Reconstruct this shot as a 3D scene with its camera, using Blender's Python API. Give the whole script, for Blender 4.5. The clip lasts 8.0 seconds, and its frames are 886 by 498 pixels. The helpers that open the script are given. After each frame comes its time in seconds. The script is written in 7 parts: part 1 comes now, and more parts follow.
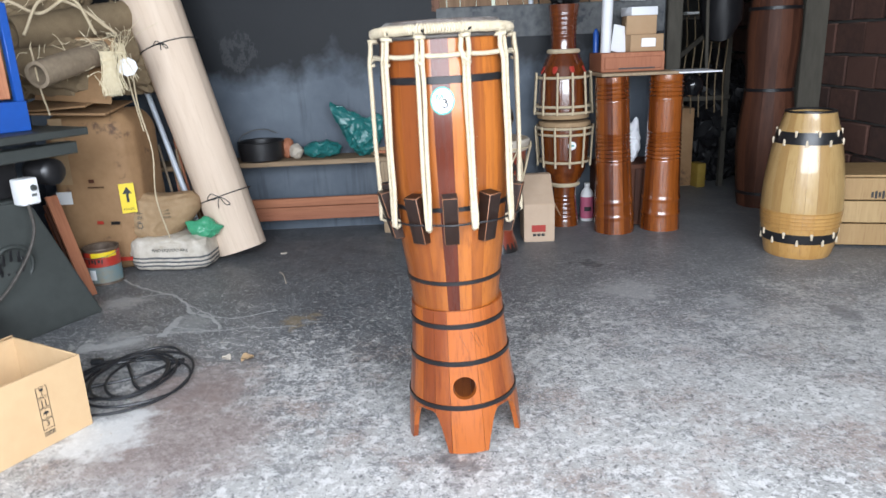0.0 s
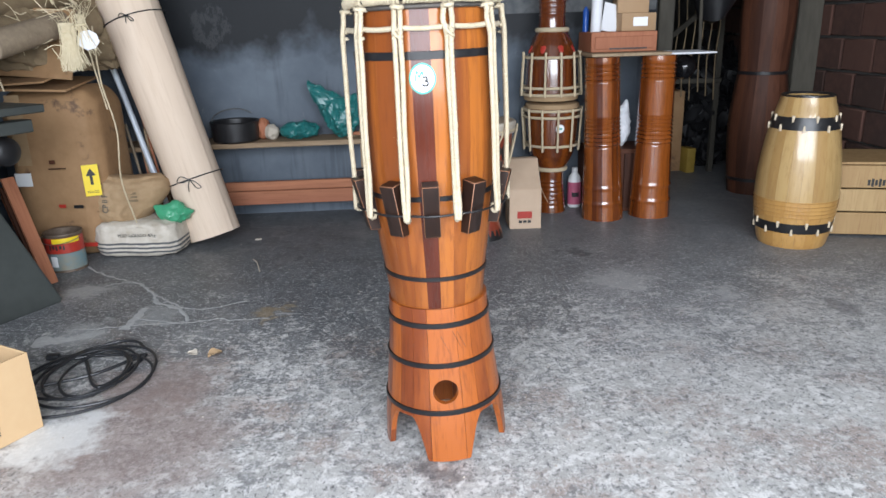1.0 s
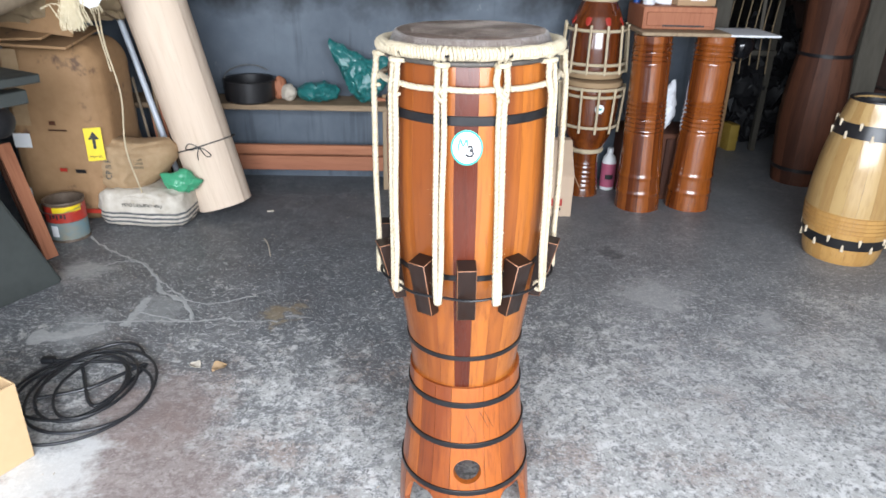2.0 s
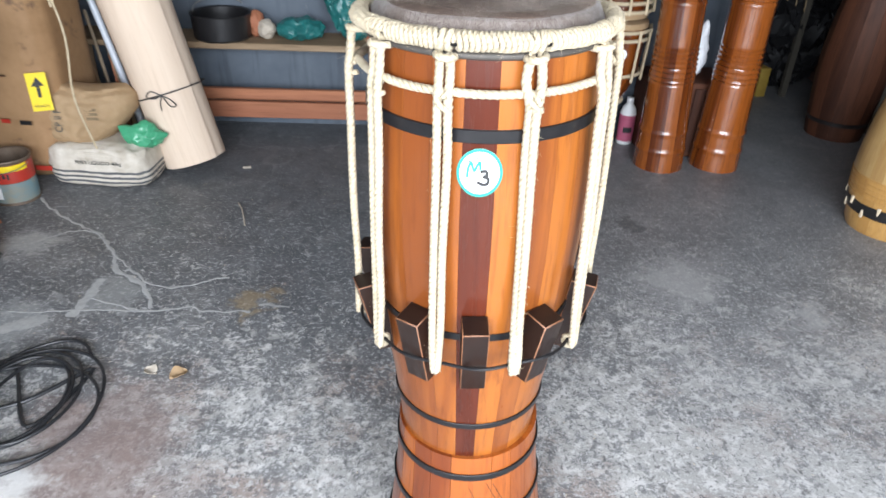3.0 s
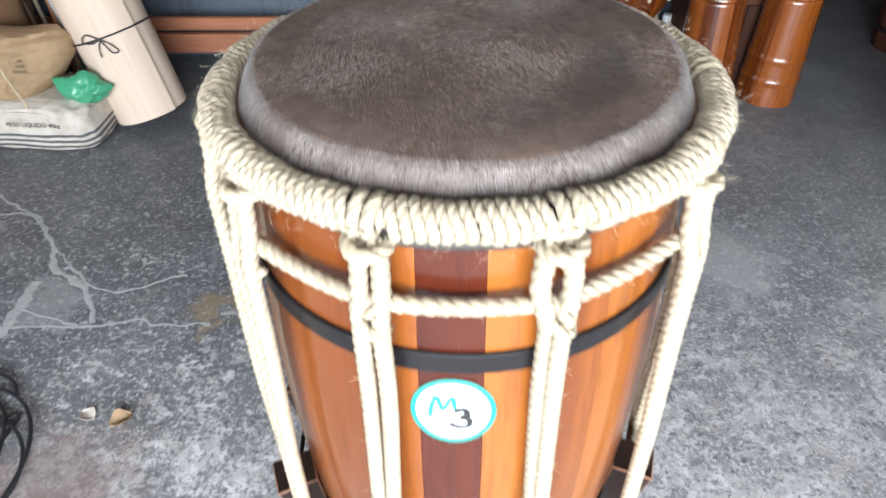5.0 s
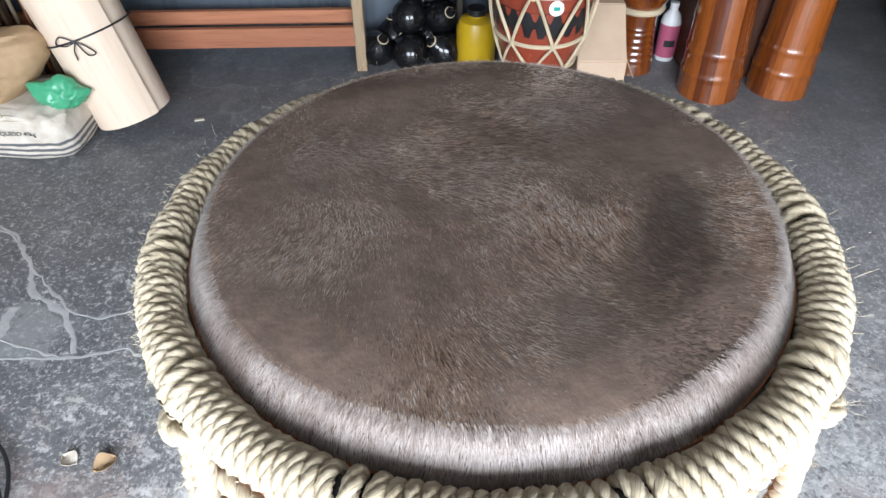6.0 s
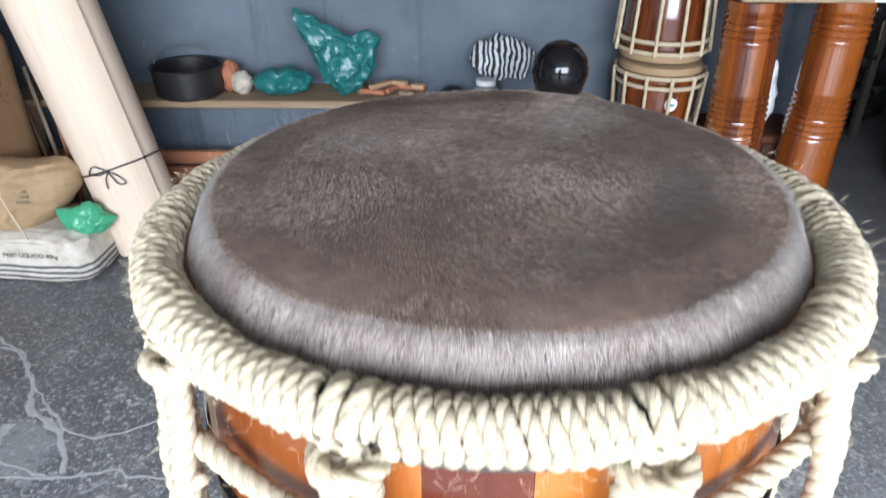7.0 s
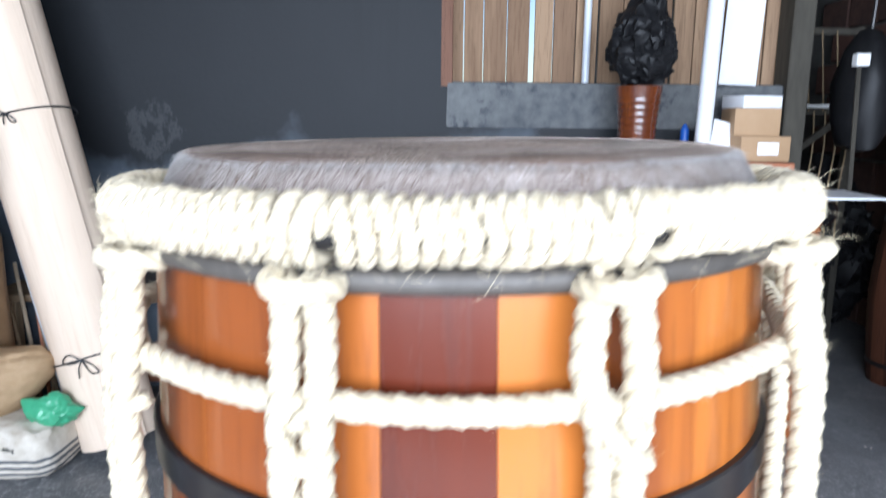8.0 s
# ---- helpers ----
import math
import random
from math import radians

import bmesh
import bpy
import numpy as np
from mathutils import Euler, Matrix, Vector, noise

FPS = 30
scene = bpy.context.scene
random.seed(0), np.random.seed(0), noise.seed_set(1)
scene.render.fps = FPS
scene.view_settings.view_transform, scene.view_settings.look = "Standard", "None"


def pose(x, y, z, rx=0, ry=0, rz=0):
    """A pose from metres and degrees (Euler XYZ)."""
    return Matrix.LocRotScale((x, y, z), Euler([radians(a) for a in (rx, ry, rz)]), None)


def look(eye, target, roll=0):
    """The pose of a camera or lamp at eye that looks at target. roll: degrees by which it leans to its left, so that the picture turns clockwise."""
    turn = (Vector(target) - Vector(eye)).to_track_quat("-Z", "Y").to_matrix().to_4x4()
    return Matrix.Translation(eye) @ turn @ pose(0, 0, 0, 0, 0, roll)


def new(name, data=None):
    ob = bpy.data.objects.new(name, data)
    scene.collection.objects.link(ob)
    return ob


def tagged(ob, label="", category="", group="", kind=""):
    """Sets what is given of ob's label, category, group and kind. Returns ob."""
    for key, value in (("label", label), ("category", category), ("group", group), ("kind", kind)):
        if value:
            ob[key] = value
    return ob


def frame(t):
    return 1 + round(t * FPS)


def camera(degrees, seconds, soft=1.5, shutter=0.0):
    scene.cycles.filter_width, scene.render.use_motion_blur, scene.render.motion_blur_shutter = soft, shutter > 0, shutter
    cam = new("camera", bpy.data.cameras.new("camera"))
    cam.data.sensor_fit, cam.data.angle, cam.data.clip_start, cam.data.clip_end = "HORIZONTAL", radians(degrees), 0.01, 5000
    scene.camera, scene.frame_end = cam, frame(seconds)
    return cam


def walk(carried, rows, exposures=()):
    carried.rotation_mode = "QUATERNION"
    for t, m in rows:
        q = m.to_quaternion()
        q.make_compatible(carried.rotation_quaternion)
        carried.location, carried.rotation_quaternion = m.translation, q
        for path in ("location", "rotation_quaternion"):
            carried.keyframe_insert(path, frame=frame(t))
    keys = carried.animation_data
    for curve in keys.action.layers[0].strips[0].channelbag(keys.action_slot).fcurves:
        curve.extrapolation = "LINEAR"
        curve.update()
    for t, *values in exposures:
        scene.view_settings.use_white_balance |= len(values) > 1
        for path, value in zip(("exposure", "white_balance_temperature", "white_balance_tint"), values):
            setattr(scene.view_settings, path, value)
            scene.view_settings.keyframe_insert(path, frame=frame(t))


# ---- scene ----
cam = camera(64.5, 8.0, shutter=0.5)
PATH = [
    (0, (-0.036, -0.021, 1.182), (0.019, 1.898, 0.622), -2.4),
    (0.5, (-0.041, 0.036, 1.09), (0.013, 1.961, 0.552), -0.4),
    (1, (-0.019, 0.146, 1.162), (0.079, 2.048, 0.551), -1.7),
    (1.5, (-0.036, 0.271, 1.36), (0.002, 2.133, 0.631), 0.1),
    (1.7, (-0.06, 0.358, 1.413), (-0.011, 2.205, 0.647), 0.7),
    (2.8, (-0.029, 0.851, 1.441), (0.028, 2.587, 0.45), 2.6),
    (3, (-0.052, 0.945, 1.442), (0.022, 2.662, 0.419), 2.4),
    (3.5, (-0.012, 1.129, 1.441), (0.104, 2.751, 0.276), 1.1),
    (4, (0.043, 1.244, 1.462), (-0.017, 2.872, 0.302), 0.1),
    (4.2, (0.045, 1.291, 1.462), (-0.009, 2.894, 0.267), 0.3),
    (5.5, (0.003, 1.624, 1.468), (0.066, 3.131, 0.155), 0.1),
    (6, (0.009, 1.685, 1.487), (0.048, 3.163, 0.14), -0.2),
    (6.5, (0.015, 1.664, 1.474), (0.047, 3.25, 0.256), -0.5),
    (7, (0.013, 1.631, 1.399), (0.02, 3.375, 0.419), 0.4),
    (7.5, (0.025, 1.597, 1.332), (0.041, 3.423, 0.516), -0.6),
    (7.6, (0.035, 1.591, 1.321), (0.041, 3.445, 0.57), -0.4),
    (7.8, (0.037, 1.579, 1.3), (0.069, 3.509, 0.778), 0.1),
    (8, (0.023, 1.574, 1.261), (0.076, 3.538, 0.886), 0.6),
]
walk(cam, [(t, look(eye, target, roll)) for t, eye, target, roll in PATH],
     [(0, 0.30, 6500, 10), (0.5, 0.25, 6500, 10), (1, 0.14, 6550, 10), (1.5, 0.45, 6600, 10), (3, 0.50, 6600, 10), (4.2, 0.50, 6600, 10),
      (5.5, 0.68, 6500, 10), (6, 0.78, 6480, 10), (6.5, 0.80, 6420, 10), (7, 0.65, 6300, 10), (7.5, 0.67, 6300, 10), (8, 0.70, 5950, 10)])

# ---- light: overcast day through the wide door behind the camera ----
world = bpy.data.worlds.new("sky")
scene.world = world
world.use_nodes = True
_w = world.node_tree
_sky = _w.nodes.new("ShaderNodeTexSky")
_sky.sky_type, _sky.sun_disc = 'NISHITA', False
_sky.sun_elevation, _sky.sun_rotation = radians(50), radians(150)
_w.links.new(_sky.outputs[0], _w.nodes["Background"].inputs[0])
_w.nodes["Background"].inputs[1].default_value = 0.12
_sun = bpy.data.lights.new("sun", 'SUN')
_sun.energy, _sun.angle, _sun.color = 1.0, radians(15), (1.0, 0.96, 0.9)
new("sun", _sun).matrix_world = look((3, -6, 9), (0.5, -1.5, 0))
_door = bpy.data.lights.new("door_daylight", 'AREA')
_door.shape, _door.size, _door.size_y, _door.energy, _door.color = 'RECTANGLE', 4.6, 1.9, 395.0, (0.83, 0.90, 1.0)
new("door_daylight", _door).matrix_world = look((0.15, -1.15, 1.68), (0.15, 2.6, 0.0))

# ---- materials ----
def nodes_of(name):
    m = bpy.data.materials.new(name)
    m.use_nodes = True
    t = m.node_tree
    return m, t, t.nodes["Principled BSDF"]


def mixc(t, fac, a, b):
    n = t.nodes.new("ShaderNodeMix")
    n.data_type = 'RGBA'
    for k, v in ((0, fac), (6, a), (7, b)):
        if isinstance(v, (tuple, list)):
            n.inputs[k].default_value = (*v[:3], 1)
        elif isinstance(v, (int, float)):
            n.inputs[k].default_value = v
        else:
            t.links.new(v, n.inputs[k])
    return n.outputs[2]


def ramp(t, src, lo, hi):
    n = t.nodes.new("ShaderNodeMapRange")
    n.inputs[1].default_value, n.inputs[2].default_value = lo, hi
    t.links.new(src, n.inputs[0])
    return n.outputs[0]


def maths(t, op, a, b=0.0, c=0.0):
    n = t.nodes.new("ShaderNodeMath")
    n.operation = op
    for k, v in ((0, a), (1, b), (2, c)):
        if isinstance(v, (int, float)):
            n.inputs[k].default_value = v
        else:
            t.links.new(v, n.inputs[k])
    return n.outputs[0]


def coords(t, scale=(1, 1, 1), shift=None):
    c = t.nodes.new("ShaderNodeTexCoord")
    m = t.nodes.new("ShaderNodeMapping")
    m.inputs[3].default_value = scale
    t.links.new(c.outputs["Object"], m.inputs[0])
    if shift is not None:
        t.links.new(shift, m.inputs[1])
    return m.outputs[0]


def noise_tex(t, vec, scale, detail=4, rough=0.6, dist=0.0):
    n = t.nodes.new("ShaderNodeTexNoise")
    n.inputs["Scale"].default_value, n.inputs["Detail"].default_value = scale, detail
    n.inputs["Roughness"].default_value, n.inputs["Distortion"].default_value = rough, dist
    t.links.new(vec, n.inputs["Vector"])
    return n.outputs["Fac"]


def bump(t, bsdf, height, strength, distance=0.002):
    n = t.nodes.new("ShaderNodeBump")
    n.inputs["Strength"].default_value, n.inputs["Distance"].default_value = strength, distance
    t.links.new(height, n.inputs["Height"])
    t.links.new(n.outputs[0], bsdf.inputs["Normal"])


def rand_of(t):
    return t.nodes.new("ShaderNodeObjectInfo").outputs["Random"]


def plain(name, a, b, rough=0.6, scale=30, stretch=(1, 1, 1), bumps=0.2, metal=0.0, coat=0.0, spots=None, sheen=0.0, vary=0.0, spec=0.5):
    """Two tones mixed by noise at two scales, with relief; spots: (colour, threshold) for stains."""
    m, t, p = nodes_of(name)
    v = coords(t, stretch)
    fine, broad = noise_tex(t, v, scale, 6), noise_tex(t, v, scale / 9, 3)
    f = maths(t, 'ADD', maths(t, 'MULTIPLY', fine, 0.55), maths(t, 'MULTIPLY', broad, 0.45))
    if vary:
        f = maths(t, 'ADD', f, maths(t, 'MULTIPLY', maths(t, 'SUBTRACT', rand_of(t), 0.5), vary))
    col = mixc(t, ramp(t, f, 0.3, 0.7), a, b)
    if spots:
        col = mixc(t, ramp(t, noise_tex(t, coords(t), scale / 4, 5, 0.7), spots[1], spots[1] + 0.06), col, spots[0])
    t.links.new(col, p.inputs["Base Color"])
    t.links.new(maths(t, 'ADD', maths(t, 'MULTIPLY', maths(t, 'SUBTRACT', fine, 0.5), 0.3), rough), p.inputs["Roughness"])
    p.inputs["Metallic"].default_value = metal
    p.inputs["Coat Weight"].default_value, p.inputs["Coat Roughness"].default_value = coat, 0.12
    p.inputs["Sheen Weight"].default_value = sheen
    p.inputs["Specular IOR Level"].default_value = spec
    if bumps:
        bump(t, p, fine, bumps)
    return m


def wood(name, a, b, c, gloss=0.3, coat=0.0, grain=1.0, vary=0.5, along=(1, 1, 0.07), spec=0.5):
    """Long grain along one axis, streaks of a third tone, each piece shifted and toned by its own random number."""
    m, t, p = nodes_of(name)
    r = rand_of(t)
    off = t.nodes.new("ShaderNodeCombineXYZ")
    for k in range(3):
        t.links.new(maths(t, 'MULTIPLY', r, 7.0 + 5 * k), off.inputs[k])
    v = coords(t, along, off.outputs[0])
    g1, g2 = noise_tex(t, v, 95 * grain, 5, 0.65, 0.4), noise_tex(t, v, 17 * grain, 3, 0.5, 0.8)
    tone = maths(t, 'ADD', g2, maths(t, 'MULTIPLY', maths(t, 'SUBTRACT', r, 0.5), vary))
    col = mixc(t, ramp(t, tone, 0.3, 0.72), a, b)
    col = mixc(t, maths(t, 'MULTIPLY', ramp(t, g1, 0.5, 0.72), 0.55), col, c)
    t.links.new(col, p.inputs["Base Color"])
    t.links.new(maths(t, 'ADD', maths(t, 'MULTIPLY', g1, 0.25), gloss - 0.1), p.inputs["Roughness"])
    p.inputs["Coat Weight"].default_value, p.inputs["Coat Roughness"].default_value = coat, 0.1
    p.inputs["Specular IOR Level"].default_value = spec
    bump(t, p, g1, 0.12, 0.001)
    return m


M_ORANGE = wood("varnished_orange_wood", (0.305, 0.095, 0.017), (0.175, 0.046, 0.010), (0.10, 0.024, 0.006), 0.30, 0.35, vary=0.5, spec=0.25)
M_DARKWOOD = wood("varnished_dark_wood", (0.088, 0.0165, 0.0065), (0.050, 0.0095, 0.0045), (0.024, 0.005, 0.003), 0.24, 0.28, spec=0.22)
M_STAND = wood("varnished_red_wood", (0.30, 0.078, 0.013), (0.15, 0.032, 0.007), (0.08, 0.015, 0.004), 0.34, 0.4, vary=0.7, spec=0.3)
M_COLUMN = wood("glossy_red_brown_wood", (0.27, 0.072, 0.012), (0.10, 0.022, 0.005), (0.028, 0.007, 0.003), 0.2, 1.0, 1.0, 0.8)
M_TALL = wood("dull_brown_wood", (0.088, 0.033, 0.018), (0.040, 0.015, 0.009), (0.022, 0.009, 0.006), 0.55, vary=0.9, spec=0.2)
M_PALE = wood("pale_varnished_wood", (0.44, 0.29, 0.12), (0.36, 0.215, 0.08), (0.26, 0.135, 0.045), 0.3, 0.6)
M_PALE2 = wood("tan_varnished_wood", (0.48, 0.27, 0.085), (0.40, 0.21, 0.06), (0.26, 0.12, 0.035), 0.3, 0.6)
M_VENEER = wood("pale_veneer", (0.76, 0.63, 0.51), (0.66, 0.525, 0.41), (0.54, 0.41, 0.30), 0.68, 0.0, 0.55, spec=0.3)
M_PLANK = wood("raw_reddish_plank", (0.42, 0.17, 0.085), (0.33, 0.12, 0.06), (0.20, 0.07, 0.035), 0.7)
M_RAW = wood("raw_grey_wood", (0.33, 0.24, 0.15), (0.25, 0.17, 0.10), (0.12, 0.08, 0.05), 0.75)
M_PLANKX = wood("raw_reddish_plank_lying", (0.40, 0.16, 0.08), (0.30, 0.11, 0.055), (0.18, 0.065, 0.033), 0.7, along=(0.07, 1, 1))
M_RAWX = wood("raw_grey_wood_lying", (0.33, 0.24, 0.15), (0.25, 0.17, 0.10), (0.12, 0.08, 0.05), 0.75, along=(0.07, 1, 1))
M_POST = wood("old_reddish_post", (0.16, 0.075, 0.045), (0.10, 0.048, 0.03), (0.05, 0.024, 0.016), 0.75)
M_CRATE = wood("crate_pine", (0.42, 0.28, 0.13), (0.34, 0.21, 0.09), (0.22, 0.12, 0.05), 0.6)
M_BOARDS = wood("old_fence_boards", (0.33, 0.215, 0.13), (0.20, 0.12, 0.07), (0.08, 0.05, 0.03), 0.8, vary=0.9)
# darker copy of the old wood, the passage's shade put into its tone
M_DIM = plain("shaded_old_wood", (0.052, 0.045, 0.033), (0.025, 0.022, 0.017), 0.85, 30, (1, 1, 0.2))
M_YELLOW2 = plain("yellow_plastic", (0.55, 0.36, 0.012), (0.45, 0.28, 0.01), 0.35, 20, bumps=0.05)
M_BLACK = plain("black_paint", (0.010, 0.010, 0.011), (0.018, 0.017, 0.018), 0.35, 60, bumps=0.1)
M_WEDGE = plain("black_stained_wood", (0.011, 0.006, 0.005), (0.024, 0.011, 0.007), 0.42, 60, (1, 1, 0.2), 0.15, spec=0.3)
M_EDGE = plain("worn_wood_edge", (0.25, 0.105, 0.048), (0.12, 0.048, 0.022), 0.6, 80)
M_HOOP = plain("black_steel_hoop", (0.007, 0.007, 0.008), (0.016, 0.015, 0.016), 0.34, 50, bumps=0.12, spec=0.3)
M_STEEL = plain("grey_steel_ring", (0.085, 0.074, 0.064), (0.035, 0.030, 0.026), 0.6, 90, metal=0.25, bumps=0.3)
def rope_fibre(name, light, mid, dark):
    """Sisal: fine lengthwise fibre streaks on each strand, with broader darker and cleaner stretches."""
    m, t, p = nodes_of(name)
    uv = t.nodes.new("ShaderNodeTexCoord").outputs["UV"]
    mp = t.nodes.new("ShaderNodeMapping")
    mp.inputs[3].default_value = (70, 1500, 1)
    t.links.new(uv, mp.inputs[0])
    streak = noise_tex(t, mp.outputs[0], 1.0, 4, 0.6)
    broad = noise_tex(t, coords(t), 42, 4, 0.6)
    col = mixc(t, ramp(t, streak, 0.38, 0.56), mid, light)
    col = mixc(t, maths(t, 'MULTIPLY', ramp(t, streak, 0.54, 0.64), 0.55), col, dark)
    col = mixc(t, maths(t, 'MULTIPLY', ramp(t, broad, 0.50, 0.70), 0.45), col, mid)
    t.links.new(col, p.inputs["Base Color"])
    p.inputs["Roughness"].default_value, p.inputs["Specular IOR Level"].default_value = 0.62, 0.3
    p.inputs["Sheen Weight"].default_value = 0.08
    bump(t, p, streak, 0.7, 0.0009)
    return m


M_ROPE = rope_fibre("sisal_rope", (0.52, 0.455, 0.338), (0.34, 0.268, 0.168), (0.15, 0.105, 0.055))
M_FIBRE = plain("loose_fibre", (0.72, 0.63, 0.45), (0.58, 0.48, 0.30), 0.8, 60)
M_OLDROPE = plain("pale_old_rope", (0.55, 0.46, 0.32), (0.42, 0.33, 0.21), 0.85, 200, bumps=0.5)
M_SKIN = plain("hide", (0.150, 0.100, 0.074), (0.050, 0.033, 0.025), 0.85, 70, (1, 1, 1), 0.5)
M_CARD = plain("cardboard", (0.40, 0.26, 0.145), (0.35, 0.22, 0.12), 0.75, 14, (1, 1, 1), 0.06, spots=((0.28, 0.17, 0.10), 0.66))
M_CARDOLD = plain("old_crumpled_cardboard", (0.34, 0.20, 0.098), (0.245, 0.138, 0.064), 0.75, 16, (1, 1, 1), 0.25, spots=((0.13, 0.075, 0.045), 0.60))
M_CARD2 = plain("light_cardboard", (0.52, 0.36, 0.20), (0.47, 0.31, 0.165), 0.72, 12, (1, 1, 1), 0.05)
M_CARD3 = plain("pinkish_cardboard", (0.54, 0.40, 0.29), (0.47, 0.34, 0.235), 0.75, 12, (1, 1, 1), 0.08)
M_KRAFT = plain("kraft_paper_sack", (0.37, 0.25, 0.14), (0.29, 0.19, 0.10), 0.8, 30, bumps=0.4)
M_SACKW = plain("dusty_white_sack", (0.50, 0.45, 0.38), (0.40, 0.34, 0.27), 0.8, 30, bumps=0.3)
M_BURLAP = plain("burlap", (0.23, 0.17, 0.10), (0.15, 0.105, 0.06), 0.95, 220, bumps=0.8)
M_BARK = plain("grey_bark", (0.31, 0.24, 0.165), (0.19, 0.145, 0.10), 0.85, 40, bumps=0.5)
M_GOURD = plain("glossy_black_gourd", (0.004, 0.004, 0.005), (0.008, 0.008, 0.009), 0.13, 8, bumps=0.02)
M_TEAL = plain("teal_plastic_bag", (0.02, 0.16, 0.15), (0.012, 0.10, 0.10), 0.3, 40, bumps=0.6)
M_GREEN = plain("green_plastic_bag", (0.07, 0.36, 0.19), (0.04, 0.25, 0.13), 0.32, 40, bumps=0.5)
M_DARKBAG = plain("black_plastic_bag", (0.006, 0.006, 0.007), (0.012, 0.012, 0.013), 0.45, 30, bumps=0.35, spec=0.2)
M_WHITE = plain("white_paper", (0.74, 0.75, 0.78), (0.66, 0.67, 0.70), 0.6, 12, bumps=0.1)
M_LABEL = plain("label_white", (0.80, 0.80, 0.80), (0.76, 0.77, 0.77), 0.4, 20, bumps=0.02)
M_YELLOW = plain("yellow_label", (0.80, 0.60, 0.02), (0.76, 0.55, 0.02), 0.45, 30, bumps=0.02)
M_INK = plain("dark_ink", (0.012, 0.012, 0.013), (0.03, 0.03, 0.03), 0.6, 60, bumps=0.0)
M_TEALINK = plain("teal_ink", (0.01, 0.30, 0.24), (0.01, 0.24, 0.20), 0.4, 30, bumps=0.0)
M_RED = plain("red_paint", (0.42, 0.035, 0.02), (0.33, 0.025, 0.016), 0.45, 40)
M_BLUE = plain("blue_plastic", (0.012, 0.08, 0.36), (0.008, 0.06, 0.28), 0.35, 20, bumps=0.05)
M_MACHINE = plain("grey_green_steel", (0.050, 0.056, 0.052), (0.032, 0.036, 0.034), 0.5, 18, bumps=0.15, spots=((0.09, 0.09, 0.085), 0.64))
M_RUBBER = plain("black_rubber", (0.012, 0.013, 0.015), (0.022, 0.023, 0.026), 0.42, 60, bumps=0.1)
M_TIN = plain("tin_metal", (0.35, 0.35, 0.35), (0.22, 0.20, 0.18), 0.35, 30, metal=0.8)
M_PIPE = plain("white_plastic_pipe", (0.62, 0.66, 0.72), (0.52, 0.56, 0.62), 0.35, 20, bumps=0.03)
M_CONCRETE = plain("grey_concrete", (0.115, 0.112, 0.105), (0.065, 0.063, 0.058), 0.85, 12, bumps=0.5)
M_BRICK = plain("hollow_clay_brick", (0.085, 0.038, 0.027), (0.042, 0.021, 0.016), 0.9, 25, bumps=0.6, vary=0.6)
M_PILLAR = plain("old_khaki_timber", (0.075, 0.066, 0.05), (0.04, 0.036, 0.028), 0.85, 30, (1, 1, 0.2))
M_CEMENT = plain("pale_cement", (0.16, 0.165, 0.165), (0.055, 0.060, 0.068), 0.9, 22, bumps=0.6, spots=((0.05, 0.055, 0.065), 0.56))
M_CEIL = plain("grey_ceiling", (0.26, 0.25, 0.24), (0.20, 0.19, 0.18), 0.9, 10, bumps=0.2)


def wall_paint():
    """Slate paint with long drips, scuffs and bare spots, its upper part darkened for shade."""
    m, t, p = nodes_of("slate_wall_paint")
    v = coords(t)
    col = mixc(t, ramp(t, noise_tex(t, v, 2.2, 5, 0.6), 0.32, 0.68), (0.071, 0.088, 0.112), (0.124, 0.148, 0.178))
    drip = noise_tex(t, coords(t, (1, 1, 0.08)), 9, 4, 0.6)
    col = mixc(t, maths(t, 'MULTIPLY', ramp(t, drip, 0.58, 0.72), 0.5), col, (0.022, 0.026, 0.034))
    scuff = noise_tex(t, coords(t, (1, 1, 0.6)), 13, 6, 0.75)
    col = mixc(t, maths(t, 'MULTIPLY', ramp(t, scuff, 0.64, 0.74), 0.6), col, (0.22, 0.24, 0.26))
    t.links.new(col, p.inputs["Base Color"])
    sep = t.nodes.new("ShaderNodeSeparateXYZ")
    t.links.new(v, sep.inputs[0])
    # shade high on the wall is put into the colour: near black upward
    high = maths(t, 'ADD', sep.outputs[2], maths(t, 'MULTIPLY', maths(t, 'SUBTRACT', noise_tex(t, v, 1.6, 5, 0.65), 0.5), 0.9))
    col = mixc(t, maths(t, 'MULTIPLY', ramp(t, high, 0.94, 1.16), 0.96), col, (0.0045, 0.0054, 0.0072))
    # a scraped pale mark
    d = t.nodes.new("ShaderNodeVectorMath")
    d.operation = 'DISTANCE'
    t.links.new(v, d.inputs[0])
    d.inputs[1].default_value = (-1.17, BACK, 1.20)
    ring = maths(t, 'ABSOLUTE', maths(t, 'SUBTRACT', maths(t, 'ADD', d.outputs["Value"], maths(t, 'MULTIPLY', maths(t, 'SUBTRACT', scuff, 0.5), 0.45)), 0.062))
    col = mixc(t, maths(t, 'MULTIPLY', maths(t, 'SUBTRACT', 1.0, ramp(t, ring, 0.004, 0.04)), 0.16), col, (0.15, 0.155, 0.16))
    t.links.new(col, p.inputs["Base Color"])
    p.inputs["Roughness"].default_value, p.inputs["Specular IOR Level"].default_value = 0.6, 0.3
    bump(t, p, noise_tex(t, v, 40, 5), 0.25, 0.003)
    return m


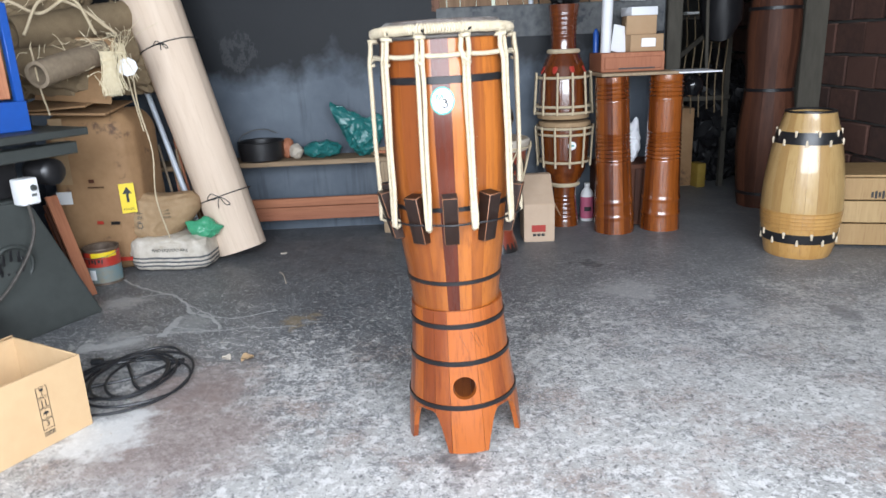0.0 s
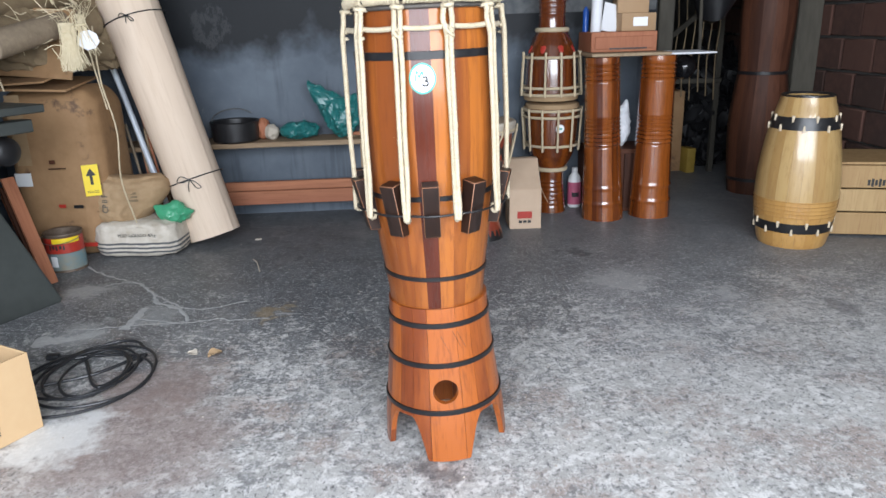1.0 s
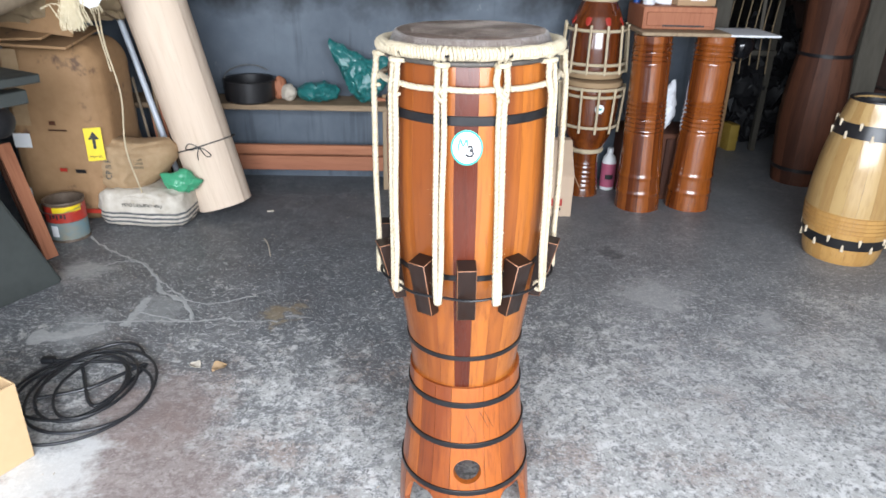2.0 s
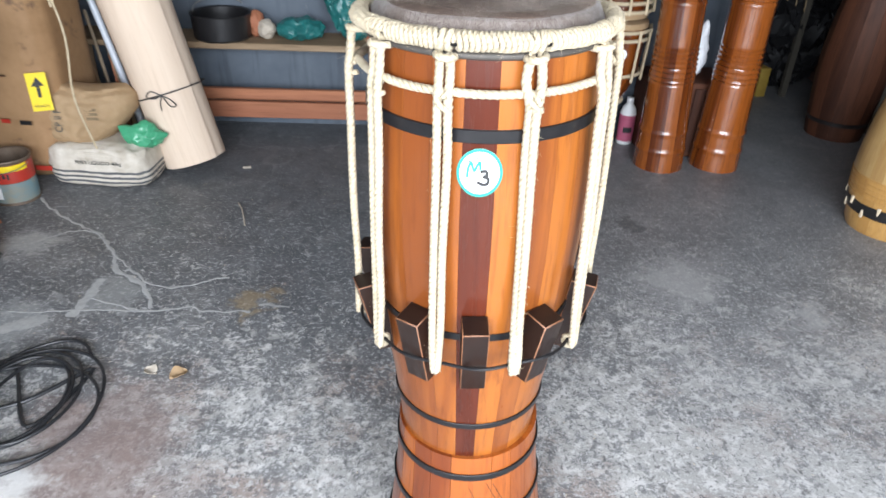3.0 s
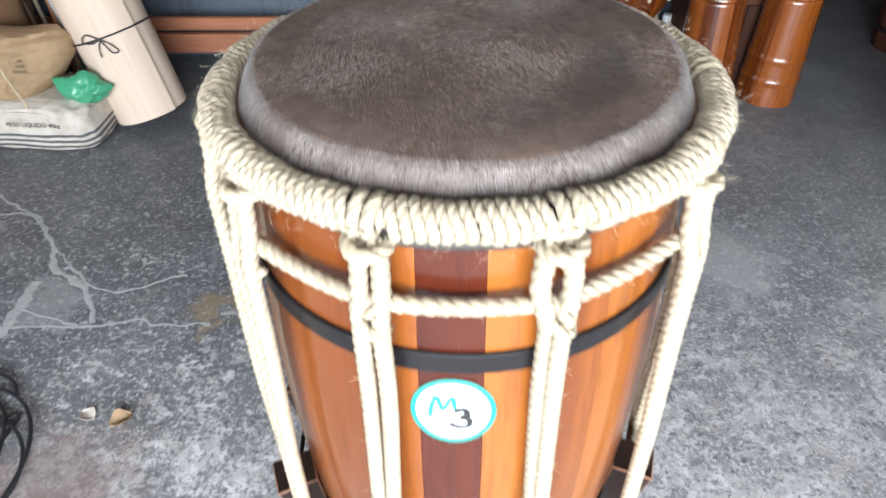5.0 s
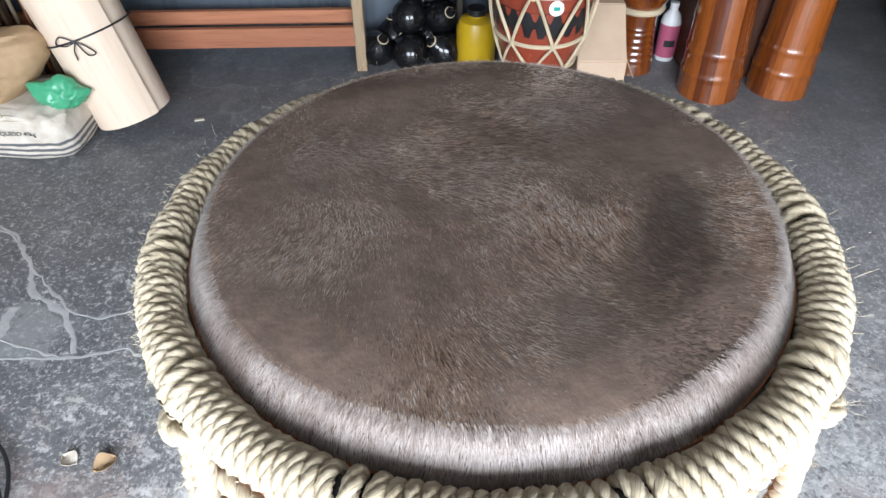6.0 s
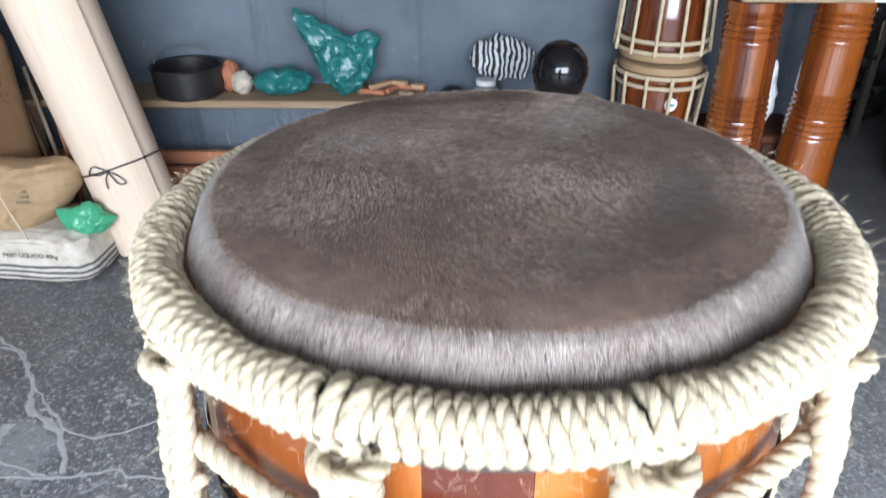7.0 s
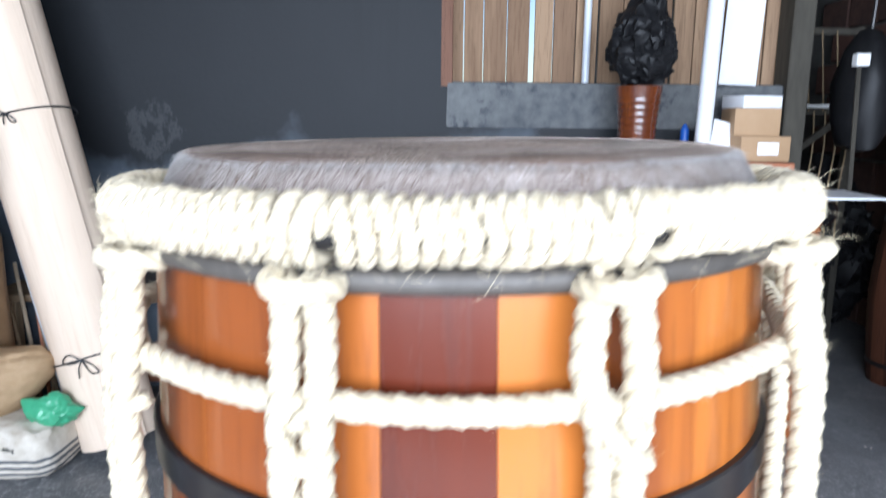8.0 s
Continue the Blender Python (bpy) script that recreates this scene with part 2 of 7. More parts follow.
def floor_paint():
    """Concrete with worn dark paint: pale scuffed ground towards the door, dark slate to the back, cracks and spills."""
    m, t, p = nodes_of("worn_concrete_floor")
    v = coords(t)
    sep = t.nodes.new("ShaderNodeSeparateXYZ")
    t.links.new(v, sep.inputs[0])
    x, y = sep.outputs[0], sep.outputs[1]
    broad, mid, fine = noise_tex(t, v, 1.3, 4, 0.6), noise_tex(t, v, 7, 5, 0.7, 0.4), noise_tex(t, v, 34, 5, 0.7, 0.3)
    speck = noise_tex(t, v, 120, 3, 0.7)
    worn = noise_tex(t, v, 9, 10, 0.74, 0.15)
    edge = maths(t, 'ADD', y, maths(t, 'MULTIPLY', maths(t, 'SUBTRACT', broad, 0.5), 1.8))
    side = maths(t, 'ADD', x, maths(t, 'MULTIPLY', maths(t, 'SUBTRACT', broad, 0.5), 1.2))
    # bare concrete: pale, scrubbed white in places, with rusty brown stains
    bare = mixc(t, ramp(t, noise_tex(t, v, 2.3, 4, 0.6), 0.36, 0.64), (0.305, 0.299, 0.289), (0.435, 0.428, 0.413))
    bare = mixc(t, maths(t, 'MULTIPLY', ramp(t, noise_tex(t, v, 24, 10, 0.74, 0.2), 0.52, 0.55), 0.65), bare, (0.69, 0.68, 0.665))
    bare = mixc(t, maths(t, 'MULTIPLY', ramp(t, noise_tex(t, v, 2.6, 8, 0.72), 0.50, 0.60), 0.65), bare, (0.27, 0.195, 0.165))
    # worn dark paint in ragged islands, thicker towards the back
    paint = mixc(t, ramp(t, mid, 0.35, 0.7), (0.062, 0.068, 0.077), (0.124, 0.132, 0.144))
    paint = mixc(t, maths(t, 'MULTIPLY', ramp(t, noise_tex(t, v, 4.5, 6, 0.7), 0.54, 0.64), 0.5), paint, (0.19, 0.19, 0.19))
    isle = maths(t, 'ADD', maths(t, 'MULTIPLY', noise_tex(t, v, 7.5, 12, 0.74, 0.3), 0.36),
                 maths(t, 'ADD', maths(t, 'MULTIPLY', noise_tex(t, v, 26, 10, 0.74, 0.2), 0.40), maths(t, 'MULTIPLY', noise_tex(t, v, 80, 7, 0.72), 0.24)))
    thick = maths(t, 'ADD', maths(t, 'MULTIPLY', ramp(t, edge, 1.1, 2.5), 0.052), maths(t, 'MULTIPLY', ramp(t, edge, 2.5, 3.8), 0.13))
    thick = maths(t, 'ADD', thick, maths(t, 'SUBTRACT', 0.0, maths(t, 'MULTIPLY', ramp(t, side, 0.1, 0.9), 0.026)))
    isle = maths(t, 'ADD', isle, maths(t, 'SUBTRACT', thick, 0.050))
    col = mixc(t, maths(t, 'MULTIPLY', ramp(t, isle, 0.491, 0.509), maths(t, 'ADD', 0.52, maths(t, 'MULTIPLY', ramp(t, edge, 1.8, 3.0), 0.40))), bare, paint)
    # the trodden way to the passage is rubbed smooth
    smooth = mixc(t, ramp(t, noise_tex(t, v, 2.8, 6, 0.65), 0.35, 0.65), (0.19, 0.193, 0.197), (0.42, 0.421, 0.422))
    smooth = mixc(t, maths(t, 'MULTIPLY', ramp(t, worn, 0.53, 0.59), 0.5), smooth, (0.50, 0.50, 0.50))
    smooth = mixc(t, maths(t, 'MULTIPLY', ramp(t, noise_tex(t, v, 30, 9, 0.74), 0.54, 0.58), 0.5), smooth, (0.10, 0.10, 0.105))
    smooth = mixc(t, maths(t, 'MULTIPLY', ramp(t, edge, 2.7, 3.9), 0.62), smooth, (0.125, 0.130, 0.138))
    col = mixc(t, maths(t, 'MULTIPLY', maths(t, 'MULTIPLY', ramp(t, side, 0.25, 0.9), ramp(t, edge, 1.7, 2.8)), 0.50), col, smooth)
    vor = t.nodes.new("ShaderNodeTexVoronoi")
    vor.feature = 'DISTANCE_TO_EDGE'
    vor.inputs["Scale"].default_value = 1.55
    warp = t.nodes.new("ShaderNodeVectorMath")
    warp.operation = 'ADD'
    wn = t.nodes.new("ShaderNodeTexNoise")
    wn.inputs["Scale"].default_value, wn.inputs["Detail"].default_value = 5, 5
    t.links.new(v, wn.inputs["Vector"])
    ws = t.nodes.new("ShaderNodeVectorMath")
    ws.operation = 'SCALE'
    ws.inputs["Scale"].default_value = 0.28
    t.links.new(wn.outputs["Color"], ws.inputs[0])
    t.links.new(v, warp.inputs[0])
    t.links.new(ws.outputs[0], warp.inputs[1])
    t.links.new(warp.outputs[0], vor.inputs["Vector"])
    crack = maths(t, 'SUBTRACT', 1.0, ramp(t, vor.outputs[0], 0.004, 0.014))
    left = maths(t, 'SUBTRACT', 1.0, ramp(t, side, -0.6, 0.1))
    here = maths(t, 'MULTIPLY', left, ramp(t, mid, 0.4, 0.55))
    col = mixc(t, maths(t, 'MULTIPLY', maths(t, 'MULTIPLY', crack, here), 0.22), col, (0.42, 0.42, 0.41))
    # fine pale and dark chips, fewer to the back
    near = maths(t, 'SUBTRACT', 1.0, ramp(t, edge, 3.0, 4.2))
    few = maths(t, 'ADD', maths(t, 'MULTIPLY', near, 0.66), 0.12)
    col = mixc(t, maths(t, 'MULTIPLY', ramp(t, noise_tex(t, coords(t, (0.9, 1.1, 1)), 34, 10, 0.78, 0.3), 0.565, 0.585), few), col, (0.50, 0.50, 0.495))
    col = mixc(t, maths(t, 'MULTIPLY', ramp(t, noise_tex(t, v, 75, 8, 0.78, 0.3), 0.555, 0.58), few), col, (0.55, 0.55, 0.55))
    col = mixc(t, maths(t, 'MULTIPLY', ramp(t, noise_tex(t, coords(t, (1.1, 0.9, 1)), 52, 9, 0.78, 0.3), 0.555, 0.58), few), col, (0.075, 0.076, 0.08))
    # spills of plaster and paint: centre, reach and tone
    for cx, cy, rr, tone in ((-0.88, 2.02, 0.40, (0.24, 0.175, 0.158)), (-0.90, 2.38, 0.24, (0.24, 0.18, 0.165)), (-1.11, 2.06, 0.19, (0.74, 0.76, 0.75)), (-1.38, 2.84, 0.15, (0.36, 0.37, 0.37)), (-1.567, 3.337, 0.13, (0.42, 0.42, 0.41)),
                             (-1.12, 3.0, 0.13, (0.30, 0.31, 0.31)), (0.95, 3.15, 0.19, (0.40, 0.40, 0.395)), (1.35, 2.95, 0.11, (0.38, 0.38, 0.38)),
                             (-0.62, 2.98, 0.08, (0.30, 0.22, 0.12)), (0.86, 3.62, 0.07, (0.05, 0.052, 0.056)), (1.75, 2.75, 0.11, (0.10, 0.10, 0.11)),
                             (0.03, 1.76, 0.09, (0.06, 0.06, 0.066)), (1.35, 1.72, 0.07, (0.09, 0.09, 0.11))):
        d = t.nodes.new("ShaderNodeVectorMath")
        d.operation = 'DISTANCE'
        t.links.new(v, d.inputs[0])
        d.inputs[1].default_value = (cx, cy, 0)
        dd = maths(t, 'ADD', d.outputs["Value"], maths(t, 'MULTIPLY', maths(t, 'SUBTRACT', worn, 0.5), 0.4))
        dd = maths(t, 'ADD', dd, maths(t, 'MULTIPLY', maths(t, 'SUBTRACT', mid, 0.5), 0.3))
        col = mixc(t, maths(t, 'MULTIPLY', maths(t, 'SUBTRACT', 1.0, ramp(t, dd, rr * 0.5, rr)), 0.62), col, tone)
    col = mixc(t, maths(t, 'MULTIPLY', ramp(t, speck, 0.62, 0.7), 0.6), col, (0.5, 0.5, 0.5))
    t.links.new(col, p.inputs["Base Color"])
    t.links.new(maths(t, 'ADD', maths(t, 'MULTIPLY', fine, 0.35), 0.32), p.inputs["Roughness"])
    bump(t, p, maths(t, 'ADD', fine, speck), 0.35, 0.002)
    return m


BACK = 4.72
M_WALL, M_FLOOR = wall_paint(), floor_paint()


# ---- building helpers ----
def mesh_of(bm, material, smooth=True):
    me = bpy.data.meshes.new("mesh")
    bm.normal_update()
    bm.to_mesh(me)
    bm.free()
    for m in (material if isinstance(material, (list, tuple)) else [material]):
        me.materials.append(m)
    if smooth:
        me.polygons.foreach_set("use_smooth", [True] * len(me.polygons))
        me.set_sharp_from_angle(angle=radians(40))
    return me


def part(name, bm, material, parent, label="", m=None, smooth=True):
    ob = new(name, bm if isinstance(bm, bpy.types.Mesh) else mesh_of(bm, material, smooth))
    ob.parent = parent
    if m is not None:
        ob.matrix_basis = m
    return tagged(ob, label)


def thing(name, at, label, category, group="", kind="", m=None):
    ob = new(name)
    ob.empty_display_size = 0.05
    ob.matrix_basis = m if m is not None else Matrix.Translation(at)
    return tagged(ob, label, category, group, kind)


def whole(name, bm, material, label, category, group="", kind="", m=None, smooth=True):
    ob = new(name, mesh_of(bm, material, smooth))
    if m is not None:
        ob.matrix_basis = m
    return tagged(ob, label, category, group, kind)


def box(size, at=(0, 0, 0), bevel=0.003, bm=None, turn=None, segs=1):
    """A box with worn edges; at is its middle."""
    b = bmesh.new()
    bmesh.ops.create_cube(b, size=1.0)
    bmesh.ops.scale(b, vec=size, verts=b.verts)
    if bevel:
        bmesh.ops.bevel(b, geom=b.edges[:], offset=bevel, segments=segs, affect='EDGES', profile=0.5)
    if turn is not None:
        bmesh.ops.transform(b, matrix=turn, verts=b.verts)
    bmesh.ops.translate(b, vec=at, verts=b.verts)
    return join(bm, b)


def join(bm, b):
    if bm is None:
        return b
    me = bpy.data.meshes.new("tmp")
    b.to_mesh(me)
    b.free()
    bm.from_mesh(me)
    bpy.data.meshes.remove(me)
    return bm


def lathe(profile, segs=32, a0=0.0, a1=2 * math.pi, at=(0, 0, 0), closed=False, bm=None):
    """Turns (radius, height) pairs round z. A closed profile makes a ring with thickness; a part turn is capped."""
    bm = bm or bmesh.new()
    full = abs(a1 - a0) > 6.28
    cols = []
    for i in range(segs if full else segs + 1):
        a = a0 + (a1 - a0) * i / segs
        cols.append([bm.verts.new((at[0] + r * math.sin(a), at[1] - r * math.cos(a), at[2] + z)) for r, z in profile])
    n = len(profile)
    for i in range(segs):
        c, d = cols[i], cols[(i + 1) % len(cols)]
        for k in range(n if closed else n - 1):
            bm.faces.new((c[k], d[k], d[(k + 1) % n], c[(k + 1) % n]))
    if not full and closed:
        bm.faces.new(cols[0])
        bm.faces.new(cols[-1][::-1])
    bmesh.ops.recalc_face_normals(bm, faces=bm.faces)
    return bm


def tube(points, radius, sides=8, bm=None, lobes=0, twist=0.0, closed=False, caps=True):
    """Sweeps a round or twisted, lobed section along points. radius may be a list."""
    bm = bm or bmesh.new()
    pts = [Vector(p) for p in points]
    n = len(pts)
    rings, up, run = [], None, 0.0
    for i, p in enumerate(pts):
        a, b = (pts[i - 1], pts[(i + 1) % n]) if closed else (pts[max(i - 1, 0)], pts[min(i + 1, n - 1)])
        d = (b - a).normalized()
        if up is None:
            up = d.orthogonal().normalized()
        up = (up - d * up.dot(d))
        up = up.normalized() if up.length > 1e-6 else d.orthogonal().normalized()
        side = d.cross(up)
        if i:
            run += (p - pts[i - 1]).length
        r = radius[i] if isinstance(radius, (list, tuple)) else radius
        ring = []
        for k in range(sides):
            t = 2 * math.pi * k / sides
            rr = r * (0.74 + 0.30 * abs(math.cos(lobes * t / 2 + twist * run))) if lobes else r
            ring.append(bm.verts.new(p + rr * (math.cos(t) * up + math.sin(t) * side)))
        rings.append(ring)
    for i in range(n if closed else n - 1):
        a, b = rings[i], rings[(i + 1) % n]
        for k in range(sides):
            bm.faces.new((a[k], a[(k + 1) % sides], b[(k + 1) % sides], b[k]))
    if caps and not closed:
        bm.faces.new(rings[0][::-1])
        bm.faces.new(rings[-1])
    return bm


def smooth_line(points, steps=8):
    """A Catmull-Rom line through the points."""
    p = [Vector(q) for q in points]
    p = [2 * p[0] - p[1]] + p + [2 * p[-1] - p[-2]]
    out = []
    for i in range(1, len(p) - 2):
        for s in range(steps):
            t = s / steps
            out.append(0.5 * (2 * p[i] + (p[i + 1] - p[i - 1]) * t + (2 * p[i - 1] - 5 * p[i] + 4 * p[i + 1] - p[i + 2]) * t * t
                              + (3 * p[i] - p[i - 1] - 3 * p[i + 1] + p[i + 2]) * t ** 3))
    return out + [p[-2]]


def even_line(points, step, closed=False):
    """The same line with points at even steps."""
    p = np.array([tuple(q) for q in points])
    if closed:
        p = np.vstack([p, p[:1]])
    run = np.concatenate([[0], np.cumsum(np.linalg.norm(np.diff(p, axis=0), axis=1))])
    n = max(4, int(run[-1] / step))
    at = np.linspace(0, run[-1], n + 1)
    return np.stack([np.interp(at, run, p[:, k]) for k in range(3)], axis=1)


def laid(points, r, lay=None, step=None, sides=7, closed=False, strands=3, base=None):
    """A rope of separate twisted strands along a line, as a mesh with lengthwise uv; base: (verts, faces, uvs) to add to."""
    lay = lay or r * 5.6
    line = even_line(points, step or lay / 10, closed)
    n = len(line)
    d = np.gradient(line, axis=0)
    if closed:
        d[0] = d[-1] = line[1] - line[-2]
    d /= np.linalg.norm(d, axis=1)[:, None] + 1e-12
    up = np.empty_like(d)
    u = np.array(Vector(d[0]).orthogonal().normalized())
    for i in range(n):
        u = u - d[i] * u.dot(d[i])
        u = u / np.linalg.norm(u)
        up[i] = u
    side = np.cross(d, up)
    run = np.concatenate([[0], np.cumsum(np.linalg.norm(np.diff(line, axis=0), axis=1))])
    rs, rh = r * 0.565, r * 0.415
    verts, faces, uvs = base if base is not None else ([], [], [])
    q = 2 * np.pi * np.arange(sides) / sides
    for k in range(strands):
        ph = 2 * np.pi * (run / lay + k / strands)
        out = np.cos(ph)[:, None] * up + np.sin(ph)[:, None] * side
        tan = -np.sin(ph)[:, None] * up + np.cos(ph)[:, None] * side
        mid = line + out * rh
        slope = np.arctan(2 * np.pi * rh / lay)
        tan = tan * np.cos(slope) - d * np.sin(slope)
        ring = mid[:, None, :] + rs * (np.cos(q)[None, :, None] * out[:, None, :] + 1.12 * np.sin(q)[None, :, None] * tan[:, None, :])
        b = len(verts)
        verts.extend(map(tuple, ring.reshape(-1, 3)))
        for i in range(n - 1):
            for c in range(sides):
                e = (c + 1) % sides
                faces.append((b + i * sides + c, b + i * sides + e, b + (i + 1) * sides + e, b + (i + 1) * sides + c))
                va, vb, ua, ub = q[c] * rs + k * 0.1, (q[c] + q[1]) * rs + k * 0.1, run[i], run[i + 1]
                uvs.extend((ua, va, ua, vb, ub, vb, ub, va))
        if not closed:
            for ends in (0, n - 1):
                faces.append(tuple(b + ends * sides + c for c in range(sides)))
                uvs.extend([run[ends], k * 0.1] * sides)
    return verts, faces, uvs


def laid_mesh(data, material):
    verts, faces, uvs = data
    me = bpy.data.meshes.new("mesh")
    me.from_pydata(verts, [], faces)
    me.uv_layers.new(name="uv").data.foreach_set("uv", uvs)
    me.materials.append(material)
    me.polygons.foreach_set("use_smooth", [True] * len(me.polygons))
    return me


def rope(points, r, bm=None, step=0.003):
    """A laid rope of three strands along a line, for ropes farther off."""
    pts = [Vector(p) for p in points]
    line = [pts[0]]
    for a, b in zip(pts, pts[1:]):
        n = max(1, int((b - a).length / step))
        line += [a.lerp(b, (k + 1) / n) for k in range(n)]
    bm = bm or bmesh.new()
    return tube(line, r * 1.05, 12, bm, lobes=3, twist=1.3 / r)


def round_at(a, r, z):
    return Vector((r * math.sin(a), -r * math.cos(a), z))


def lumpy(bm, amount, scale, seed=0.0):
    for v in bm.verts:
        n = noise.noise_vector(v.co * scale + Vector((seed, seed * 1.7, seed * 0.3)))
        v.co += n * amount
    return bm


# ---- the room ----
whole("floor", box((6.2, 9.1, 0.1), (0.5, 3.55, -0.05), 0), M_FLOOR, "worn grey concrete workshop floor with old dark paint", "floor", kind="structure", smooth=False)
whole("ground", box((60, 40, 0.1), (0, -21.02, -0.07), 0), M_CONCRETE, "grey concrete yard outside the door", "ground", kind="structure", smooth=False)
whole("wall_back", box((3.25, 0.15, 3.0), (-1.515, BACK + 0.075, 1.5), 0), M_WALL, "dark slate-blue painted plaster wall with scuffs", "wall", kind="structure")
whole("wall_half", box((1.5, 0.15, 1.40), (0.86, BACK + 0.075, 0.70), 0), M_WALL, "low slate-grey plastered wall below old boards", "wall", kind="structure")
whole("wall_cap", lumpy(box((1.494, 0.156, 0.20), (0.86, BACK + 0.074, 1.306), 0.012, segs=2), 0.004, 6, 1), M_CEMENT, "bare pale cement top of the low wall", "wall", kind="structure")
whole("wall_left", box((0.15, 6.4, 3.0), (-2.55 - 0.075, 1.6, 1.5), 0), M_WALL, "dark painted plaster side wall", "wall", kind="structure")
whole("wall_far", box((2.3, 0.15, 3.0), (2.50, 8.03, 1.5), 0), M_CONCRETE, "dim bare wall at the end of the passage", "wall", kind="structure")
whole("wall_passage", box((0.12, 3.0, 3.0), (1.46, 6.45, 1.5), 0), M_CONCRETE, "dim bare side wall of the passage", "wall", kind="structure")
whole("ceiling", box((6.4, 9.1, 0.12), (0.5, 3.52, 3.06), 0), M_CEIL, "plain grey ceiling slab", "ceiling", kind="structure")
whole("wall_door", box((6.4, 0.15, 0.36), (0.5, -0.95, 2.82), 0), M_CONCRETE, "concrete lintel over the wide open door", "wall", kind="structure")

# ---- the tall drum in the middle of the floor ----
DX, DY = 0.0624, 2.000
TOP = 1.240


def hoop(parent, z, r, h, name="hoop", material=None, label=""):
    t = 0.0022
    prof = [(r - t, z - h / 2), (r + t * 0.6, z - h / 2), (r + t, z - h / 2 + 0.001), (r + t, z + h / 2 - 0.001), (r + t * 0.6, z + h / 2), (r - t, z + h / 2)]
    return part(name, lathe(prof, 64, closed=True), material or M_HOOP, parent, label)


def at_z(profile, z):
    zs = [p[1] for p in profile]
    return float(np.interp(z, zs, [p[0] for p in profile]))


SHELL = [(0.124, 0.36), (0.1305, 0.45), (0.1415, 0.55), (0.1540, 0.64), (0.1645, 0.72), (0.1725, 0.80), (0.1780, 0.88), (0.1800, 0.96), (0.1790, 1.04),
         (0.1755, 1.12), (0.1705, 1.22)]


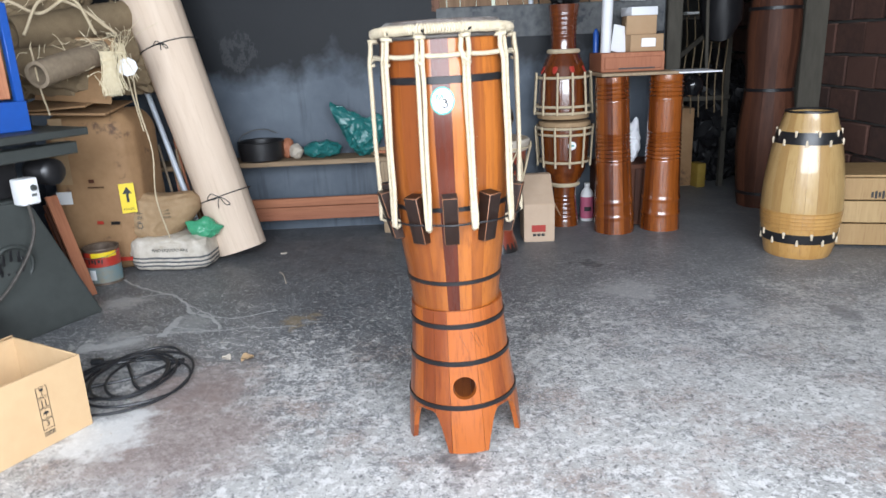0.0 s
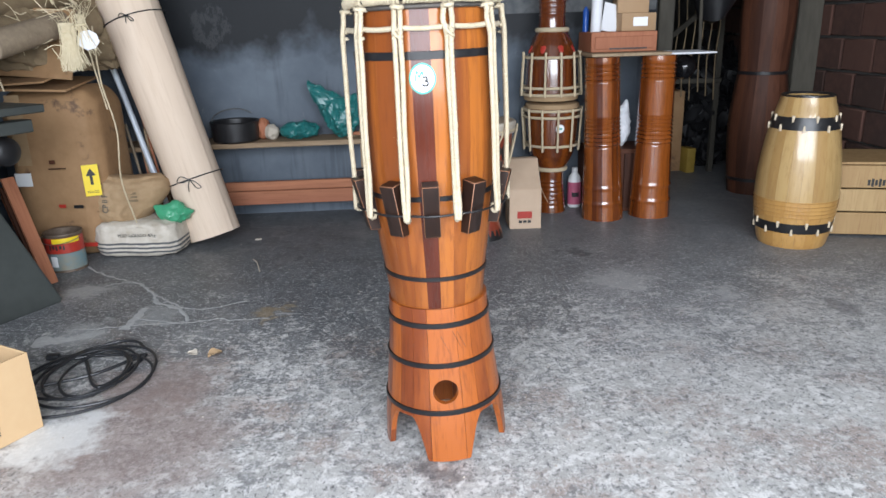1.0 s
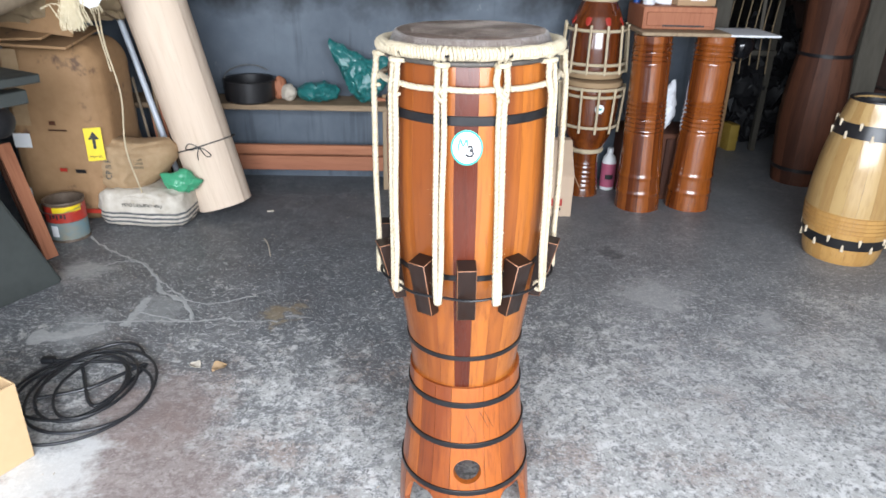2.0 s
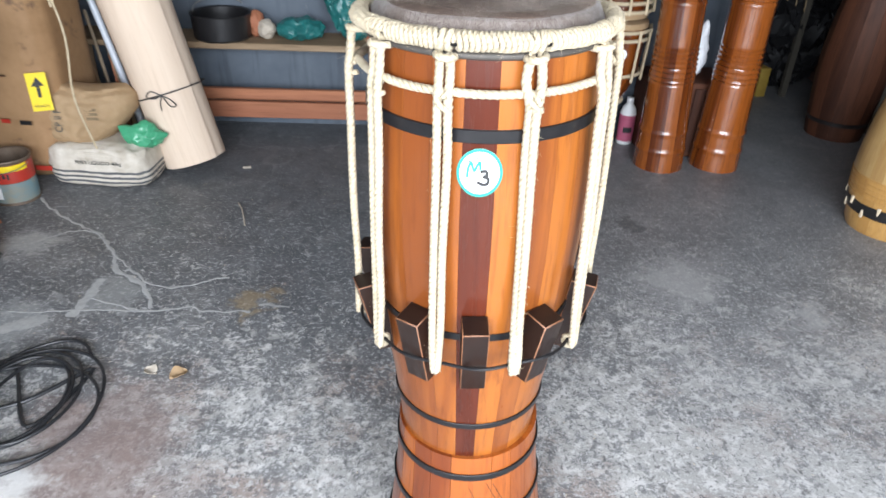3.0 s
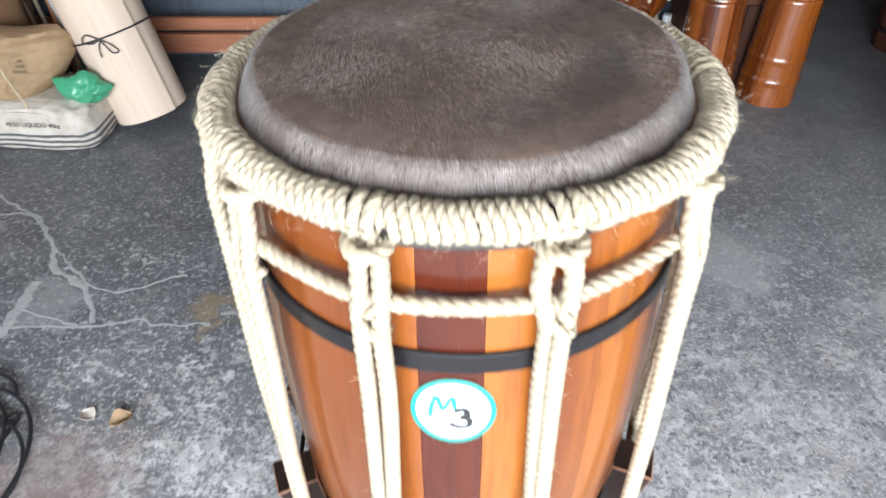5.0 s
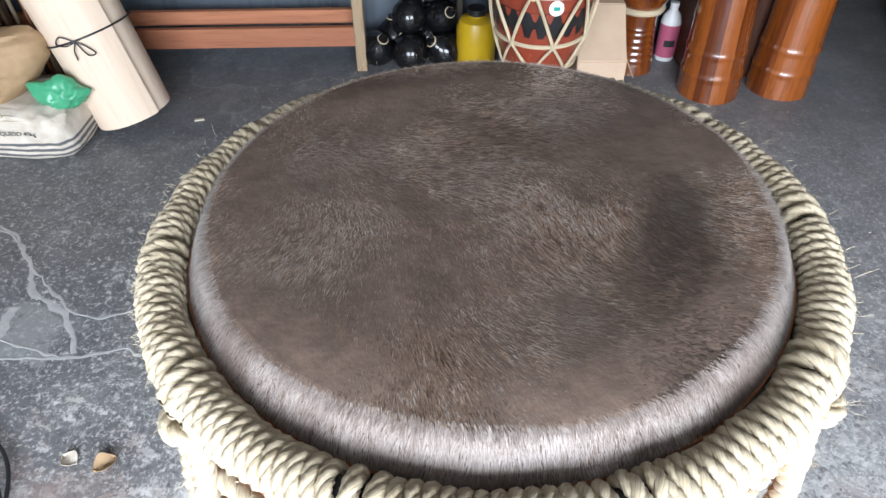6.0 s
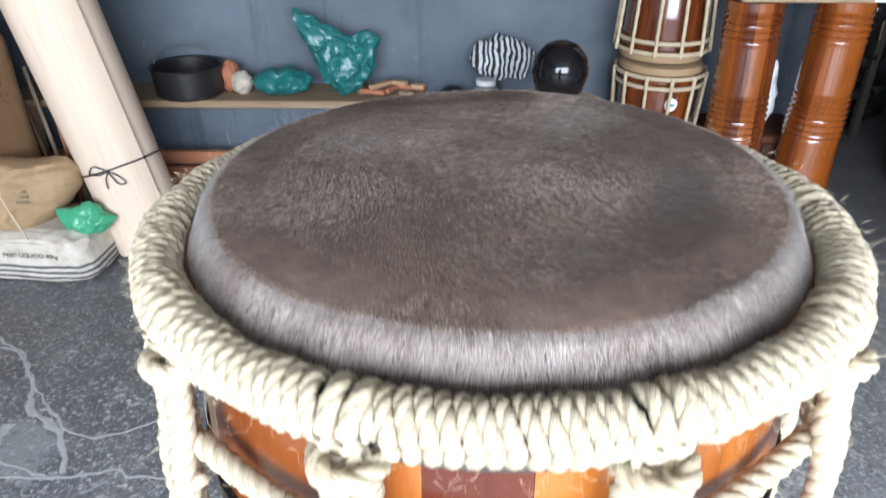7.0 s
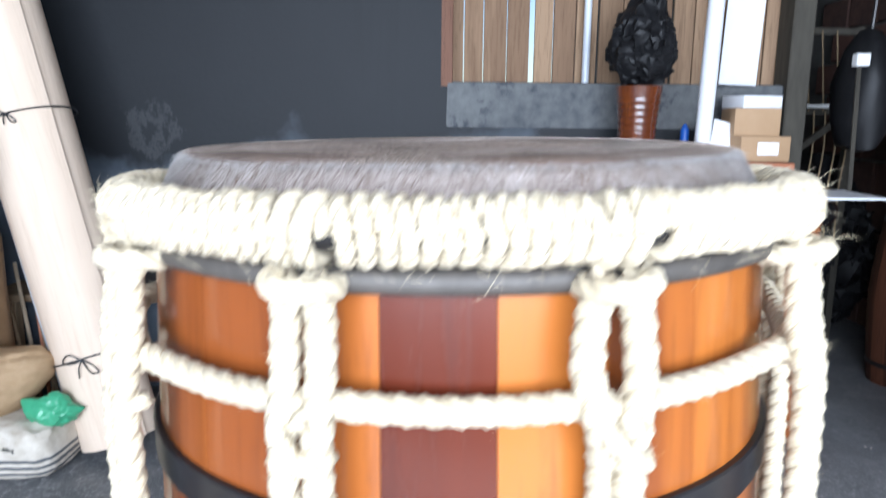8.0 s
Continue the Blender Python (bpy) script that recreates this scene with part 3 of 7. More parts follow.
def tall_drum():
    drum = thing("drum", None, "tall orange-brown staved wooden drum with sisal ropes and hide head", "drum", m=pose(DX, DY, 0, 0, -0.93, 0))
    # staves: sixteen broad and narrow strips, one dark strip to the front
    n = 24
    step = 2 * math.pi / n
    fine = [(at_z(SHELL, z), z) for z in np.linspace(0.36, 1.22, 24)]
    prof = fine + [(r - 0.014, z) for r, z in fine[::-1]]
    mats = {}
    for k in range(n):
        kind = "dark" if k in (0, 12) else "plain"
        if kind not in mats:
            g = 0.00015 / 0.16
            mats[kind] = mesh_of(lathe(prof, 4, -step / 2 + g, step / 2 - g, closed=True), M_DARKWOOD if kind == "dark" else M_ORANGE)
        part("stave", mats[kind], None, drum, "dark red-brown stave" if kind == "dark" else "", pose(0, 0, 0, 0, 0, 15.0 * k - 5.0))
    hoop(drum, 1.094, at_z(SHELL, 1.094) + 0.0012, 0.019)
    hoop(drum, 0.750, at_z(SHELL, 0.750) + 0.0012, 0.013)
    hoop(drum, 0.528, at_z(SHELL, 0.528) + 0.0012, 0.012)
    # hide head: a flat top with a crisp shoulder and a steep flank that goes under the rope
    flank = [(0.1535, TOP + 0.0034), (0.1565, TOP + 0.0018), (0.1592, TOP - 0.0016), (0.1622, TOP - 0.0068), (0.1654, TOP - 0.0130), (0.1688, TOP - 0.0200), (0.1715, TOP - 0.0270), (0.1740, TOP - 0.0360)]
    top = [(0.06, TOP + 0.0046), (0.12, TOP + 0.0043)]
    fr, fz = [r for r, z in flank], [z for r, z in flank]
    bm = lathe(top + flank, 96)
    centre = bm.verts.new((0, 0, TOP + 0.0047))
    rim = [v for v in bm.verts if v is not centre and abs(v.co.xy.length - 0.06) < 1e-5]
    rim.sort(key=lambda v: math.atan2(v.co.y, v.co.x))
    for a, b in zip(rim, rim[1:] + rim[:1]):
        bm.faces.new((a, b, centre))
    bmesh.ops.recalc_face_normals(bm, faces=bm.faces)
    for v in bm.verts:
        v.co.z += 0.0011 * noise.noise(Vector((v.co.x * 14, v.co.y * 14, 2.0)))
    head = part("hide_head", bm, M_SKIN, drum, "brown short-haired animal hide drum head")
    # short lying hairs, on the top and on the flank
    rng = random.Random(5)
    for where, count, mat, words in (("top", 62000, M_HAIR, "short brown hair of the top"), ("flank", 56000, M_FLANK, "short greyish flank hair, paled for the door light")):
        verts, faces = [], []
        for k in range(count):
            a = rng.random() * 6.2832
            out = Vector((math.sin(a), -math.cos(a), 0))
            tan = Vector((math.cos(a), math.sin(a), 0))
            if where == "top":
                r = 0.1550 * math.sqrt(rng.random())
                base = round_at(a, r, TOP + float(np.interp(r, [0, 0.06, 0.12, 0.1535, 0.1565], [0.0047, 0.0046, 0.0043, 0.0034, 0.0018])))
                nrm = Vector((0, 0, 1))
                bend = 0.7 * noise.noise(base * 9.0)
                fall = -0.75 + bend * 2
                way = Vector((math.cos(fall), math.sin(fall), 0.0)) + out * 1.3 * (r / 0.155) ** 3
                way += 0.30 * Vector((rng.uniform(-1, 1), rng.uniform(-1, 1), 0))
                ln = rng.uniform(0.004, 0.009)
            else:
                s = rng.random() ** 0.9
                r = 0.1530 + 0.0200 * s
                z, z2 = float(np.interp(r, fr, fz)), float(np.interp(r + 0.001, fr, fz))
                base = round_at(a, r + 0.0002, z)
                way = (out * 0.001 + Vector((0, 0, z2 - z))).normalized()
                nrm = tan.cross(way)
                nrm = nrm if nrm.dot(out) > 0 else -nrm
                clump = noise.noise(Vector((a * 30, z * 60, 0)))
                way += tan * (0.28 * rng.uniform(-1, 1) + 0.5 * clump)
                ln = rng.uniform(0.0045, 0.009)
            way.normalize()
            side = way.cross(nrm).normalized() * rng.uniform(0.00018, 0.00036)
            lift = 0.35 if where == "top" and r > 0.125 else 1.0
            tip = base + way * ln * (0.6 if lift < 1 else 1.0) + nrm * rng.uniform(0.0004, 0.0015) * lift
            b = len(verts)
            verts += [base + side - nrm * 0.0003, base - side - nrm * 0.0003, tip]
            faces.append((b, b + 1, b + 2))
        me = bpy.data.meshes.new("mesh")
        me.from_pydata([tuple(v) for v in verts], [], faces)
        me.materials.append(mat)
        tagged(part("hair", me, None, head, words), kind="stuff")
    # steel ring under the rope collar
    part("steel_ring", tube([round_at(2 * math.pi * k / 72, 0.1775, TOP - 0.0385) for k in range(72)], 0.0054, 10, closed=True), M_STEEL, drum, "dull grey steel tension ring")
    # rope collar: a laid cord wound round a dark core, in ten stretches between the knots
    rc, zc, rm, wraps = 0.1846, TOP - 0.0235, 0.0083, 166

    def tip(a):
        return 0.0050 * math.cos(a)

    knots = [radians(q) for q in (15.5, 51.8, 89.5, 124.0, 160.5, 196.0, 236.5, 277.0, 307.6, 340.0)]
    collar = part("rope_collar", tube([round_at(2 * math.pi * k / 96, rc, zc + tip(2 * math.pi * k / 96)) for k in range(96)], rm, 10, closed=True), M_HOOP, drum, "pale sisal rope collar wound round the rim")
    per = 16
    for i, a0 in enumerate(knots):
        a1 = knots[(i + 1) % 10] + (2 * math.pi if i == 9 else 0)
        lo, hi = a0 + 0.047, a1 - 0.039
        turns = round((hi - lo) / (2 * math.pi) * wraps)
        line = []
        for k in range(turns * per + 1):
            b = 2 * math.pi * k / per
            a = lo + (hi - lo) * k / (turns * per)
            rr = rm + 0.0014 + 0.0006 * math.sin(a * 23) + 0.0008 * noise.noise(Vector((a * 40, 0, 0)))
            wob = 0.0012 * math.sin(a * 31) + 0.0010 * math.sin(a * 57 + 1)
            line.append(round_at(a + wob + 0.026 * math.cos(b + 0.6), rc + rr * math.cos(b), zc + tip(a) + rr * math.sin(b)))
        part("winding", laid_mesh(laid(line, 0.0043, lay=0.019, step=0.0021, sides=6), M_ROPE), None, collar)
    # ten knots, twenty falls and the rail between them
    RW, zw = 0.197, 0.715
    rail_z, rail_r = 1.157, 0.1865
    # frayed hairs of the rope
    fv, ff = [], []

    def fray(p, out, count, reach=0.0095):
        for _ in range(count):
            d = (out + Vector((rng.uniform(-1, 1), rng.uniform(-1, 1), rng.uniform(-1, 1)))).normalized()
            s = d.orthogonal().normalized() * 0.00006
            ln = rng.uniform(0.003, reach * 0.8)
            if rng.random() < 0.12:
                ln *= 2.2
            q = p + d * ln * 0.6 + Vector((0, 0, rng.uniform(-0.2, 0.2) * ln))
            e = q + (d + Vector((rng.uniform(-1, 1), rng.uniform(-1, 1), rng.uniform(-1, 1))) * 0.8) * ln * 0.5
            b = len(fv)
            fv.extend([p + s, p - s, q - s, q + s, e])
            ff.extend([(b, b + 1, b + 2, b + 3), (b + 3, b + 2, b + 4)])

    for k in range(10):
        a = knots[k]
        out = Vector((math.sin(a), -math.cos(a), 0))
        tan = Vector((math.cos(a), math.sin(a), 0))
        up = Vector((0, 0, 1))
        zk = zc + tip(a)
        # the hitch: two turns over the collar, held by a band below it
        hitch = None
        for s in (-0.0050, 0.0050):
            loop = [out * (rc + 0.0106 * math.cos(q)) + up * (zk + 0.0106 * math.sin(q) - 0.0006) + tan * (s * (1.0 - 0.12 * math.cos(q)) + 0.0015 * math.sin(q))
                    for q in np.linspace(0, 2 * math.pi, 25)[:-1]]
            hitch = laid(loop, 0.0049, lay=0.026, sides=7, closed=True, base=hitch)
        low = [out * (rc + 0.0015 + 0.0150 * math.cos(q)) + tan * (0.0115 * math.sin(q)) + up * (zk - 0.0195 + 0.0016 * math.sin(q + k)) for q in np.linspace(-2.3, 2.3, 26)]
        hitch = laid(low, 0.0055, lay=0.026, sides=7, base=hitch)
        part("knot", laid_mesh(hitch, M_ROPE), None, collar)
        fray(out * (rc + 0.017) + up * (zk - 0.014), out, 14)
        behind, spread = k in (0, 4), k in (0, 1, 2, 5, 6)
        for s in (-1, 1):
            gap = 0.0072 if not behind else 0.0032
            topw = 0.0074 if not spread else (0.0125 if s < 0 else 0.0095)
            step_in = 0.0075 if behind and s < 0 else 0.0
            lean = rng.uniform(-0.0012, 0.0012)
            wide = 0.0 if k in (0, 9) else (0.005 if k in (1, 8) else 0.009)
            pts = [out * (rc + 0.005) + tan * (s * 0.0066) + up * (zk - 0.017), out * (rc + 0.0035 + wide) + tan * s * (0.0066 + topw) / 2 + up * 1.193,
                   out * (rail_r + 0.0035 + wide) + tan * s * topw + up * (rail_z + 0.013), out * (rail_r + 0.007 + wide) + tan * s * (topw * 0.55 + gap * 0.45) + up * (rail_z - 0.006),
                   out * (rail_r + 0.0085 - step_in + wide) + tan * s * gap + up * (rail_z - 0.028),
                   out * (0.1955 - step_in + wide) + tan * (s * gap + lean) + up * 1.06, out * (0.2005 - step_in + wide * 0.6) + tan * (s * (gap - 0.0004) - lean) + up * 0.92,
                   out * (0.2035 - step_in * 0.7) + tan * s * (gap - 0.0006) + up * 0.80, out * 0.2055 + tan * s * 0.0046 + up * 0.735, out * 0.2058 + tan * s * 0.0026 + up * 0.703]
            part("rope_fall", laid_mesh(laid(smooth_line(pts, 6), 0.0069 if not behind else 0.0074, lay=0.029), M_ROPE), None, drum)
            for z in np.linspace(0.73, 1.18, 13):
                zf = z + rng.uniform(-.02, .02)
                rf = float(np.interp(zf, [0.712, 0.80, 0.92, 1.06, 1.14, 1.19], [0.2055, 0.2035, 0.2005, 0.1965, 0.195, 0.190])) + 0.004
                fray(out * rf + tan * (s * 0.0075) + up * zf, out * 0.6 + tan * s, 4, 0.010)
        end = [out * (RW + 0.0085 * math.cos(q)) + up * (zw - 0.006 + 0.010 * math.sin(q)) for q in np.linspace(0, 2 * math.pi, 15)[:-1]]
        part("rope_loop", laid_mesh(laid(end, 0.0055, lay=0.03, closed=True), M_ROPE), None, drum)
        # rail from this fall to the next, bent round each
        a2 = knots[(k + 1) % 10] + (2 * math.pi if k == 9 else 0)
        seg = []
        for q in np.linspace(0.06, 0.955, 13):
            aa = a + (a2 - a) * q
            sag = -0.003 * math.sin(math.pi * q)
            flat = math.cos((a2 - a) / 2) / math.cos((q - 0.5) * (a2 - a))
            seg.append(round_at(aa, (rail_r + 0.004) * (flat * 0.75 + 0.25), rail_z + sag))
        seg = [out * (rail_r + 0.0105) + tan * 0.003 + up * (rail_z - 0.008)] + seg
        t2, o2 = Vector((math.cos(a2), math.sin(a2), 0)), Vector((math.sin(a2), -math.cos(a2), 0))
        seg += [o2 * (rail_r + 0.004) - t2 * 0.002 + up * (rail_z - 0.006)]
        part("rope_rail", laid_mesh(laid(smooth_line(seg, 3), 0.0067, lay=0.029), M_ROPE), None, drum)
        wrap = [out * (rail_r + 0.006 + 0.0090 * math.cos(q)) + tan * (0.0098 * math.sin(q)) + up * (rail_z - 0.012 - 0.010 * math.sin(q + 0.5)) for q in np.linspace(-1.75, 1.75, 21)]
        part("rail_hitch", laid_mesh(laid(wrap, 0.0046, lay=0.024), M_ROPE), None, drum)
        fray(out * (rail_r + 0.016) + up * rail_z, out, 14)
        for q in np.linspace(0.1, 0.9, 6):
            aa = a + (a2 - a) * q
            fray(round_at(aa, rail_r + 0.006, rail_z), round_at(aa, 1, 0), 4)
    for k in range(900):
        a = rng.random() * 6.2832
        fray(round_at(a, rc + 0.011, zc + rng.uniform(-.012, .012)), round_at(a, 1, 0), 1, 0.009)
    me = bpy.data.meshes.new("mesh")
    me.from_pydata([tuple(v) for v in fv], [], ff)
    me.materials.append(M_FIBRE)
    tagged(part("frayed_fibre", me, None, collar), kind="stuff")
    # wire ring and wedges
    part("wire_ring", tube([round_at(2 * math.pi * k / 80, RW + 0.0035 + 0.0035 * math.cos(10 * 2 * math.pi * k / 80), zw) for k in range(80)], 0.0030, 8, closed=True), M_HOOP, drum, "black steel wire ring")
    wedge = None
    for k in range(10):
        a = 36 * k
        if wedge is None:
            bm = bmesh.new()
            w, z0, z1 = 0.0205, 0.655, 0.797
            ri0, ri1, ro0, ro1 = 0.1545, 0.1725, 0.1825, 0.2165
            vs = [bm.verts.new(c) for c in ((-w, -ri0, z0), (w, -ri0, z0), (w, -ro0, z0), (-w, -ro0, z0), (-w * 1.02, -ri1, z1), (w * 1.02, -ri1, z1), (w * 1.02, -ro1, z1 - 0.006), (-w * 1.02, -ro1, z1 - 0.006))]
            for f in ((0, 1, 2, 3), (4, 7, 6, 5), (0, 4, 5, 1), (1, 5, 6, 2), (2, 6, 7, 3), (3, 7, 4, 0)):
                bm.faces.new([vs[i] for i in f])
            bmesh.ops.recalc_face_normals(bm, faces=bm.faces)
            old = set(bm.faces)
            res = bmesh.ops.bevel(bm, geom=bm.edges[:], offset=0.0016, segments=1, affect='EDGES', profile=0.5)
            for f in res["faces"]:
                f.material_index = 1
            wedge = mesh_of(bm, [M_WEDGE, M_EDGE])
        part("wedge", wedge, None, drum, "", pose(0, 0, 0, 0, rng.uniform(-1.5, 1.5), a + rng.uniform(-1.2, 1.2)))
    # round maker's badge, bent to the shell
    def bent(poly, lift):
        bm = bmesh.new()
        return poly(bm, lambda u, v: round_at(u / 0.178 - radians(4.5), at_z(SHELL, 1.042 + 1.13 * v) + lift, 1.042 + 1.13 * v))

    def disc(r0, r1):
        def make(bm, f):
            rings = [[bm.verts.new(f(r * math.cos(q), r * math.sin(q))) for q in np.linspace(0, 2 * math.pi, 41)[:-1]] for r in (r0, (r0 + r1) / 2, r1)]
            for a, b in zip(rings, rings[1:]):
                for i in range(40):
                    bm.faces.new((a[i], a[(i + 1) % 40], b[(i + 1) % 40], b[i]))
            if r0 < 0.001:
                bm.faces.new(rings[0][::-1])
            return bm
        return make

    def stroke(pts, w):
        def make(bm, f):
            line = smooth_line([(x, y, 0) for x, y in pts], 6)
            prev = None
            for i, p in enumerate(line):
                d = (line[min(i + 1, len(line) - 1)] - line[max(i - 1, 0)]).normalized()
                s = Vector((-d.y, d.x, 0)) * w / 2
                row = (bm.verts.new(f(*(p + s).xy)), bm.verts.new(f(*(p - s).xy)))
                if prev:
                    bm.faces.new((prev[0], prev[1], row[1], row[0]))
                prev = row
            return bm
        return make

    badge = part("badge", bent(disc(0.0005, 0.0315), 0.0010), M_LABEL, drum, "round white paper badge with teal rim")
    part("badge_rim", bent(disc(0.0276, 0.0315), 0.0014), M_TEALINK, badge)
    part("mark", bent(stroke([(-0.017, -0.006), (-0.0155, 0.006), (-0.012, 0.014), (-0.009, 0.006), (-0.007, 0.003), (-0.003, 0.011), (0.000, 0.014), (0.001, 0.004)], 0.0034), 0.0014), M_TEALINK, badge)
    part("mark", bent(stroke([(0.001, 0.0015), (0.008, 0.003), (0.0105, -0.002), (0.006, -0.0045), (0.012, -0.007), (0.011, -0.0135), (0.004, -0.0145), (-0.003, -0.0115)], 0.0044), 0.0014), M_INK, badge)
    for q in range(7):
        u = -0.016 + q * 0.0052
        part("mark", bent(stroke([(u, 0.0195 - 22 * u * u), (u + 0.0033, 0.0195 - 22 * (u + 0.0033) ** 2)], 0.0014), 0.0014), M_INK, badge)
    return drum


STAND = [(0.178, 0.0), (0.1725, 0.10), (0.165, 0.15), (0.153, 0.25), (0.1455, 0.32), (0.1395, 0.40), (0.1378, 0.440)]


def drum_stand():
    """A staved, flared collar on four broad legs, with a round hole to the front."""
    stand = thing("drum_stand", None, "reddish varnished wooden drum stand with four legs and black hoops", "stand", m=pose(0.0705, DY, 0.003, 0, -1.7, 0))
    hole_z, hole_r, th = 0.206, 0.0345, 0.016

    def foot(a):
        """Height of the lower edge by angle: legs at every quarter turn."""
        q = abs((a + math.pi / 4) % (math.pi / 2) - math.pi / 4)
        s = min(1.0, max(0.0, (q - radians(20)) / radians(17)))
        return 0.128 * (1 - (1 - s) ** 2.2)

    def put(bm, a, z, d):
        return bm.verts.new(round_at(a, at_z(STAND, z) - d, z))

    edges = [-16, 16, 33, 50, 67, 84, 101, 118, 135, 152, 168, 192, 208, 225, 242, 259, 276, 293, 310, 327, 344]
    for a0, a1 in zip(edges, edges[1:]):
        bm = bmesh.new()
        b0, b1 = radians(a0) + 0.003, radians(a1) - 0.003
        cols = max(3, int((a1 - a0) / 3))
        if a0 == -16:
            # the hole: rings of points from the circle out to the stave's edge
            half, n = (b1 - b0) / 2, 48
            sheets = []
            for d in (0, th):
                rows = []
                for k in range(5):
                    row = []
                    for i in range(n):
                        q = 2 * math.pi * i / n + math.pi / 4
                        cu, cv = hole_r * math.cos(q) / 0.156, hole_r * math.sin(q)
                        e = max(abs(math.cos(q)), abs(math.sin(q)))
                        su, sv = half * math.cos(q) / e, 0.062 * math.sin(q) / e
                        f = k / 4
                        row.append(put(bm, cu + (su - cu) * f, hole_z + cv + (sv - cv) * f, d))
                    rows.append(row)
                for r0, r1 in zip(rows, rows[1:]):
                    for i in range(n):
                        bm.faces.new((r0[i], r0[(i + 1) % n], r1[(i + 1) % n], r1[i]))
                sheets.append(rows)
            for i in range(n):
                j = (i + 1) % n
                bm.faces.new((sheets[0][0][i], sheets[0][0][j], sheets[1][0][j], sheets[1][0][i]))
            spans = ((hole_z + 0.062, 0.440, 8), (None, hole_z - 0.062, 8))
        else:
            spans = ((None, 0.440, 14),)
        for lo, hi, nz in spans:
            grid = []
            for d in (0, th):
                grid.append([[put(bm, b0 + (b1 - b0) * i / cols, (foot(b0 + (b1 - b0) * i / cols) if lo is None else lo) * (1 - k / nz) + hi * k / nz, d) for k in range(nz + 1)] for i in range(cols + 1)])
            for g in grid:
                for i in range(cols):
                    for k in range(nz):
                        bm.faces.new((g[i][k], g[i + 1][k], g[i + 1][k + 1], g[i][k + 1]))
            o, p = grid
            for i in range(cols):
                for k in (0, nz):
                    bm.faces.new((o[i][k], o[i + 1][k], p[i + 1][k], p[i][k]))
            for i in (0, cols):
                for k in range(nz):
                    bm.faces.new((o[i][k], o[i][k + 1], p[i][k + 1], p[i][k]))
        bmesh.ops.recalc_face_normals(bm, faces=bm.faces)
        part("stave", bm, M_STAND, stand)
    for z in (0.393, 0.280, 0.145):
        hoop(stand, z, at_z(STAND, z) + 0.0012, 0.015)
    # scratched lines on the front
    for u, v in ((-0.004, 0.365), (0.030, 0.375), (0.043, 0.372)):
        pts = [round_at((u + 0.022 * q) / 0.145, at_z(STAND, v - 0.05 * q) + 0.0003, v - 0.05 * q) for q in np.linspace(0, 1, 6)]
        part("scratch", tube(pts, 0.0007, 4), M_TALL, stand)
    return stand



def hair_look():
    """Each hair toned by its own random number, with broad darker and lighter patches."""
    m, t, p = nodes_of("hide_hair")
    one = t.nodes.new("ShaderNodeNewGeometry").outputs["Random Per Island"]
    v = coords(t)
    patch = ramp(t, noise_tex(t, v, 8, 4, 0.6), 0.36, 0.64)
    tuft = noise_tex(t, v, 120, 3, 0.6)
    tone = maths(t, 'ADD', maths(t, 'MULTIPLY', one, 0.72), maths(t, 'ADD', maths(t, 'MULTIPLY', patch, 0.34), maths(t, 'MULTIPLY', tuft, 0.75)))
    col = mixc(t, ramp(t, tone, 0.52, 1.05), (0.070, 0.040, 0.026), (0.50, 0.355, 0.262))
    col = mixc(t, ramp(t, tone, 1.06, 1.22), col, (0.66, 0.60, 0.55))
    deep = ramp(t, noise_tex(t, v, 9.0, 5, 0.62, 0.6), 0.47, 0.58)
    col = mixc(t, maths(t, 'MULTIPLY', deep, 0.60), col, (0.040, 0.027, 0.020))
    grey = ramp(t, noise_tex(t, coords(t, (1.2, 0.9, 1.7)), 7.0, 4, 0.6, 0.4), 0.47, 0.60)
    col = mixc(t, maths(t, 'MULTIPLY', grey, 0.20), col, (0.50, 0.46, 0.43))
    # a blackish stripe of the coat
    sep = t.nodes.new("ShaderNodeSeparateXYZ")
    t.links.new(v, sep.inputs[0])
    off = maths(t, 'ADD', maths(t, 'SUBTRACT', sep.outputs[0], maths(t, 'MULTIPLY', sep.outputs[1], 0.10)), maths(t, 'MULTIPLY', maths(t, 'SUBTRACT', noise_tex(t, v, 11, 4, 0.6), 0.5), 0.09))
    stripe = maths(t, 'SUBTRACT', 1.0, ramp(t, maths(t, 'ABSOLUTE', maths(t, 'SUBTRACT', off, 0.098)), 0.010, 0.034))
    col = mixc(t, maths(t, 'MULTIPLY', stripe, 0.80), col, (0.038, 0.033, 0.031))
    t.links.new(col, p.inputs["Base Color"])
    p.inputs["Roughness"].default_value = 0.5
    p.inputs["Sheen Weight"].default_value = 0.42
    p.inputs["Sheen Tint"].default_value = (1.0, 0.86, 0.76, 1)
    p.inputs["Specular IOR Level"].default_value = 0.25
    p.inputs["Sheen Roughness"].default_value = 0.28
    return m


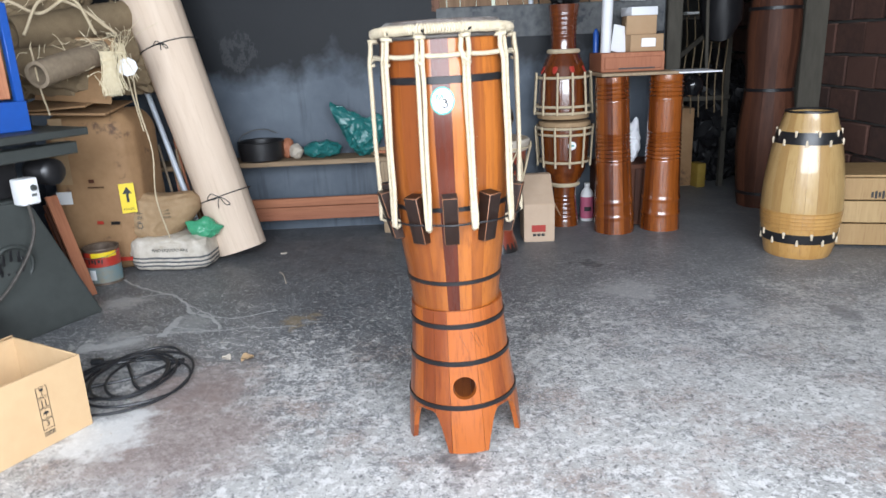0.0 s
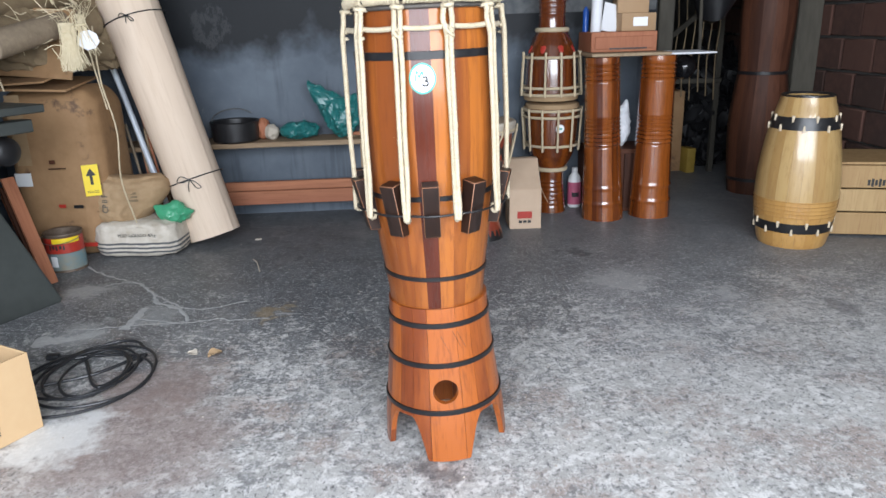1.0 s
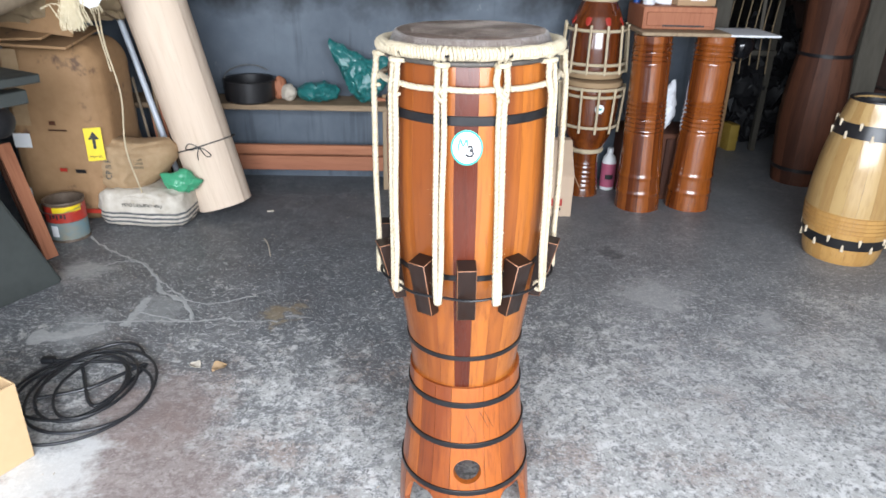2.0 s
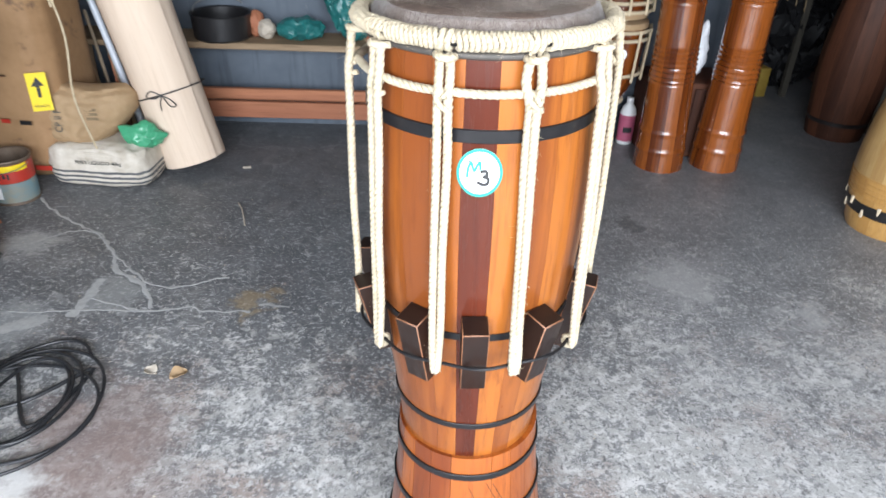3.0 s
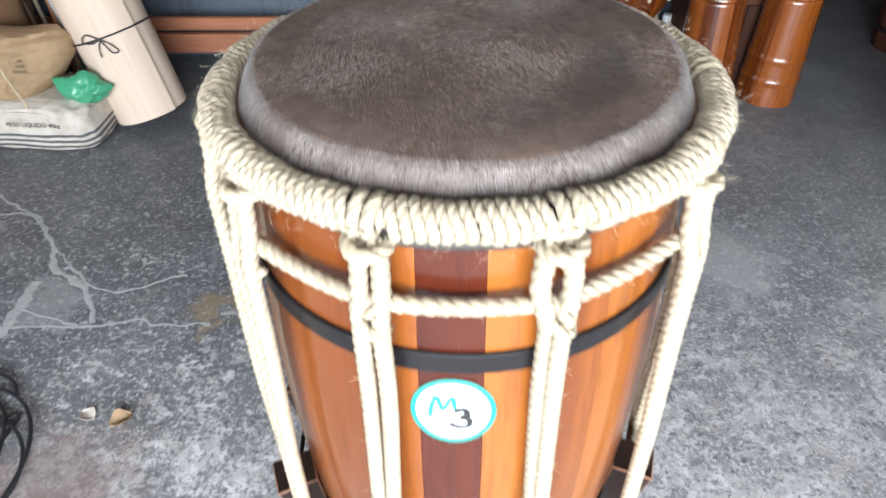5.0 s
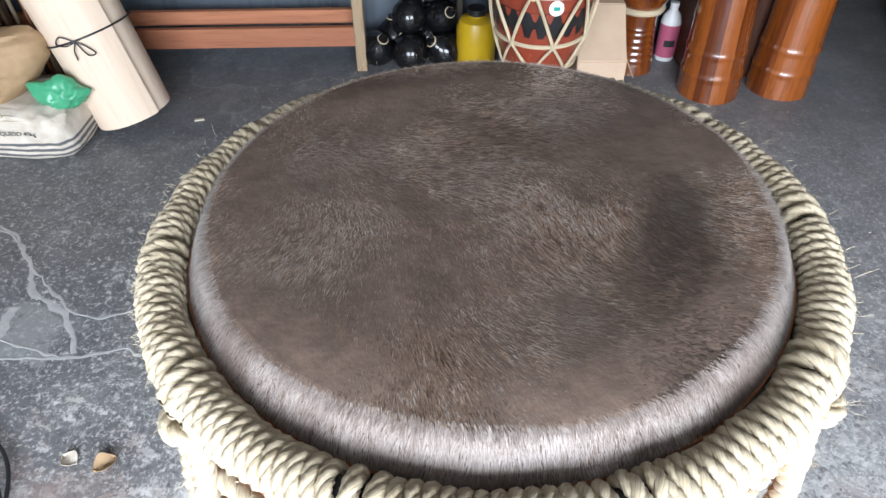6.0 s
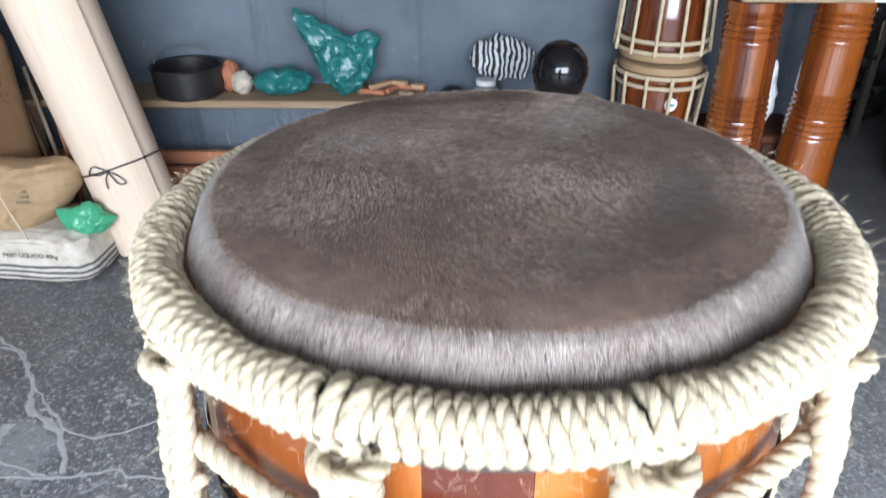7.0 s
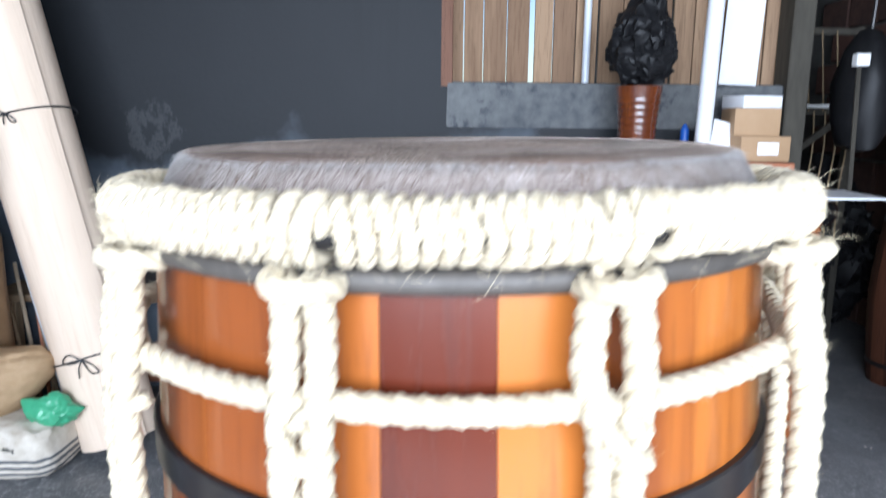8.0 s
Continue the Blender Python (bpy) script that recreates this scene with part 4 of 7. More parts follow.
def flank_look():
    """Short pale hair where the hide bends over the edge, lightened further for the door light."""
    m, t, p = nodes_of("lightened_flank_hair")
    one = t.nodes.new("ShaderNodeNewGeometry").outputs["Random Per Island"]
    v = coords(t)
    tone = maths(t, 'ADD', maths(t, 'MULTIPLY', one, 0.5), maths(t, 'MULTIPLY', noise_tex(t, v, 60, 4, 0.6), 0.6))
    # the pale tone also carries the daylight that falls on this slope
    col = mixc(t, ramp(t, tone, 0.30, 0.85), (0.13, 0.093, 0.075), (0.43, 0.38, 0.35))
    col = mixc(t, maths(t, 'MULTIPLY', ramp(t, noise_tex(t, v, 13, 3, 0.6), 0.50, 0.62), 0.5), col, (0.115, 0.075, 0.055))
    t.links.new(col, p.inputs["Base Color"])
    p.inputs["Roughness"].default_value, p.inputs["Sheen Weight"].default_value = 0.5, 0.25
    return m


M_HAIR = hair_look()
M_FLANK = flank_look()
tall_drum()
drum_stand()

# ---- drums and things along the back ----
def turned_column(at, lean, label):
    """A tall turned drum body with groups of ridges."""
    ob = thing("drum_shell", at, label, "drum", "turned column shells", m=pose(*at, 0, lean, 0))
    n, h = 12, 0.955
    prof = []
    for z in np.linspace(0, h, 120):
        r = 0.124 - 0.014 * math.sin(math.pi * min(1, z / h)) * 0.4 - 0.025 * (z / h)
        for c, cnt in ((0.86, 4), (0.53, 6), (0.20, 1), (0.105, 1)):
            w = 0.013 * cnt
            if abs(z - c) < w * 1.1:
                r += 0.0046 * (math.cos((z - c) / 0.0115 * math.pi) if cnt > 1 else math.cos((z - c) / 0.014 * math.pi / 2))
        prof.append((r, z))
    prof = prof + [(r - 0.016, z) for r, z in prof[::-1]]
    st = 2 * math.pi / n
    me = mesh_of(lathe(prof, 4, -st / 2 + 0.003, st / 2 - 0.003, closed=True), M_COLUMN)
    for k in range(n):
        part("stave", me, None, ob, "", pose(0, 0, 0, 0, 0, 30 * k))
    return ob


turned_column((1.182, 4.27, 0), -2.2, "glossy red-brown turned wooden drum shell with ridges, standing upright")
turned_column((1.480, 4.29, 0), 0.3, "glossy red-brown turned wooden drum shell with ridges, slightly leaning")


M_BONE = plain("pale_peg_wood", (0.66, 0.56, 0.42), (0.52, 0.42, 0.29), 0.5, 60)


def pale_barrel():
    ob = thing("barrel_drum", (2.03, 3.64, 0), "pale varnished barrel-shaped drum with black zigzag bands", "drum")
    prof = [(0.88 * r, z) for r, z in ((0.186, 0.0), (0.196, 0.02), (0.207, 0.08), (0.222, 0.16), (0.230, 0.24), (0.231, 0.30), (0.226, 0.38), (0.214, 0.48), (0.195, 0.58), (0.172, 0.67), (0.150, 0.735), (0.142, 0.765))]
    n = 22
    st = 2 * math.pi / n

    def belt(z0, z1, mat, dr=0.0):
        zs = np.linspace(z0, z1, max(3, int((z1 - z0) / 0.02)))
        p = [(at_z(prof, z) + dr, z) for z in zs]
        p = p + [(r - 0.014, z) for r, z in p[::-1]]
        return mesh_of(lathe(p, 3, -st / 2 + 0.0015, st / 2 - 0.0015, closed=True), mat)
    for z0, z1, mat, dr in ((0.0, 0.165, M_PALE2, 0), (0.165, 0.255, M_PALE2, -0.0008), (0.255, 0.765, M_PALE, 0)):
        me = belt(z0, z1, mat, dr)
        for k in range(n):
            part("stave", me, None, ob, "", pose(0, 0, 0, 0, 0, k * 360 / n))
    for z in (0.168, 0.188, 0.208, 0.228, 0.25):
        part("turned_ring", tube([round_at(q, at_z(prof, z) + 0.0005, z) for q in np.linspace(0, 2 * math.pi, 65)[:-1]], 0.0028, 6, closed=True), M_PALE2, ob)
    for z, h in ((0.640, 0.062), (0.112, 0.052)):
        zs = np.linspace(z - h / 2, z + h / 2, 6)
        p = [(at_z(prof, q) + 0.002, q) for q in zs]
        band = part("band", lathe(p + [(r - 0.004, q) for r, q in p[::-1]], 48, closed=True), M_BLACK, ob, "black painted band with pale pegs")
        for k in range(18):
            up = k % 2
            q = 2 * math.pi * (k + 0.5) / 18
            zz = z + (h / 2 - 0.008 if up else -h / 2 + 0.008)
            r = at_z(prof, zz) + 0.004
            bm = box((0.017, 0.010, 0.034), (0, 0, 0), 0.003)
            for v in bm.verts:
                v.co.x *= 1.0 - 0.55 * max(0.0, (-v.co.z if up else v.co.z) / 0.017 * 0.5 + 0.5)
            part("peg", bm, M_BONE, band, "", Matrix.Translation(round_at(q, r, zz)) @ pose(0, 0, 0, 0, 0, math.degrees(q)))
    part("rim", tube([round_at(q, 0.118, 0.768) for q in np.linspace(0, 2 * math.pi, 49)[:-1]], 0.008, 8, closed=True), M_BLACK, ob, "black rim")
    part("inside", lathe([(0.114, 0.768), (0.110, 0.70), (0.0005, 0.70)], 32), M_BLACK, ob)
    return ob


pale_barrel()


def goblet(parent, z0, flip, mark):
    """A rope-tuned goblet drum, 0.69 m tall, upright or upside down."""
    def zz(z):
        return z0 + (0.69 - z if flip else z)
    prof = [(0.096, 0.0), (0.092, 0.03), (0.083, 0.10), (0.078, 0.16), (0.076, 0.22), (0.080, 0.268), (0.100, 0.30), (0.128, 0.36), (0.146, 0.43), (0.154, 0.52), (0.158, 0.64), (0.158, 0.67)]
    rid = []
    for z in np.linspace(0, 0.67, 110):
        r = at_z(prof, z)
        if 0.04 < z < 0.2:
            r += 0.0022 * math.sin(z * 230)
        rid.append((r, zz(z)))
    part("body", lathe(rid + [(r - 0.01, z) for r, z in rid[::-1]], 40, closed=True), M_COLUMN, parent, "glossy red-brown turned body")
    part("collar", tube([round_at(q, 0.089, zz(0.275)) for q in np.linspace(0, 2 * math.pi, 49)[:-1]], 0.014, 8, closed=True), M_OLDROPE, parent, "pale rope collar")
    part("head", lathe([(0.0005, zz(0.685)), (0.15, zz(0.685)), (0.163, zz(0.68)), (0.167, zz(0.655))], 40), M_KRAFT, parent, "pale hide head")
    for z, r in ((0.645, 0.178), (0.605, 0.174), (0.44, 0.176)):
        if z == 0.44:
            z, r = 0.43, 0.160
        part("hoop", tube([round_at(q, r, zz(z)) for q in np.linspace(0, 2 * math.pi, 57)[:-1]], 0.0085, 7, closed=True), M_OLDROPE, parent)
    for k in range(12):
        q = 2 * math.pi * k / 12 + (0.13 if flip else 0.0)
        part("cord", rope([round_at(q, 0.186, zz(0.655)), round_at(q, 0.184, zz(0.6)), round_at(q, 0.172, zz(0.40))], 0.0068, step=0.012), M_OLDROPE, parent)
    if mark:
        bm = lathe([(0.0005, 0.0), (0.026, 0.0), (0.026, -0.002)], 24)
        part("badge", bm, M_LABEL, parent, "round pale badge", Matrix.Translation(round_at(0.1, 0.160, zz(0.54))) @ pose(0, 0, 0, 90, 0, 6))
        part("badge_mark", box((0.022, 0.0015, 0.01), (0, 0, 0), 0.0), M_TEALINK, parent, "", Matrix.Translation(round_at(0.1, 0.1635, zz(0.54))))
    else:
        for k in range(8):
            q = 2 * math.pi * k / 8 + 0.2
            bm = lathe([(0.0005, 0.045), (0.014, 0.03), (0.018, 0.0), (0.014, -0.03), (0.0005, -0.045)], 10)
            bmesh.ops.scale(bm, vec=(1, 0.25, 1), verts=bm.verts)
            part("carving", bm, M_RED, parent, "dark red painted leaf", Matrix.Translation(round_at(q, 0.128, zz(0.37))) @ pose(0, 0, 0, -30, 0, math.degrees(q)))


SX, SY = 0.905, 4.49
goblet(thing("goblet_drum", (SX, SY, 0), "glossy red-brown goblet drum with white cords, standing on the floor", "drum", "stacked goblet drums"), 0, False, True)
goblet(thing("goblet_drum", (SX - 0.01, SY, 0.0), "glossy red-brown goblet drum with white cords, upside down on another", "drum", "stacked goblet drums"), 0.694, True, False)


def tall_hourglass():
    ob = thing("hourglass_drum", (2.365, 4.78, 0), "dull dark-brown staved hourglass drum shell with black hoops", "drum")
    low = [(0.165, 0.0), (0.176, 0.08), (0.192, 0.25), (0.202, 0.40), (0.199, 0.52), (0.186, 0.66), (0.166, 0.80), (0.170, 0.92), (0.182, 1.05), (0.185, 1.18), (0.176, 1.32), (0.162, 1.42), (0.155, 1.46)]
    low = [(0.92 * r, z) for r, z in low]
    fine = [(at_z(low, z), z) for z in np.linspace(0, 1.46, 36)]
    prof = fine + [(r - 0.018, z) for r, z in fine[::-1]]
    n = 14
    st = 2 * math.pi / n
    me = mesh_of(lathe(prof, 3, -st / 2 + 0.002, st / 2 - 0.002, closed=True), M_TALL)
    for k in range(n):
        part("stave", me, None, ob, "", pose(0, 0, 0, 0, 0, k * 360 / n))
    for z in (0.80, 0.10, 1.32):
        hoop(ob, z, at_z(low, z) + 0.001, 0.022)
    return ob


tall_hourglass()


def veneer_roll():
    """A long roll of veneer leaning on the wall, tied twice with cord."""
    foot, head_ = Vector((-1.120, 4.10, 0.046)), Vector((-1.488, 4.27, 1.385))
    d = (head_ - foot).normalized()
    base = foot
    m = Matrix.Translation(base) @ d.to_track_quat('Z', 'Y').to_matrix().to_4x4()
    ob = thing("veneer_roll", base, "pale wood veneer roll tied with dark cord, leaning against wall", "roll", m=m)
    bm = bmesh.new()
    turns, n, L = 2.3, 110, 1.85
    rows = []
    # the loose outer edge lies to the room, along the roll
    edge = m.to_3x3().inverted() @ Vector((0.84, -0.54, 0))
    last = math.atan2(edge.y, edge.x)
    for i in range(n + 1):
        q = 2 * math.pi * turns * (i / n - 1)
        r = 0.118 + 0.034 * i / n
        a = last + q
        rows.append([bm.verts.new((r * (1 + 0.07 * z) * math.cos(a), r * (1 + 0.07 * z) * math.sin(a), z)) for z in np.linspace(0, L, 8)])
    for a, b in zip(rows, rows[1:]):
        for k in range(7):
            bm.faces.new((a[k], b[k], b[k + 1], a[k + 1]))
    bmesh.ops.recalc_face_normals(bm, faces=bm.faces)
    sh = part("sheet", bm, M_VENEER, ob)
    return ob, m


ROLL, ROLL_M = veneer_roll()
for z, name in ((0.335, "cord"), (1.23, "cord")):
    pts = [(0.1545 * (1 + 0.07 * z) * math.cos(q), 0.1545 * (1 + 0.07 * z) * math.sin(q), z + 0.006 * math.sin(q)) for q in np.linspace(0, 2 * math.pi, 49)[:-1]]
    part(name, tube(pts, 0.0035, 6, closed=True), M_RUBBER, ROLL, "dark cord")


# bows of the two cords, to the room's side
_inv = ROLL_M.to_3x3().inverted()
_out = _inv @ Vector((0.12, -1.0, 0.1))
_out.z = 0
_out.normalize()
_tan = Vector((-_out.y, _out.x, 0))
for z, s in ((0.335, 0.85), (1.23, 0.5)):
    r = 0.1545 * (1 + 0.07 * z) + 0.005
    for pts in (((0, 0), (-0.05, 0.035), (-0.085, 0.01), (-0.045, -0.005), (0, 0)), ((0, 0), (0.03, -0.025), (0.05, -0.065), (0.022, -0.06), (0, 0)), ((0, 0), (-0.02, -0.03), (-0.03, -0.07))):
        line = [_out * (r + 0.004 * (i % 2)) * math.cos(u * s / r) + _tan * r * math.sin(u * s / r) + Vector((0, 0, z + v * s)) for i, (u, v) in enumerate(pts)]
        part("bow", tube(smooth_line(line, 6), 0.0024, 6), M_RUBBER, ROLL)


def shelf():
    ob = thing("shelf", (0, 0, 0), "low rough plank shelf on posts with reddish rails against the wall", "shelf")
    part("board", box((1.75, 0.26, 0.032), (-0.93, 4.59, 0.490), 0.004), M_RAWX, ob, "rough dusty board")
    for x in (-0.265, -1.72):
        part("post", box((0.045, 0.05, 0.474), (x, 4.5, 0.237), 0.003), M_RAW, ob)
    part("rail", box((1.6, 0.028, 0.060), (-1.08, 4.572, 0.213), 0.003), M_PLANKX, ob)
    part("rail", box((1.6, 0.028, 0.085), (-1.07, 4.492, 0.158), 0.003), M_PLANKX, ob)
    return ob


shelf()


def carton(name, size, m, mat, label, flaps=False):
    """A cardboard box; with flaps it stands open."""
    ob = thing(name, (0, 0, 0), label, "box", m=m)
    w, d, h = size
    if not flaps:
        part("body", box(size, (0, 0, h / 2), 0.004, segs=2), mat, ob)
    else:
        t = 0.006
        for sz, c in (((w, t, h), (0, -d / 2 + t / 2, h / 2)), ((w, t, h), (0, d / 2 - t / 2, h / 2)), ((t, d - 2 * t, h), (-w / 2 + t / 2, 0, h / 2)),
                      ((t, d - 2 * t, h), (w / 2 - t / 2, 0, h / 2)), ((w - 2 * t, d - 2 * t, t), (0, 0, t))):
            part("panel", box(sz, c, 0.0015), mat, ob)
    return ob


def slanted_box():
    """A closed carton whose upper front slants back, one flap loose at the side."""
    ob = thing("cardboard_box", (0, 0, 0), "closed brown cardboard box with slanted top and faded red print", "box", m=pose(0.672, 4.08, 0, 0, 0, -2))
    bm = bmesh.new()
    side = ((0, 0), (0, 0.235), (0.17, 0.385), (0.23, 0.385), (0.23, 0))
    l, r = ([bm.verts.new((x, y, z)) for y, z in side] for x in (-0.092, 0.092))
    bm.faces.new(l)
    bm.faces.new(r[::-1])
    for k in range(5):
        j = (k + 1) % 5
        bm.faces.new((l[k], r[k], r[j], l[j]))
    bmesh.ops.recalc_face_normals(bm, faces=bm.faces)
    bmesh.ops.bevel(bm, geom=bm.edges[:], offset=0.004, segments=2, affect='EDGES')
    bmesh.ops.subdivide_edges(bm, edges=bm.edges[:], cuts=2, use_grid_fill=True)
    part("body", lumpy(bm, 0.003, 9, 4), M_CARD3, ob, smooth=False)
    part("print", box((0.085, 0.001, 0.042), (-0.005, -0.0035, 0.085), 0), M_RED, ob, "faded red print", smooth=False)
    for k in range(3):
        part("lettering_bar", box((0.02, 0.001, 0.016), (-0.03 + 0.026 * k, -0.0035, 0.045), 0), M_INK, ob, smooth=False)
    part("flap", box((0.004, 0.10, 0.10), (0, 0, -0.05), 0.001), M_CARD, ob, "brown loose flap", pose(0.094, 0.09, 0.235, 0, -26, 0))


slanted_box()

# ---- cardboard box by the door, cable, floor litter ----
def text_part(chars, size, mat, parent, m):
    cu = bpy.data.curves.new("text", 'FONT')
    cu.body, cu.size, cu.align_x, cu.align_y = chars, size, 'CENTER', 'CENTER'
    cu.extrude = 0.0003
    tmp = bpy.data.objects.new("text", cu)
    scene.collection.objects.link(tmp)
    me = bpy.data.meshes.new_from_object(tmp)
    bpy.data.objects.remove(tmp)
    me.materials.append(mat)
    return part("lettering", me, None, parent, "", m)


def near_box():
    m = pose(-1.462, 2.015, 0, 0, 0, 59.5)
    ob = carton("cardboard_box", (0.50, 0.36, 0.256), m, M_CARD2, "open light-brown cardboard box with printed handling symbols", True)
    part("flap", box((0.49, 0.16, 0.005), (0, 0.0, 0), 0.001), M_CARD2, ob, "", pose(0.0, 0.245, 0.226, -28, 0, 0))
    part("flap", box((0.16, 0.34, 0.005), (0, 0.0, 0), 0.001), M_CARD2, ob, "", pose(-0.315, 0.0, 0.235, 0, -20, 0))
    y = -0.1812
    for k in range(4):
        zc_ = 0.188 - 0.037 * k
        for dx, dz, w, h in ((0, 0.0165, 0.036, 0.0016), (0, -0.0165, 0.036, 0.0016), (-0.0175, 0, 0.0016, 0.034), (0.0175, 0, 0.0016, 0.034)):
            part("print", box((w, 0.0008, h), (0.105 + dx, y, zc_ + dz), 0), M_INK, ob, smooth=False)
    glass = lathe([(0.0006, -0.012), (0.006, -0.011), (0.0008, -0.009), (0.0008, 0.0), (0.006, 0.004), (0.007, 0.012)], 10)
    bmesh.ops.scale(glass, vec=(1, 0.06, 1), verts=glass.verts)
    part("print", glass, M_INK, ob, "", pose(0.105, y, 0.188))
    for dx in (-0.006, 0.006):
        part("print", box((0.003, 0.0008, 0.022), (0.105 + dx, y, 0.149), 0), M_INK, ob, smooth=False)
    umb = lathe([(0.0006, 0.008), (0.007, 0.005), (0.011, -0.002), (0.0012, -0.001), (0.0012, -0.012)], 10)
    bmesh.ops.scale(umb, vec=(1, 0.06, 1), verts=umb.verts)
    part("print", umb, M_INK, ob, "", pose(0.105, y, 0.114))
    text_part("3", 0.028, M_INK, ob, pose(0.105, y, 0.079, 90, 0, 0))
    for k in range(2):
        part("print", box((0.036, 0.0008, 0.004), (0.105, y, 0.050 - 0.008 * k), 0), M_INK, ob, smooth=False)


near_box()


def cable_coil():
    rng = random.Random(11)
    pts = []
    for i in range(5 * 26 + 14):
        q = 2 * math.pi * i / 26 + 0.8
        k = i / 26
        rx, ry = 0.165 + 0.05 * math.sin(k * 2.1), 0.205 + 0.05 * math.cos(k * 1.7)
        pts.append((-1.165 + 0.03 * math.sin(k * 3.3) + rx * math.cos(q), 2.45 + 0.03 * math.cos(k * 2.6) + ry * math.sin(q), 0.0075 + 0.004 * (k % 3) + 0.006 * abs(math.sin(q * 1.5 + k))))
    bm = tube(smooth_line(pts, 3), 0.0052, 8)
    tube(smooth_line([(-1.30, 2.40, 0.009), (-1.15, 2.46, 0.012), (-1.02, 2.60, 0.011), (-1.1, 2.36, 0.01), (-1.25, 2.60, 0.012), (-1.36, 2.62, 0.008)], 8), 0.0060, 8, bm)
    ob = whole("power_cable", bm, M_RUBBER, "coiled black rubber power cable lying on the floor", "cable")
    part("plug", box((0.045, 0.028, 0.02), (-1.37, 2.62, 0.012), 0.004, segs=2), M_RUBBER, ob)


cable_coil()


def dry_leaf(at, s, turn, tall, mat=None):
    bm = bmesh.new()
    rows = []
    for i in range(9):
        u = i / 8
        w = math.sin(math.pi * u) ** 0.8 * 0.45 + 0.01
        rows.append([bm.verts.new((u - 0.5, w * v, 0.12 + tall * (0.6 * abs(v) ** 1.5 + 0.35 * math.sin(math.pi * u) + 0.15 * math.sin(9 * u + 3 * v)))) for v in (-1, -0.5, 0, 0.5, 1)])
    for a, b in zip(rows, rows[1:]):
        for k in range(4):
            bm.faces.new((a[k], b[k], b[k + 1], a[k + 1]))
    bmesh.ops.scale(bm, vec=(s, s, s), verts=bm.verts)
    bmesh.ops.solidify(bm, geom=bm.faces[:], thickness=0.0012)
    zmin = min(v.co.z for v in bm.verts)
    bmesh.ops.translate(bm, vec=(0, 0, -zmin), verts=bm.verts)
    return whole("wood_shaving", bm, mat or M_KRAFT, "small curled pale wood shaving on the floor", "shaving", "floor litter", m=pose(at[0], at[1], 0.0005, 0, 0, turn))


dry_leaf((-0.762, 2.585), 0.055, 40, 0.35)
dry_leaf((-0.85, 2.60), 0.045, -30, 0.3, M_SACKW)
whole("wood_chip", box((0.038, 0.014, 0.007), (0, 0, 0.0035), 0.001), M_SACKW, "small pale wood chip on the floor", "chip", "floor litter", m=pose(-0.885, 4.10, 0, 0, 0, 12))
whole("straw", tube(smooth_line([(-0.84, 3.72, 0.004), (-0.80, 3.62, 0.018), (-0.77, 3.52, 0.004)], 8), 0.0035, 6), M_SACKW, "pale bent straw on the floor", "straw", "floor litter")
_rng = random.Random(3)
_v, _f = [], []
for _k in range(900):
    _x, _y = _rng.uniform(-1.7, 2.4), _rng.uniform(0.9, 4.4)
    _s, _a, _h = _rng.uniform(0.0015, 0.006), _rng.uniform(0, 6.28), _rng.uniform(0.0008, 0.003)
    _c, _d = math.cos(_a) * _s, math.sin(_a) * _s
    _b = len(_v)
    _v += [(_x + _c, _y + _d, 0.0004), (_x - _d * 0.5, _y + _c * 0.5, 0.0004), (_x - _c, _y - _d, 0.0004), (_x + _d * 0.5, _y - _c * 0.5, 0.0004), (_x, _y, _h)]
    _f += [(_b, _b + 1, _b + 4), (_b + 1, _b + 2, _b + 4), (_b + 2, _b + 3, _b + 4), (_b + 3, _b, _b + 4)]
_me = bpy.data.meshes.new("mesh")
_me.from_pydata(_v, [], _f)
_me.materials.append(M_SACKW)
tagged(new("floor_crumbs", _me), "pale sawdust crumbs and grit scattered on the floor", "litter", "", "stuff")


